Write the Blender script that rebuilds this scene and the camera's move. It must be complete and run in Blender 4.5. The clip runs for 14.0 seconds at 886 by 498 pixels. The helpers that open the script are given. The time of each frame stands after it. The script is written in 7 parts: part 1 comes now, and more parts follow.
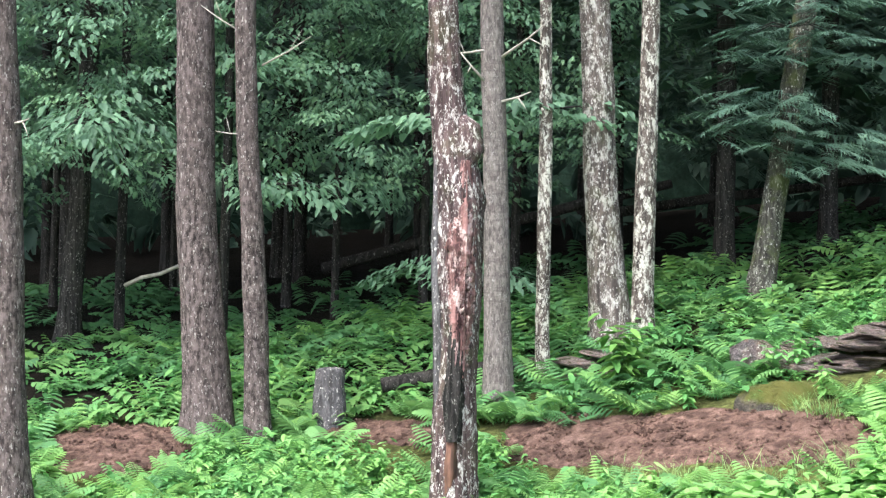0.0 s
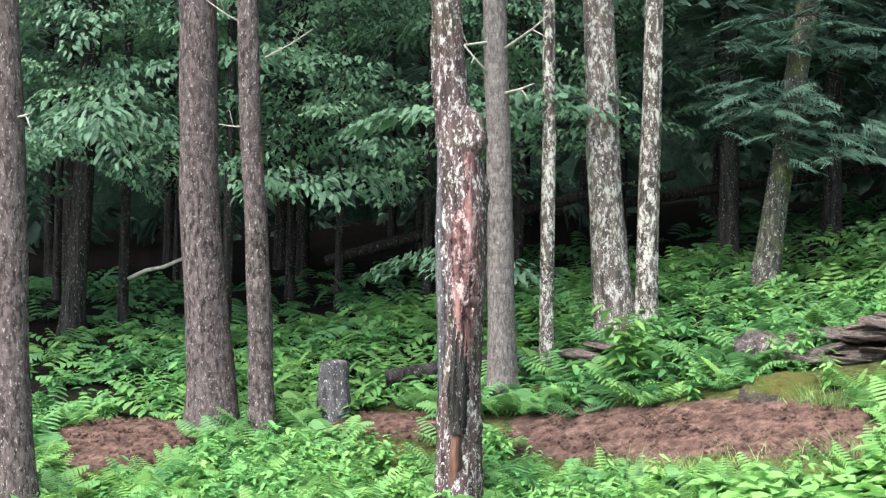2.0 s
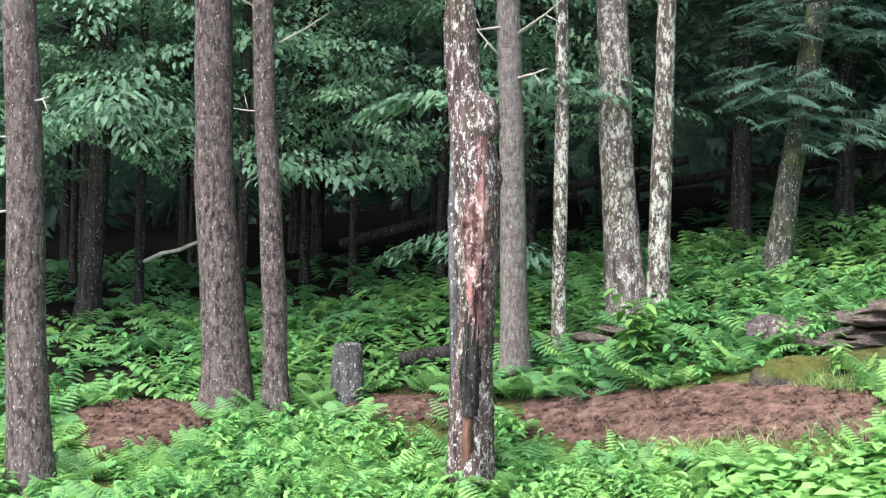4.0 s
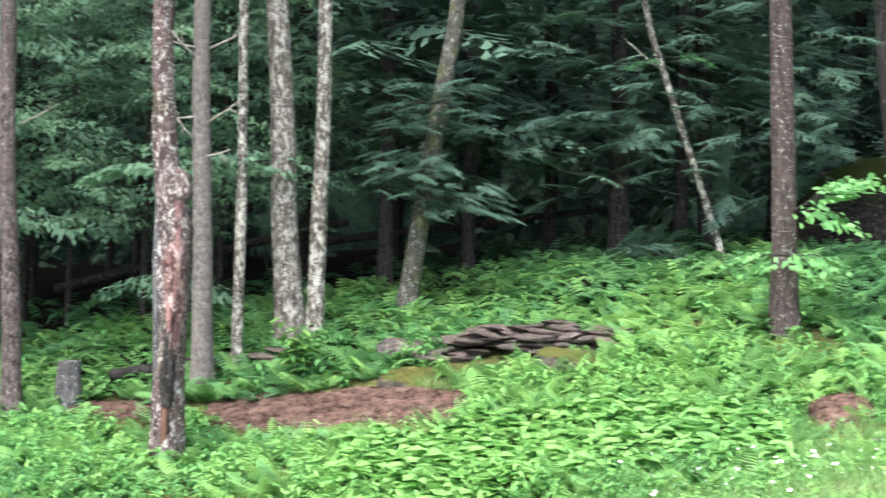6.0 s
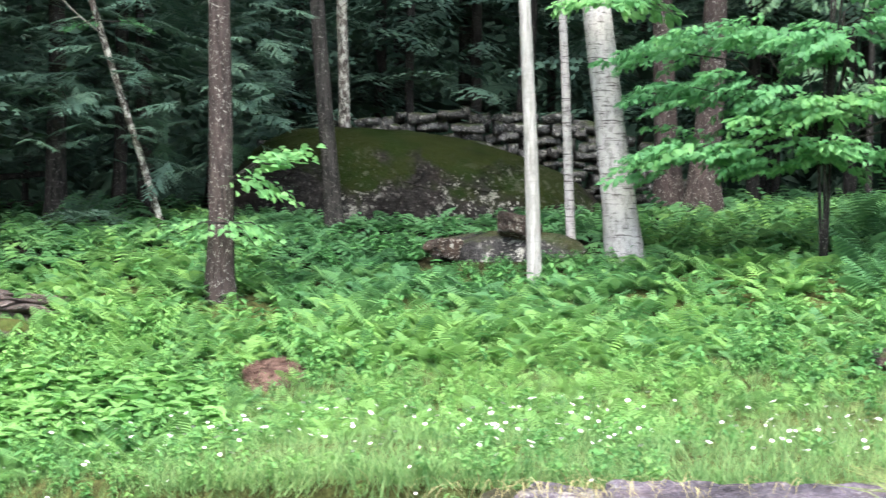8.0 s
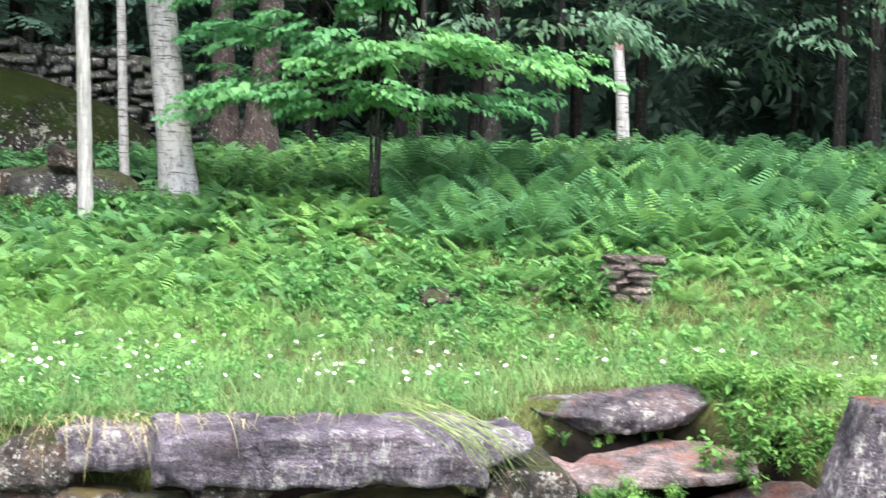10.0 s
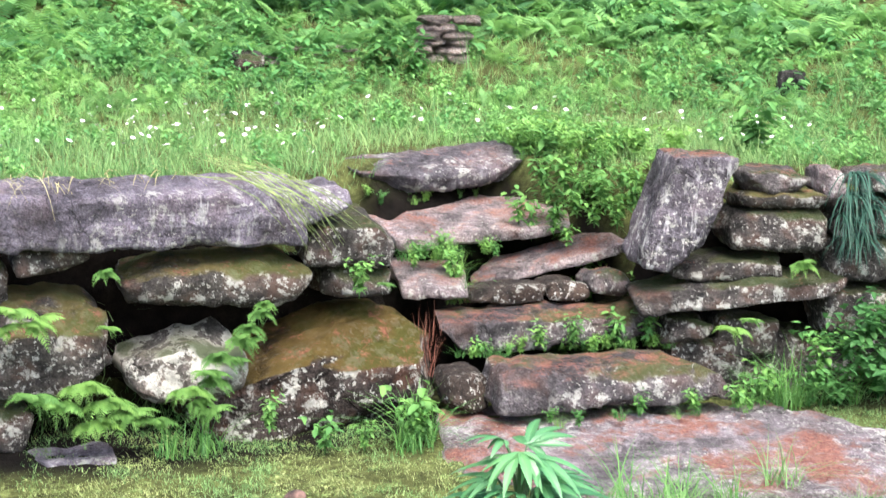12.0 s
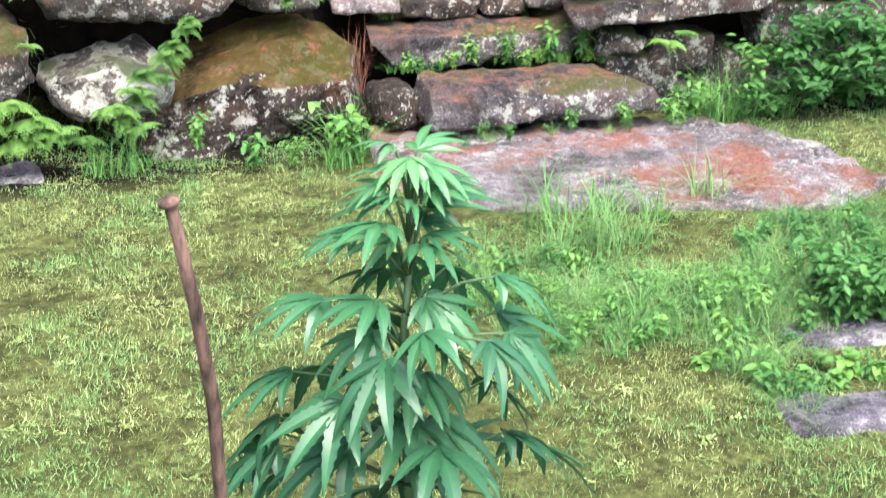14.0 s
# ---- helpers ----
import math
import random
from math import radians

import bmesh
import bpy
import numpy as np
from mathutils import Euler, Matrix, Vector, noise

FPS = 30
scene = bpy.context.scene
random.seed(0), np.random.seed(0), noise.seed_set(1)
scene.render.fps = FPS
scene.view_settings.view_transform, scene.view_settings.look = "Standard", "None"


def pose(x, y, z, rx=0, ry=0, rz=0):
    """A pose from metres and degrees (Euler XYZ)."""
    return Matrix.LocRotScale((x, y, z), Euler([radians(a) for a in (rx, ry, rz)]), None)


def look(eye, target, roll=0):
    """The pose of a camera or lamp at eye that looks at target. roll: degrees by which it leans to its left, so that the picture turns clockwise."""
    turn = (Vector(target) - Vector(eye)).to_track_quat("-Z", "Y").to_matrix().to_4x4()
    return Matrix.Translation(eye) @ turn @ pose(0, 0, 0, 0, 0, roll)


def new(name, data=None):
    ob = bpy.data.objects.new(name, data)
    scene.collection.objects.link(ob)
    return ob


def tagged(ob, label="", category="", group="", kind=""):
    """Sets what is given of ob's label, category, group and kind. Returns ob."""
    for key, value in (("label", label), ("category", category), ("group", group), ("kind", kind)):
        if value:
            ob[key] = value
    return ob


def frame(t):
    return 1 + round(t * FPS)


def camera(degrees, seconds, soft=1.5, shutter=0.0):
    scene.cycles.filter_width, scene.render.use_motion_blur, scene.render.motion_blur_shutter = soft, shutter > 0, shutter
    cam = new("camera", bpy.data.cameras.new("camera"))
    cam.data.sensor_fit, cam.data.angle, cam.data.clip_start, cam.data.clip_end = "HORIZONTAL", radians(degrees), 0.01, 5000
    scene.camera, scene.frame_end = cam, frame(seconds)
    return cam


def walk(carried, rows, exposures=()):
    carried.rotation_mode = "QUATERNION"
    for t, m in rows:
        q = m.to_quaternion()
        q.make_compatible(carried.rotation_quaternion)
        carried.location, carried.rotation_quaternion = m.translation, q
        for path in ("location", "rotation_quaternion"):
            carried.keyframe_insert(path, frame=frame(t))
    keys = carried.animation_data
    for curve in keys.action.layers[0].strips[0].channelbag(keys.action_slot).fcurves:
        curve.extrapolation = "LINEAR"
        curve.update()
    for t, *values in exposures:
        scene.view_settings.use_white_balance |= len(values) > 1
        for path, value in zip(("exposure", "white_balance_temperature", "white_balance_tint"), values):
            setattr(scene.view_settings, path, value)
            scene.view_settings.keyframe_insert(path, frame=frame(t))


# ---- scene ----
# ---- camera and walk ----
cam = camera(31.5, 14.0, soft=1.3, shutter=0.3)
PATH = [
    (0.0, -0.919, 3.273, 2.563, 15.56, -0.06, -0.21),
    (0.5, -0.923, 3.280, 2.562, 15.65, -0.23, -0.14),
    (1.0, -0.931, 3.280, 2.565, 15.71, -0.36, -0.97),
    (1.5, -0.923, 3.276, 2.568, 15.78, -0.33, -0.90),
    (2.0, -0.928, 3.279, 2.569, 15.66, -0.38, -0.44),
    (2.5, -0.924, 3.273, 2.576, 15.57, -0.77, -0.34),
    (3.3, -0.924, 3.273, 2.576, 15.70, -0.85, -0.33),
    (4.1, -0.880, 3.180, 2.560, 16.30, -0.95, -0.30),
    (4.8, -0.539, 2.349, 2.488, 16.70, -0.86, -0.26),
    (5.0, -0.465, 1.853, 2.475, 15.56, -0.33, -0.14),
    (5.5, -0.209, 0.765, 2.421, 11.14, 1.06, 0.36),
    (6.0, -0.055, 0.021, 2.403, 5.21, 1.39, 0.36),
    (6.5, -0.054, 0.046, 2.419, 0.10, 1.00, 0.00),
    (7.0, -0.047, 0.017, 2.419, -4.27, 0.83, -0.28),
    (7.5, -0.025, 0.018, 2.423, -10.00, 0.54, 0.07),
    (8.0, -0.001, 0.003, 2.420, -14.87, 0.25, 0.41),
    (8.5, 0.014, -0.005, 2.418, -18.32, 0.14, 0.51),
    (9.0, 0.036, -0.020, 2.418, -21.70, 0.17, 0.67),
    (9.2, 0.048, 0.005, 2.404, -23.74, 0.12, 1.01),
    (11.3, 0.011, -0.046, 2.354, -36.88, -6.66, 1.21),
    (11.5, 0.015, -0.045, 2.345, -37.05, -7.59, 1.18),
    (12.0, 0.022, -0.065, 2.334, -37.67, -9.80, 1.14),
    (12.5, 0.037, -0.069, 2.327, -38.38, -12.06, 1.29),
    (13.0, 0.062, -0.090, 2.318, -39.05, -14.33, 1.39),
    (13.5, 0.117, -0.104, 2.303, -39.67, -16.71, 1.56),
    (14.0, 0.149, -0.116, 2.292, -39.39, -19.85, 1.00),
]


def aimed(x, y, z, yaw, pitch, roll):
    a, b = radians(yaw), radians(pitch)
    way = Vector((-math.sin(a) * math.cos(b), math.cos(a) * math.cos(b), math.sin(b)))
    eye = Vector((x, y, z))
    return look(eye, eye + way, roll)


walk(cam, [(t, aimed(*row)) for t, *row in PATH], exposures=[(0.0, 2.3), (1.0, 2.22), (2.5, 2.15), (5.0, 2.15), (5.7, 2.25), (6.2, 2.25), (7.5, 2.1), (13.5, 2.1), (14.0, 2.18)])

# ---- sky and sun: a bright overcast day ----
world = bpy.data.worlds.new("overcast_sky")
scene.world = world
world.use_nodes = True
wn = world.node_tree
sky = wn.nodes.new("ShaderNodeTexSky")
sky.sky_type, sky.sun_disc = "NISHITA", False
sky.sun_elevation, sky.sun_rotation = radians(60), radians(197)
sky.air_density, sky.dust_density = 1.0, 4.0
wn.links.new(sky.outputs[0], wn.nodes["Background"].inputs[0])
wn.nodes["Background"].inputs[1].default_value = 0.15
sun = new("sun", bpy.data.lights.new("sun", "SUN"))
sun.data.energy, sun.data.angle, sun.data.color = 1.7, radians(40), (1.0, 0.98, 0.95)
sun.matrix_world = look((-6, -16, 29), (0, 0, 0))

rnd = random.Random(7)


# ---- materials ----
def tree_of(name):
    m = bpy.data.materials.new(name)
    m.use_nodes = True
    return m, m.node_tree, m.node_tree.nodes["Principled BSDF"]


def noise_at(nt, scale, detail=4.0, rough=0.55, stretch=(1, 1, 1), world_space=False):
    tc = nt.nodes.new("ShaderNodeTexCoord")
    mp = nt.nodes.new("ShaderNodeMapping")
    mp.inputs["Scale"].default_value = stretch
    nz = nt.nodes.new("ShaderNodeTexNoise")
    nz.inputs["Scale"].default_value, nz.inputs["Detail"].default_value, nz.inputs["Roughness"].default_value = scale, detail, rough
    nt.links.new(tc.outputs["Object"], mp.inputs[0])
    nt.links.new(mp.outputs[0], nz.inputs["Vector"])
    return nz


def ramp(nt, source, stops):
    cr = nt.nodes.new("ShaderNodeValToRGB")
    while len(cr.color_ramp.elements) < len(stops):
        cr.color_ramp.elements.new(0.5)
    for e, (p, c) in zip(cr.color_ramp.elements, stops):
        e.position = p
        e.color = (*c, 1) if len(c) == 3 else c
    nt.links.new(source, cr.inputs[0])
    return cr.outputs[0]


def grey(v):
    return (v, v, v)


def mix(nt, fac, a, b):
    mx = nt.nodes.new("ShaderNodeMix")
    mx.data_type = "RGBA"
    for sock, val in ((mx.inputs[0], fac), (mx.inputs[6], a), (mx.inputs[7], b)):
        if isinstance(val, bpy.types.NodeSocket):
            nt.links.new(val, sock)
        elif isinstance(val, tuple):
            sock.default_value = (*val, 1)
        else:
            sock.default_value = val
    return mx.outputs[2]


def mul(nt, a, b, op="MULTIPLY"):
    mm = nt.nodes.new("ShaderNodeMath")
    mm.operation = op
    for sock, val in zip(mm.inputs, (a, b)):
        if isinstance(val, bpy.types.NodeSocket):
            nt.links.new(val, sock)
        else:
            sock.default_value = val
    return mm.outputs[0]


def shade(nt, col, value, lo, hi):
    """Colour scaled by a grey value between lo and hi."""
    mx = nt.nodes.new("ShaderNodeMix")
    mx.data_type, mx.blend_type = "RGBA", "MULTIPLY"
    mx.inputs[0].default_value = 1.0
    nt.links.new(col, mx.inputs[6])
    nt.links.new(ramp(nt, value, [(0.0, grey(lo)), (1.0, grey(hi))]), mx.inputs[7])
    return mx.outputs[2]


def bump(nt, bsdf, height, strength=0.5, distance=0.02):
    b = nt.nodes.new("ShaderNodeBump")
    b.inputs["Strength"].default_value, b.inputs["Distance"].default_value = strength, distance
    nt.links.new(height, b.inputs["Height"])
    nt.links.new(b.outputs[0], bsdf.inputs["Normal"])


def leaf_mat(name, dark, mid, light, trans=0.35, rough=0.5, attr="tint", gloss=0.22):
    m, nt, bs = tree_of(name)
    at = nt.nodes.new("ShaderNodeAttribute")
    at.attribute_name = attr
    col = ramp(nt, at.outputs["Fac"], [(0.0, dark), (0.5, mid), (1.0, light)])
    nz = noise_at(nt, 9.0, 2.0)
    col = mix(nt, mul(nt, nz.outputs[0], 0.3), col, tuple(c * 0.6 for c in mid))
    nt.links.new(col, bs.inputs["Base Color"])
    bs.inputs["Roughness"].default_value = rough
    bs.inputs["Specular IOR Level"].default_value = gloss
    tl = nt.nodes.new("ShaderNodeBsdfTranslucent")
    nt.links.new(col, tl.inputs[0])
    ms = nt.nodes.new("ShaderNodeMixShader")
    ms.inputs[0].default_value = trans
    nt.links.new(bs.outputs[0], ms.inputs[1])
    nt.links.new(tl.outputs[0], ms.inputs[2])
    nt.links.new(ms.outputs[0], nt.nodes["Material Output"].inputs[0])
    return m


def bark_mat(name, furrow, ridge, patch=None, amount=0.5, scale=1.0, moss=0.0, flake=1.0, bands=0.0, scars=None, grain=0.12):
    """Bark: vertical furrows, with lichen patches and fine flecks."""
    m, nt, bs = tree_of(name)
    tall = noise_at(nt, 34 * scale, 6, 0.72, (1, 1, grain))
    fine = noise_at(nt, 150 * scale, 4, 0.65, (1, 1, 0.45))
    broad = noise_at(nt, 2.2, 3, 0.6, (1, 1, 0.5))
    col = ramp(nt, tall.outputs[0], [(0.40, furrow), (0.50, tuple((a + b) / 2 for a, b in zip(furrow, ridge))), (0.60, ridge)])
    col = mix(nt, mul(nt, ramp(nt, broad.outputs[0], [(0.35, grey(0)), (0.7, grey(1))]), 0.45), col, tuple(c * 0.6 for c in ridge))
    if patch:
        blot = noise_at(nt, 26 * scale, 9, 0.82, (1, 1, 0.5))
        edge = 0.62 - 0.24 * amount
        col = mix(nt, mul(nt, ramp(nt, blot.outputs[0], [(edge, grey(0)), (edge + 0.05, grey(1))]), 0.85), col, shade(nt, ramp(nt, fine.outputs[0], [(0.3, patch), (0.7, patch)]), fine.outputs[0], 0.45, 1.35))
    fleck = noise_at(nt, 85, 3, 0.6, (1, 1, 0.45))
    col = mix(nt, mul(nt, ramp(nt, fleck.outputs[0], [(0.625, grey(0)), (0.66, grey(1))]), 0.9 * flake), col, (0.62, 0.62, 0.58))
    if bands:
        scar = noise_at(nt, 16, 5, 0.7, (0.3, 0.3, 3.4) if scars else (0.35, 0.35, 2.4))
        col = mix(nt, mul(nt, ramp(nt, scar.outputs[0], [(0.56, grey(0)), (0.62, grey(1))]), bands), col, scars or furrow)
    if moss:
        mo = noise_at(nt, 6, 4, 0.6)
        col = mix(nt, mul(nt, ramp(nt, mo.outputs[0], [(0.5, grey(0)), (0.62, grey(1))]), moss), col, (0.09, 0.12, 0.03))
    nt.links.new(col, bs.inputs["Base Color"])
    bs.inputs["Roughness"].default_value = 0.92
    bs.inputs["Specular IOR Level"].default_value = 0.2
    bump(nt, bs, mul(nt, tall.outputs[0], mul(nt, fine.outputs[0], 0.35), "ADD"), 1.0, 0.02)
    return m


def rock_mat(name, dark, light, lichen=0.4, moss=0.0, rust=0.0, needles=0.0, moss_col=(0.030, 0.034, 0.009), scale=1.0, steep=0.0, blots=0.0, streaks=0.0, warm=0.45, patches=9.0):
    """Weathered rock; lichen in blots, moss and fallen needles on what faces the sky."""
    m, nt, bs = tree_of(name)
    big = noise_at(nt, 3.2 * scale, 6, 0.62)
    fine = noise_at(nt, 17 * scale, 10, 0.70)
    col = ramp(nt, fine.outputs[0], [(0.33, dark), (0.5, tuple((a + b) * 0.5 for a, b in zip(dark, light))), (0.68, light)])
    col = shade(nt, col, ramp(nt, big.outputs[0], [(0.36, grey(0)), (0.62, grey(1))]), 0.42, 1.2)
    hue = noise_at(nt, 4.4 * scale, 4, 0.6)
    col = mix(nt, mul(nt, ramp(nt, hue.outputs[0], [(0.50, grey(0)), (0.66, grey(1))]), warm), col, (light[0] * 0.62, light[1] * 0.50, light[2] * 0.44))
    grit = noise_at(nt, 120 * scale, 3, 0.6)
    col = shade(nt, col, ramp(nt, grit.outputs[0], [(0.38, grey(0)), (0.62, grey(1))]), 0.60, 1.32)
    bed = noise_at(nt, 9 * scale, 5, 0.65, (0.35, 0.35, 2.2))
    col = shade(nt, col, ramp(nt, bed.outputs[0], [(0.36, grey(0)), (0.60, grey(1))]), 0.70, 1.13)
    crack = nt.nodes.new("ShaderNodeTexVoronoi")
    crack.feature = "DISTANCE_TO_EDGE"
    crack.inputs["Scale"].default_value = 2.4 * scale
    warp = nt.nodes.new("ShaderNodeVectorMath")
    warp.operation = "MULTIPLY_ADD"
    warp.inputs[1].default_value = (0.5, 0.5, 0.5)
    tcn = nt.nodes.new("ShaderNodeTexCoord")
    nt.links.new(big.outputs[1], warp.inputs[0])
    nt.links.new(tcn.outputs["Object"], warp.inputs[2])
    nt.links.new(warp.outputs[0], crack.inputs["Vector"])
    seam = ramp(nt, crack.outputs["Distance"], [(0.0, grey(0)), (0.018, grey(1))])
    seam = mul(nt, seam, ramp(nt, noise_at(nt, 4.1 * scale, 3, 0.6).outputs[0], [(0.44, grey(0)), (0.54, grey(1))]), "MAXIMUM")
    col = shade(nt, col, seam, 0.35, 1.0)
    pit = noise_at(nt, 40 * scale, 4, 0.65)
    col = mix(nt, mul(nt, ramp(nt, pit.outputs[0], [(0.31, grey(1)), (0.37, grey(0))]), 0.7), col, tuple(c * 0.35 for c in dark))
    if streaks:
        run = noise_at(nt, 15, 5, 0.62, (1.6, 1.6, 0.34))
        area = noise_at(nt, 2.4, 3, 0.6)
        col = mix(nt, mul(nt, mul(nt, ramp(nt, run.outputs[0], [(0.56, grey(0)), (0.63, grey(1))]), ramp(nt, area.outputs[0], [(0.42, grey(0)), (0.58, grey(1))])), streaks), col, (0.55, 0.54, 0.55))
    if rust:
        ru = noise_at(nt, 5 * scale, 5, 0.6)
        col = mix(nt, mul(nt, ramp(nt, ru.outputs[0], [(0.48, grey(0)), (0.6, grey(1))]), rust), col, (0.20, 0.085, 0.05))
    if lichen:
        li = noise_at(nt, 12 * scale, 9, 0.78)
        zone = noise_at(nt, 1.7 * scale, 2, 0.5)
        spots = ramp(nt, li.outputs[0], [(0.545, grey(0)), (0.585, grey(1))])
        where = ramp(nt, zone.outputs[0], [(0.46 - 0.1 * lichen, grey(0)), (0.62 - 0.1 * lichen, grey(1))])
        col = mix(nt, mul(nt, mul(nt, spots, where), 0.7), col, (0.60, 0.60, 0.55))
        speck = noise_at(nt, 46 * scale, 3, 0.6)
        col = mix(nt, mul(nt, ramp(nt, speck.outputs[0], [(0.61, grey(0)), (0.63, grey(1))]), mul(nt, mul(nt, where, 0.55), 0.08, "ADD")), col, (0.62, 0.62, 0.57))
    if blots:
        bl = noise_at(nt, 6.5 * scale, 9, 0.74)
        col = mix(nt, mul(nt, ramp(nt, bl.outputs[0], [(0.61 - 0.05 * blots, grey(0)), (0.63 - 0.05 * blots, grey(1))]), min(0.9, blots)), col, shade(nt, ramp(nt, fine.outputs[0], [(0.3, (0.55, 0.54, 0.48)), (0.7, (0.72, 0.71, 0.64))]), grit.outputs[0], 0.6, 1.1))
    each = nt.nodes.new("ShaderNodeObjectInfo")
    col = shade(nt, col, each.outputs["Random"], 0.8, 1.15)
    gm = nt.nodes.new("ShaderNodeNewGeometry")
    sp = nt.nodes.new("ShaderNodeSeparateXYZ")
    nt.links.new(gm.outputs["Normal"], sp.inputs[0])
    top = ramp(nt, sp.outputs[2], [(0.70 - steep, grey(0)), (0.93 - steep, grey(1))])
    if moss:
        mo = noise_at(nt, 3.2 * scale, 5, 0.62)
        up = ramp(nt, mul(nt, mul(nt, sp.outputs[2], 0.35), mo.outputs[0], "ADD"), [(0.80 - 0.22 * moss, grey(0)), (0.92 - 0.22 * moss, grey(1))])
        mcol = mix(nt, fine.outputs[0], moss_col, tuple(c * 2.1 for c in moss_col))
        olive = noise_at(nt, 5.0 * scale, 4, 0.6)
        mcol = mix(nt, mul(nt, ramp(nt, olive.outputs[0], [(0.46, grey(0)), (0.60, grey(1))]), 0.7), mcol, (moss_col[0] * 0.75, moss_col[1] * 1.45, moss_col[2] * 0.8))
        col = mix(nt, mul(nt, up, 0.9), col, mcol)
    if needles:
        ne = noise_at(nt, patches * scale, 12, 0.84 if patches > 5 else 0.72)
        up = mul(nt, top, ramp(nt, ne.outputs[0], [(0.62 - 0.2 * needles, grey(0)), (0.72 - 0.2 * needles, grey(1))]))
        ncol = mix(nt, ramp(nt, noise_at(nt, 60, 3).outputs[0], [(0.35, grey(0)), (0.65, grey(1))]), (0.17, 0.058, 0.042), (0.37, 0.155, 0.108))
        col = mix(nt, mul(nt, up, 0.9), col, ncol)
    nt.links.new(col, bs.inputs["Base Color"])
    bs.inputs["Roughness"].default_value = 0.85
    bs.inputs["Specular IOR Level"].default_value = 0.3
    bump(nt, bs, mul(nt, mul(nt, mul(nt, fine.outputs[0], 1.5), mul(nt, bed.outputs[0], 0.55), "ADD"), mul(nt, seam, 0.35), "ADD"), 1.0, 0.06)
    return m


def earth_mat(name, stops, scale=6.0, strength=0.8):
    m, nt, bs = tree_of(name)
    a = noise_at(nt, scale, 8, 0.7)
    b = noise_at(nt, scale * 9, 4, 0.6)
    col = ramp(nt, mul(nt, mul(nt, a.outputs[0], 0.7), mul(nt, b.outputs[0], 0.3), "ADD"), stops)
    patch = noise_at(nt, 5.2, 6, 0.66)
    col = shade(nt, col, ramp(nt, patch.outputs[0], [(0.38, grey(0)), (0.60, grey(1))]), 0.6, 1.1)
    nt.links.new(col, bs.inputs["Base Color"])
    bs.inputs["Roughness"].default_value = 0.97
    bs.inputs["Specular IOR Level"].default_value = 0.1
    bump(nt, bs, mul(nt, a.outputs[0], b.outputs[0], "ADD"), strength, 0.05)
    return m


def plain_mat(name, colour, rough=0.7, vary=0.4, scale=12.0, stretch=(1, 1, 1)):
    m, nt, bs = tree_of(name)
    nz = noise_at(nt, scale, 5, 0.6, stretch)
    nt.links.new(ramp(nt, nz.outputs[0], [(0.3, tuple(c * (1 - vary) for c in colour)), (0.7, tuple(min(1, c * (1 + vary)) for c in colour))]), bs.inputs["Base Color"])
    bs.inputs["Roughness"].default_value = rough
    bump(nt, bs, nz.outputs[0], 0.4, 0.01)
    return m


PINE = bark_mat("pine_bark", (0.017, 0.013, 0.013), (0.152, 0.124, 0.120), (0.32, 0.28, 0.27), 0.2, 1.1, flake=0.5, bands=0.35, grain=0.38)
LEAN_BARK = bark_mat("grey_green_bark", (0.022, 0.021, 0.019), (0.095, 0.092, 0.080), (0.27, 0.28, 0.235), 0.35, 1.1, moss=0.5)
PINE_GREY = bark_mat("grey_pine_bark", (0.07, 0.062, 0.060), (0.22, 0.198, 0.188), (0.29, 0.27, 0.255), 0.3, 1.6, flake=0.4, bands=0.5, grain=0.34)
LICHEN_BARK = bark_mat("lichen_bark", (0.03, 0.026, 0.025), (0.13, 0.11, 0.10), (0.50, 0.49, 0.455), 0.46, 0.8, moss=0.15)
SPOT_BARK = bark_mat("spotted_bark", (0.025, 0.022, 0.02), (0.115, 0.095, 0.085), (0.58, 0.58, 0.52), 0.5, 0.9)
DEAD_BARK = bark_mat("dead_bark", (0.020, 0.013, 0.014), (0.125, 0.086, 0.088), (0.64, 0.62, 0.59), 0.36, 1.0, moss=0.15)
DEAD_WOOD = bark_mat("torn_red_wood", (0.030, 0.014, 0.016), (0.32, 0.175, 0.165), (0.60, 0.46, 0.44), 0.40, 0.7, flake=0.1)
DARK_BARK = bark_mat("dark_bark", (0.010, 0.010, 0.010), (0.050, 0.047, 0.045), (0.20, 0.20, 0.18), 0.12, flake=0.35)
WHITE_BARK = bark_mat("white_bark", (0.22, 0.216, 0.21), (0.44, 0.44, 0.43), None, flake=0.1, bands=0.4)
BIRCH_BARK = bark_mat("yellow_birch_bark", (0.23, 0.222, 0.225), (0.33, 0.32, 0.325), (0.50, 0.49, 0.495), 0.7, 0.8, flake=0.3, bands=0.9, scars=(0.055, 0.048, 0.048))
RED_BARK = bark_mat("red_brown_bark", (0.018, 0.014, 0.014), (0.080, 0.062, 0.059), (0.40, 0.38, 0.37), 0.15, 1.2, flake=0.8)

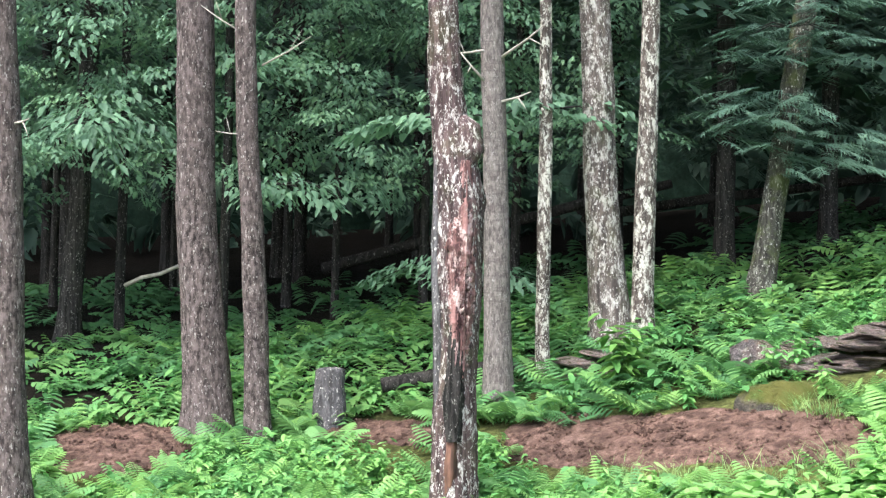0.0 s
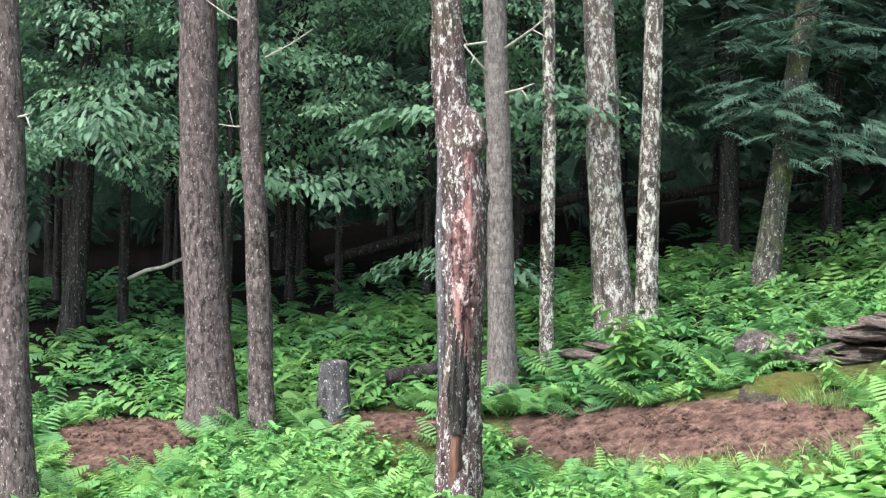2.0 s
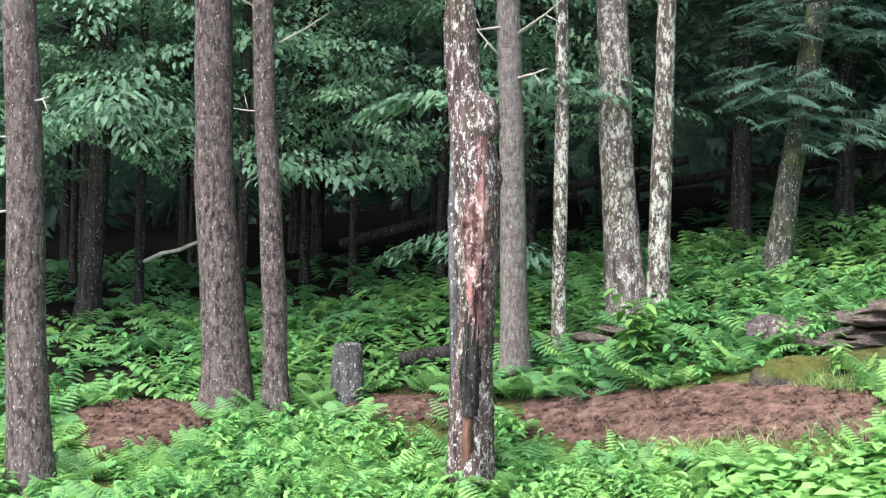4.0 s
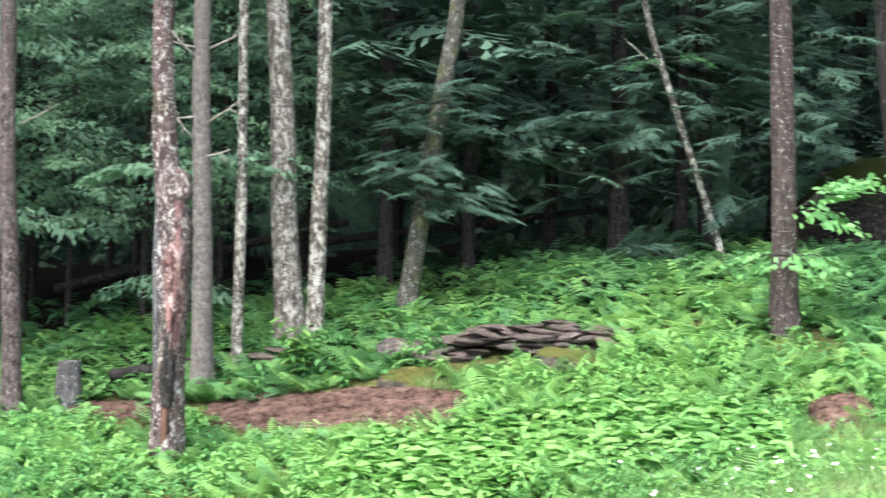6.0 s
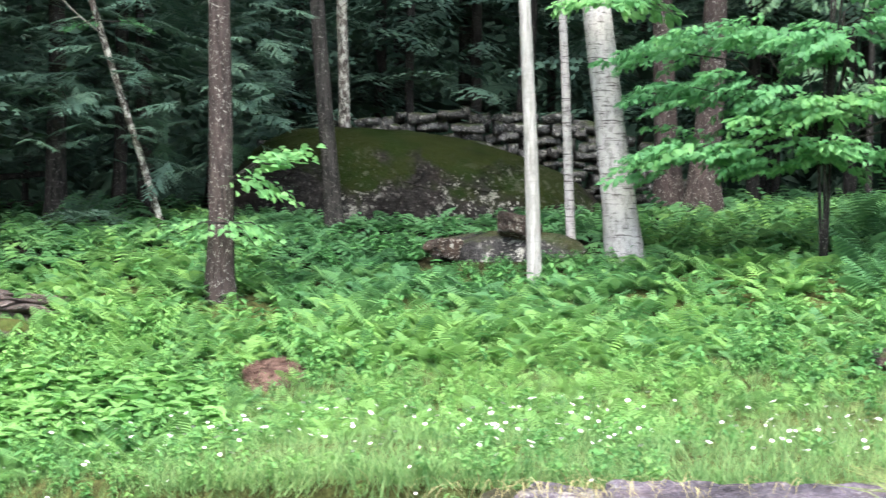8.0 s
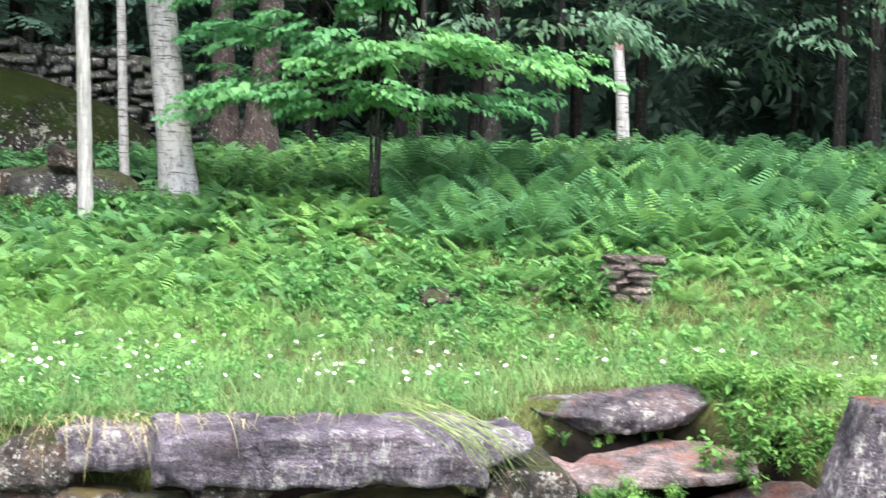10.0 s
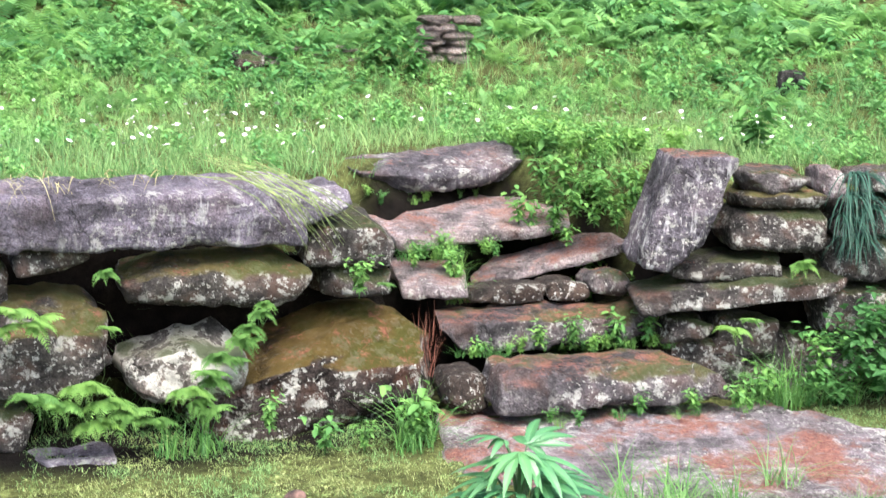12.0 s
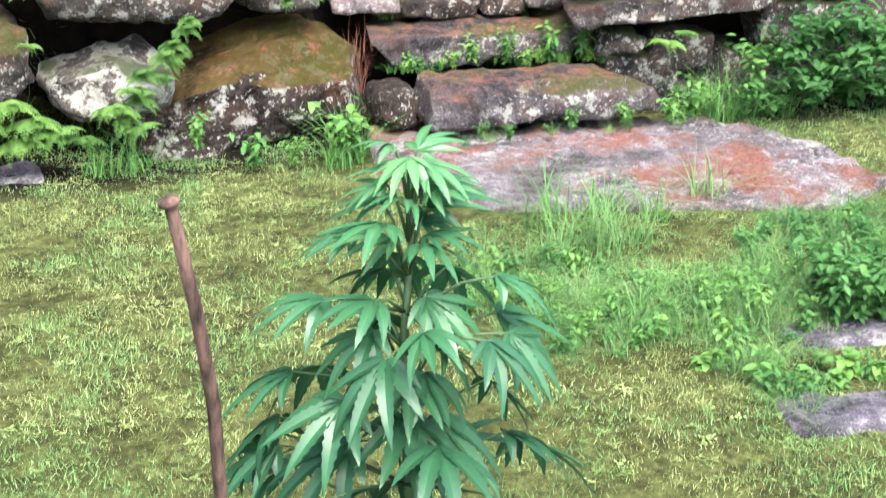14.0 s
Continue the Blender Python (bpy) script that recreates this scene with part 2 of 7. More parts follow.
FERN = leaf_mat("fern_leaf", (0.052, 0.140, 0.075), (0.110, 0.270, 0.112), (0.245, 0.46, 0.132), 0.45)
WEED = leaf_mat("weed_leaf", (0.042, 0.14, 0.052), (0.110, 0.295, 0.098), (0.24, 0.47, 0.142), 0.4)
GRASS = leaf_mat("meadow_grass", (0.086, 0.190, 0.070), (0.182, 0.342, 0.122), (0.365, 0.525, 0.21), 0.4)
LAWN = leaf_mat("short_lawn_grass", (0.085, 0.140, 0.042), (0.255, 0.345, 0.115), (0.53, 0.60, 0.27))
MOSS_ROCK = rock_mat("yellow_moss_rock", (0.05, 0.045, 0.038), (0.20, 0.18, 0.15), 0.0, 0.95, moss_col=(0.070, 0.072, 0.012))
MAPLE = leaf_mat("maple_leaf", (0.085, 0.245, 0.125), (0.155, 0.39, 0.17), (0.27, 0.54, 0.20), 0.55)
BEECH = leaf_mat("beech_leaf", (0.090, 0.165, 0.121), (0.185, 0.335, 0.215), (0.297, 0.480, 0.264), 0.5)
HEMLOCK = leaf_mat("hemlock_needles", (0.045, 0.092, 0.077), (0.096, 0.180, 0.132), (0.162, 0.270, 0.182), 0.28)
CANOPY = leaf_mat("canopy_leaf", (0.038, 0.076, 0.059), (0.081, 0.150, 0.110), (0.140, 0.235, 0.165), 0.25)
GARDEN = leaf_mat("garden_leaf", (0.017, 0.070, 0.038), (0.052, 0.178, 0.076), (0.165, 0.38, 0.145), 0.3, 0.36, gloss=0.5)
STRAW = leaf_mat("dry_straw", (0.28, 0.25, 0.11), (0.44, 0.40, 0.20), (0.56, 0.52, 0.3), 0.3)
PETAL = plain_mat("white_petal", (0.78, 0.78, 0.76), 0.6, 0.06)
# Backdrop green kept dark: the shade of the deep wood is in the colour.
FAR = earth_mat("backdrop_shade_green", [(0.35, (0.006, 0.014, 0.010)), (0.5, (0.016, 0.036, 0.026)), (0.65, (0.032, 0.066, 0.046))], 0.9)

ROCK = rock_mat("grey_rock", (0.015, 0.013, 0.0125), (0.155, 0.136, 0.128), 0.6, 0.28, 0.25, 0.3, blots=0.3)
# Backing earth, coloured near-black for the shade between the wall's stones.
GAP_SHADE_EARTH = earth_mat("gap_shade_filling", [(0.35, (0.004, 0.003, 0.003)), (0.65, (0.022, 0.016, 0.013))], 14)
ROCK_MOSSY = rock_mat("mossy_rock", (0.020, 0.017, 0.015), (0.165, 0.145, 0.13), 0.6, 0.5, 0.25, 0.45, (0.075, 0.060, 0.016), steep=0.10, blots=0.6)
ROCK_NEEDLE = rock_mat("needle_strewn_rock", (0.050, 0.043, 0.045), (0.30, 0.265, 0.27), 0.45, 0.2, 0.2, 0.6, blots=0.3)
ROCK_RED = rock_mat("needle_covered_slab", (0.135, 0.113, 0.116), (0.52, 0.435, 0.445), 0.4, 0.0, 0.2, 0.66, warm=0.25, steep=0.03, patches=6.0)
LANDING = rock_mat("landing_stone", (0.13, 0.112, 0.124), (0.43, 0.375, 0.405), 0.4, 0.0, 0.15, 0.60, warm=0.15, patches=2.6)
ROCK_PALE = rock_mat("pale_lichen_rock", (0.06, 0.052, 0.046), (0.27, 0.245, 0.22), 0.9, 0.3, 0.1, 0.0, (0.030, 0.034, 0.009), 0.6, blots=2.7)
ROCK_BIG = rock_mat("moss_topped_boulder", (0.016, 0.012, 0.011), (0.125, 0.10, 0.092), 0.65, 0.72, 0.3, 0.44, (0.070, 0.048, 0.014), 0.8, steep=0.40, blots=0.75)
SLAB_STONE = rock_mat("grey_purple_slab", (0.125, 0.108, 0.142), (0.345, 0.305, 0.385), 0.4, 0.0, streaks=0.75)
UPRIGHT_STONE = rock_mat("lichened_upright", (0.052, 0.046, 0.057), (0.25, 0.222, 0.265), 0.55, 0.1, 0.0, 0.8, streaks=0.95, blots=0.3)
DARK_SLAB = rock_mat("dark_grey_slab", (0.060, 0.054, 0.064), (0.27, 0.24, 0.275), 0.4, 0.0, 0.1, 0.35, streaks=0.25)
STEP_STONE = rock_mat("dark_step_stone", (0.028, 0.024, 0.027), (0.205, 0.182, 0.195), 0.4, 0.12, 0.15, 0.72, (0.06, 0.05, 0.015), steep=-0.1, blots=0.1)
# Dark brown stone; its colour also stands for shadow among the steps.
BROWN_SHADE_STONE = rock_mat("brown_and_shade_stone", (0.016, 0.012, 0.010), (0.10, 0.072, 0.058), 0.1)
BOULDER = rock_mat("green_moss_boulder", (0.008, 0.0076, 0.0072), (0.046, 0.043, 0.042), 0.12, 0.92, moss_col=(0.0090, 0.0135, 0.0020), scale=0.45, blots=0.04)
WALLROCK = rock_mat("dry_wall_stone", (0.030, 0.031, 0.031), (0.175, 0.176, 0.174), 0.2, 0.06, scale=0.7, warm=0.1)
SLATE = rock_mat("brown_slate", (0.21, 0.165, 0.158), (0.60, 0.495, 0.475), 0.25, 0.03, 0.25)
SOIL = earth_mat("red_brown_soil", [(0.36, (0.050, 0.030, 0.025)), (0.5, (0.118, 0.074, 0.061)), (0.62, (0.205, 0.138, 0.113))], 17, 0.6)
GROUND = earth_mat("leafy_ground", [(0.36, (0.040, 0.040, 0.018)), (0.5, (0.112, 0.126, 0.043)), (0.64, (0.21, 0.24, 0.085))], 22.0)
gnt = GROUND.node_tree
# tint blends in near-black litter that carries shade in its colour
shade_mask = gnt.nodes.new("ShaderNodeAttribute")
shade_mask.attribute_name = "tint"
litter_in_shade = ramp(gnt, noise_at(gnt, 14, 6, 0.7).outputs[0], [(0.35, (0.004, 0.0035, 0.003)), (0.65, (0.014, 0.011, 0.009))])
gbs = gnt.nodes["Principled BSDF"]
gnt.links.new(mix(gnt, shade_mask.outputs["Fac"], gbs.inputs["Base Color"].links[0].from_socket, litter_in_shade), gbs.inputs["Base Color"])
RUST = plain_mat("rusty_stake", (0.082, 0.047, 0.037), 0.9, 0.95, 60, (1, 1, 0.18))
for matte in (BOULDER, ROCK_BIG, GAP_SHADE_EARTH, GROUND, FAR, SOIL, DARK_BARK):
    matte.node_tree.nodes["Principled BSDF"].inputs["Specular IOR Level"].default_value = 0.08
DEADTWIG = plain_mat("dead_twig", (0.30, 0.28, 0.25), 0.9, 0.35, 20)
STALK = plain_mat("cut_green_stalk", (0.185, 0.24, 0.085), 0.6, 0.6, 20)
STEM = plain_mat("green_stem", (0.05, 0.10, 0.04), 0.6, 0.3, 20)
STUMP = bark_mat("weathered_stump", (0.040, 0.039, 0.041), (0.125, 0.122, 0.130), (0.20, 0.197, 0.205), 0.4)


# ---- the lie of the land ----
def smooth(v):
    v = np.clip(v, 0.0, 1.0)
    return v * v * (3 - 2 * v)


def wall_y(x):
    """The line of the retaining wall's face."""
    return np.interp(x, (-9, -3, 0.2, 1.0, 2.1, 2.7, 4.3, 4.6, 5.6, 5.88, 7.0, 9.0, 14.0, 30.0), (8.2, 8.2, 7.8, 7.25, 6.55, 6.25, 5.95, 6.5, 6.55, 5.45, 4.7, 3.7, 1.5, -4.0))


def rough_noise(x, y, s):
    return np.sin(x * 1.7 * s + 0.6 * np.sin(y * 2.1 * s)) * np.cos(y * 1.3 * s + 0.8 * np.sin(x * 1.1 * s))


def land(x, y):
    """Height of the ground: a lawn, a terrace held by the wall, and a rise into the wood."""
    x, y = np.asarray(x, float), np.asarray(y, float)
    r = np.hypot(x, y)
    az = np.degrees(np.arctan2(-x, np.maximum(y, 0.01)))
    near = 0.85 + 0.5 * smooth((15 - az) / 30)
    far = 1.85 + 0.95 * smooth((25 - az) / 30) + 0.2 * smooth((-10 - az) / 30)
    first = 9.5 + 0.8 * smooth((az - 8) / 10)
    up = near + (far - near) * smooth((r - first) / 8) + 0.04 * np.clip(r - 17, 0, 40) + 0.05 * rough_noise(x, y, 1.0) * smooth((r - 8) / 4)
    d = y - wall_y(x)
    wide = 0.3 + 2.2 * smooth((1.2 - x) / 2.5)
    low = 0.30 + 0.02 * rough_noise(x, y, 0.8)
    stairs = smooth((x - 4.2 - 0.4 * smooth((y - 6.15) / 0.3)) / 0.25) * smooth((5.95 - x) / 0.25)
    w2 = wide * (1 - stairs) + 1.0 * stairs
    off = 0.22 * (1 - stairs) - 0.55 * stairs
    return low + (up - low) * smooth((d - off) / w2)


def spot(az, r):
    a = radians(az)
    return -math.sin(a) * r, math.cos(a) * r


def set_mesh(name, verts, faces, mat, tint=None, smooth_faces=False):
    """A mesh from arrays: verts (n, 3), faces (m, 4) or (m, 3)."""
    verts, faces = np.asarray(verts, np.float32), np.asarray(faces, np.int32)
    me = bpy.data.meshes.new(name)
    k = faces.shape[1]
    me.vertices.add(len(verts))
    me.vertices.foreach_set("co", verts.ravel())
    me.loops.add(faces.size)
    me.loops.foreach_set("vertex_index", faces.ravel())
    me.polygons.add(len(faces))
    me.polygons.foreach_set("loop_start", np.arange(0, faces.size, k, dtype=np.int32))
    if smooth_faces:
        me.polygons.foreach_set("use_smooth", np.ones(len(faces), bool))
    if tint is not None:
        at = me.attributes.new("tint", "FLOAT", "POINT")
        at.data.foreach_set("value", np.asarray(tint, np.float32))
    me.update(calc_edges=True)
    me.validate()
    me.materials.append(mat)
    return me


def part(name, mesh, parent, label="", at=None):
    ob = new(name, mesh)
    ob.parent = parent
    if at is not None:
        ob.matrix_basis = at
    if label:
        tagged(ob, label)
    return ob


def thing(name, x, y, z, label, category, group="", kind=""):
    ob = new(name)
    ob.empty_display_size = 0.2
    ob.location = (x, y, z)
    return tagged(ob, label, category, group, kind)


# ---- building blocks in arrays ----
def leaf_quads(length, width, fold=0.25, droop=0.25):
    """One leaf along +x: two quads folded at the midrib."""
    v = np.array([(0, 0, 0), (0.27, -0.46, 0), (0.66, -0.40, 0), (1, 0, 0), (0.66, 0.40, 0), (0.27, 0.46, 0)], float)
    v[:, 0] *= length
    v[:, 1] *= width
    v[:, 2] = np.abs(v[:, 1]) * fold - droop * v[:, 0] ** 2 / max(length, 1e-6)
    return v, np.array([(0, 1, 2, 3), (0, 3, 4, 5)])


def turn(rx, ry, rz):
    return np.array(Euler((rx, ry, rz)).to_matrix())


class Heap:
    """Gathers quads and their tints."""

    def __init__(self):
        self.v, self.f, self.t, self.n = [], [], [], 0

    def add(self, v, f, tint):
        self.v.append(v)
        self.f.append(f + self.n)
        self.t.append(np.full(len(v), tint) if np.isscalar(tint) else tint)
        self.n += len(v)

    def arrays(self):
        return np.concatenate(self.v), np.concatenate(self.f), np.concatenate(self.t)

    def mesh(self, name, mat):
        v, f, t = self.arrays()
        return set_mesh(name, v, f, mat, t)


def blade(length, width, lean, segs=3):
    """A grass blade or rachis: a strip that bends over along +x."""
    s = np.linspace(0, 1, segs + 1)
    x, z = lean * length * s**2, length * s * (1 - 0.35 * lean * s)
    w = width * (1 - s**1.5 * 0.92) / 2
    v = np.concatenate([np.stack([x, -w, z], 1), np.stack([x, w, z], 1)])
    n = segs + 1
    return v, np.array([(i, i + 1, n + i + 1, n + i) for i in range(segs)])


def frond(length, arch, pairs=13, fat=0.44):
    """A fern frond along +x with its leaflets."""
    h = Heap()
    s = np.linspace(0, 1, pairs + 3)
    st = s[:: max(1, pairs // 4)]
    px = length * (s * 0.95 - 0.12 * s**2)
    pz = length * (0.75 * s - arch * s**2)
    for i in range(2, pairs + 2):
        q = s[i]
        ln = length * 0.30 * (math.sin(math.pi * min(1, 0.18 + 0.82 * q)) ** 0.8 + 0.06)
        wd = length * fat / (pairs + 2)
        for side in (-1, 1):
            dx, dy, dz = 0.32, side * 0.93, -0.22
            a = np.array([px[i], 0, pz[i]])
            d = np.array([dx, dy, dz]) * ln
            w = np.array([wd, 0, 0])
            v = np.array([a - w * 0.5, a + w * 0.5, a + d * 0.62 + w * 0.45, a + d * 0.62 - w * 0.3, a + d + (0, 0, -0.12 * ln)])
            h.add(v[[0, 1, 2, 4]], np.array([(0, 1, 2, 3)]), 0.1)
    n = len(st)
    px, pz = length * (st * 0.95 - 0.12 * st**2), length * (0.75 * st - arch * st**2)
    v = np.concatenate([np.stack([px, 0 * px - 0.004, pz], 1), np.stack([px, 0 * px + 0.004, pz], 1)])
    h.add(v, np.array([(i, i + 1, n + i + 1, n + i) for i in range(0, n - 1, 1)]), -0.1)
    return h.arrays()


def fern_plant(rr, fronds=6, pairs=16, fat=0.44):
    h = Heap()
    for k in range(fronds):
        v, f, t = frond(rr.uniform(0.7, 1.1), rr.uniform(0.15, 0.65), pairs, fat)
        m = turn(rr.uniform(-0.3, 0.3), rr.uniform(-0.35, 0.25), 2 * math.pi * (k + rr.uniform(-0.3, 0.3)) / fronds)
        h.add(v @ m.T, f, t + rr.uniform(-0.12, 0.12))
    return h.arrays()


def weed_plant(rr, stems=4, leaves=9, size=0.22, wide=0.5, leans=(0.1, 0.5)):
    """A leafy herb: several stems, leaves in turns."""
    h = Heap()
    for k in range(stems):
        tall, az = rr.uniform(0.55, 1.0), rr.uniform(0, 6.28)
        lean = rr.uniform(*leans)
        v, f = blade(tall, 0.018, lean)
        m = turn(0, 0, az)
        h.add(v @ m.T, f, -0.15)
        for i in range(leaves):
            s = 0.25 + 0.75 * i / (leaves - 1)
            at = np.array([lean * tall * s * s, 0, tall * s * (1 - 0.35 * lean * s)])
            v, f = leaf_quads(size * rr.uniform(0.7, 1.2), size * wide * rr.uniform(0.8, 1.2))
            q = turn(rr.uniform(-0.3, 0.3), rr.uniform(-0.35, 0.5), i * 2.4 + rr.uniform(-0.4, 0.4))
            h.add((v @ q.T + at) @ m.T, f, rr.uniform(-0.1, 0.2))
    return h.arrays()


def tuft(rr, blades=14, width=0.012, lean=(0.1, 0.9), spread=0.12, low=0.5, segs=3):
    h = Heap()
    for k in range(blades):
        v, f = blade(rr.uniform(low, 1.0), width * rr.uniform(0.7, 1.3), rr.uniform(*lean), segs)
        q = turn(0, 0, rr.uniform(0, 6.28))
        h.add(v @ q.T + (rr.uniform(-spread, spread), rr.uniform(-spread, spread), 0), f, rr.uniform(-0.2, 0.2))
    return h.arrays()


def leaf_spray(rr, length=1.0, leaves=26, size=0.11, flat=0.25, wide=0.52):
    """A flat branch of leaves along +x, drooping at its end."""
    h = Heap()
    v, f = blade(length, 0.012, 0.0, 3)
    h.add(v @ turn(0, math.pi / 2, 0).T * (1, 1, 1), f, -0.25)
    for i in range(leaves):
        s = rr.uniform(0.12, 1.0)
        side = rr.choice((-1, 1))
        out = rr.uniform(0.0, 0.42) * length * (1.15 - s)
        at = np.array([length * s + out * 0.4, side * out, -0.22 * length * s * s + rr.uniform(-0.05, 0.05) * length])
        v, f = leaf_quads(size * rr.uniform(0.7, 1.25), size * wide * rr.uniform(0.8, 1.15), 0.15, 0.5)
        q = turn(rr.uniform(-flat, flat) * 1.5, rr.uniform(-0.1, 0.6), side * rr.uniform(0.2, 1.2))
        h.add(v @ q.T + at, f, rr.uniform(-0.15, 0.2))
    return h.arrays()


def hemlock_spray(rr, length=1.0, twigs=9, fine=1.0):
    """A flat, drooping hemlock bough along +x: twigs with rows of short needles."""
    h = Heap()
    v, f = blade(length, 0.02, 0.0, 3)
    h.add(v @ turn(0, math.pi / 2, 0).T, f, -0.3)
    for i in range(twigs):
        s = (i + 0.8) / twigs
        for side in (-1, 1):
            tl = length * (0.42 * (1 - s) + 0.12) * rr.uniform(0.75, 1.15)
            a = rr.uniform(0.7, 1.0) * side
            base = np.array([length * s, 0, -0.25 * length * s * s])
            d = np.array([math.cos(a), math.sin(a), rr.uniform(-0.5, -0.12) - 0.2 * s])
            e = np.array([-math.sin(a), math.cos(a), 0.0])
            k = max(2, int(tl / (0.15 * fine)))
            for j in range(k):
                p, q = base + d * tl * j / k, base + d * tl * (j + 1.0 + 0.5 * (1 - fine)) / k
                w = 0.040 * length * (0.4 + 0.6 * fine) * (1.2 - j / k) * rr.uniform(0.6, 1.3)
                dz = np.array([0, 0, -0.25 * w])
                v = np.array([p, (p + q) / 2 + e * w + dz, q, (p + q) / 2 - e * w + dz])
                h.add(v, np.array([(0, 1, 2, 3)]), rr.uniform(-0.12, 0.18) + 0.12 * j / k)
    return h.arrays()


def scatter(name, forms, spots_xyz, sizes, mat, tints, tilt=0.15, seed=1):
    """Many plants of a few forms joined in one mesh. spots_xyz (n, 3), sizes (n,), tints (n,)."""
    g = np.random.default_rng(seed)
    vs, fs, ts, n = [], [], [], 0
    pick = g.integers(0, len(forms), len(spots_xyz))
    for k, (fv, ff, ft) in enumerate(forms):
        idx = np.nonzero(pick == k)[0]
        if not len(idx):
            continue
        az = g.uniform(0, 2 * np.pi, len(idx))
        tx, ty = g.normal(0, tilt, len(idx)), g.normal(0, tilt, len(idx))
        c, s = np.cos(az), np.sin(az)
        sc = sizes[idx]
        x = fv[None, :, 0] * c[:, None] - fv[None, :, 1] * s[:, None]
        y = fv[None, :, 0] * s[:, None] + fv[None, :, 1] * c[:, None]
        z = np.repeat(fv[None, :, 2], len(idx), 0)
        x, y = x + tx[:, None] * z, y + ty[:, None] * z
        v = np.stack([x, y, z], -1) * sc[:, None, None] + spots_xyz[idx][:, None, :]
        m = len(fv)
        vs.append(v.reshape(-1, 3))
        fs.append((ff[None] + (np.arange(len(idx)) * m)[:, None, None]).reshape(-1, 4) + n)
        ts.append((tints[idx][:, None] + ft[None]).ravel())
        n += m * len(idx)
    return set_mesh(name, np.concatenate(vs), np.concatenate(fs), mat, np.clip(np.concatenate(ts), 0, 1))


# ---- ground ----
def warped(lo, hi, centre, fine, n):
    s = np.linspace(-1, 1, n)
    w = np.sign(s) * (fine * np.abs(s) + (1 - fine) * np.abs(s) ** 3.2)
    return np.where(w < 0, centre + w * (centre - lo), centre + w * (hi - centre))


gx, gy = warped(-130, 140, 4.0, 0.10, 260), warped(-110, 160, 7.0, 0.10, 260)
GX, GY = np.meshgrid(gx, gy)
GZ = land(GX, GY)
cols, rows_n = len(gx), len(gy)
gi = np.arange(cols * rows_n).reshape(rows_n, cols)
quads = np.stack([gi[:-1, :-1], gi[:-1, 1:], gi[1:, 1:], gi[1:, :-1]], -1).reshape(-1, 4)
# tint paints shade on the wood's floor and in a strip along the wall
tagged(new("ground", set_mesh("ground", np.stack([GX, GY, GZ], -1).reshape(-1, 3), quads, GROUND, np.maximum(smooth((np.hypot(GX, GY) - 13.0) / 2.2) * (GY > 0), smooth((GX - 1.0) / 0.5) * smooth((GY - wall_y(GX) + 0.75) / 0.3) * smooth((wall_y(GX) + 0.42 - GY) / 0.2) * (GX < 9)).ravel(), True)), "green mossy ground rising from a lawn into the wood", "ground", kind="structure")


def soil_bank(label, cx, cy, half_l, half_w, rz, rise):
    """A low bank of bare earth with a crumbled outline."""
    n, m = 130, 50
    u, w = np.meshgrid(np.linspace(-1, 1, n), np.linspace(-1, 1, m))
    c, s = math.cos(rz), math.sin(rz)
    edge = 1 + 0.18 * np.sin(u * 9 + 1.3) * np.cos(u * 4.1)
    lx, ly = u * half_l * (1 + 0.05 * np.sin(w * 5)), w * half_w * edge
    X, Y = cx + c * lx - s * ly, cy + s * lx + c * ly
    mound = (1 - np.abs(u) ** 4) * (1 - w**2)
    Z = land(X, Y) + rise * mound - 0.04 + 0.05 * smooth(mound * 6)
    Z += mound * 0.012 * np.sin(X * 17 + 3 * np.sin(Y * 9)) * np.cos(Y * 15 + 2 * np.sin(X * 7))
    Z += smooth(mound * 3) * 0.009 * np.vectorize(lambda a, b: noise.noise((a * 9, b * 9, 0.3)) + 0.6 * noise.noise((a * 23, b * 23, 4.1)))(X, Y)
    ids = np.arange(n * m).reshape(m, n)
    q = np.stack([ids[:-1, :-1], ids[:-1, 1:], ids[1:, 1:], ids[1:, :-1]], -1).reshape(-1, 4)
    return tagged(new("soil_bank", set_mesh("soil_bank", np.stack([X, Y, Z], -1).reshape(-1, 3), q, SOIL, smooth_faces=True)), label, "bare soil", kind="structure")


SOILS = [(-2.08, 12.62, 1.25, 0.36, -0.33, 0.02), (-5.72, 12.55, 0.52, 0.52, 0.10, 0.03), (1.76, 11.45, 0.24, 0.32, 0.1, 0.10), (-4.08, 13.25, 0.48, 0.24, -0.3, 0.03)]
soil_bank("bare red-brown soil bank below the fallen logs", *SOILS[0])
soil_bank("dug red-brown soil bank beside the pine trunk", *SOILS[1])
soil_bank("small patch of bare soil among the ferns", *SOILS[2])
soil_bank("thin strip of bare soil between the trunks", *SOILS[3])


def on_soil(x, y, grow=1.0):
    out = np.zeros(np.shape(x), bool)
    for cx, cy, a, b, rz, _ in SOILS:
        c, s = math.cos(rz), math.sin(rz)
        lx, ly = c * (x - cx) + s * (y - cy), -s * (x - cx) + c * (y - cy)
        out |= (lx / a) ** 2 + (ly / b) ** 2 < grow
    return out


def before_soil(x, y):
    """Spots from which plants would hide the bare soil."""
    return on_soil(x * 1.03, y * 1.03, 0.9) | on_soil(x * 1.06, y * 1.06, 0.8) | on_soil(x * 1.09, y * 1.09, 0.7)


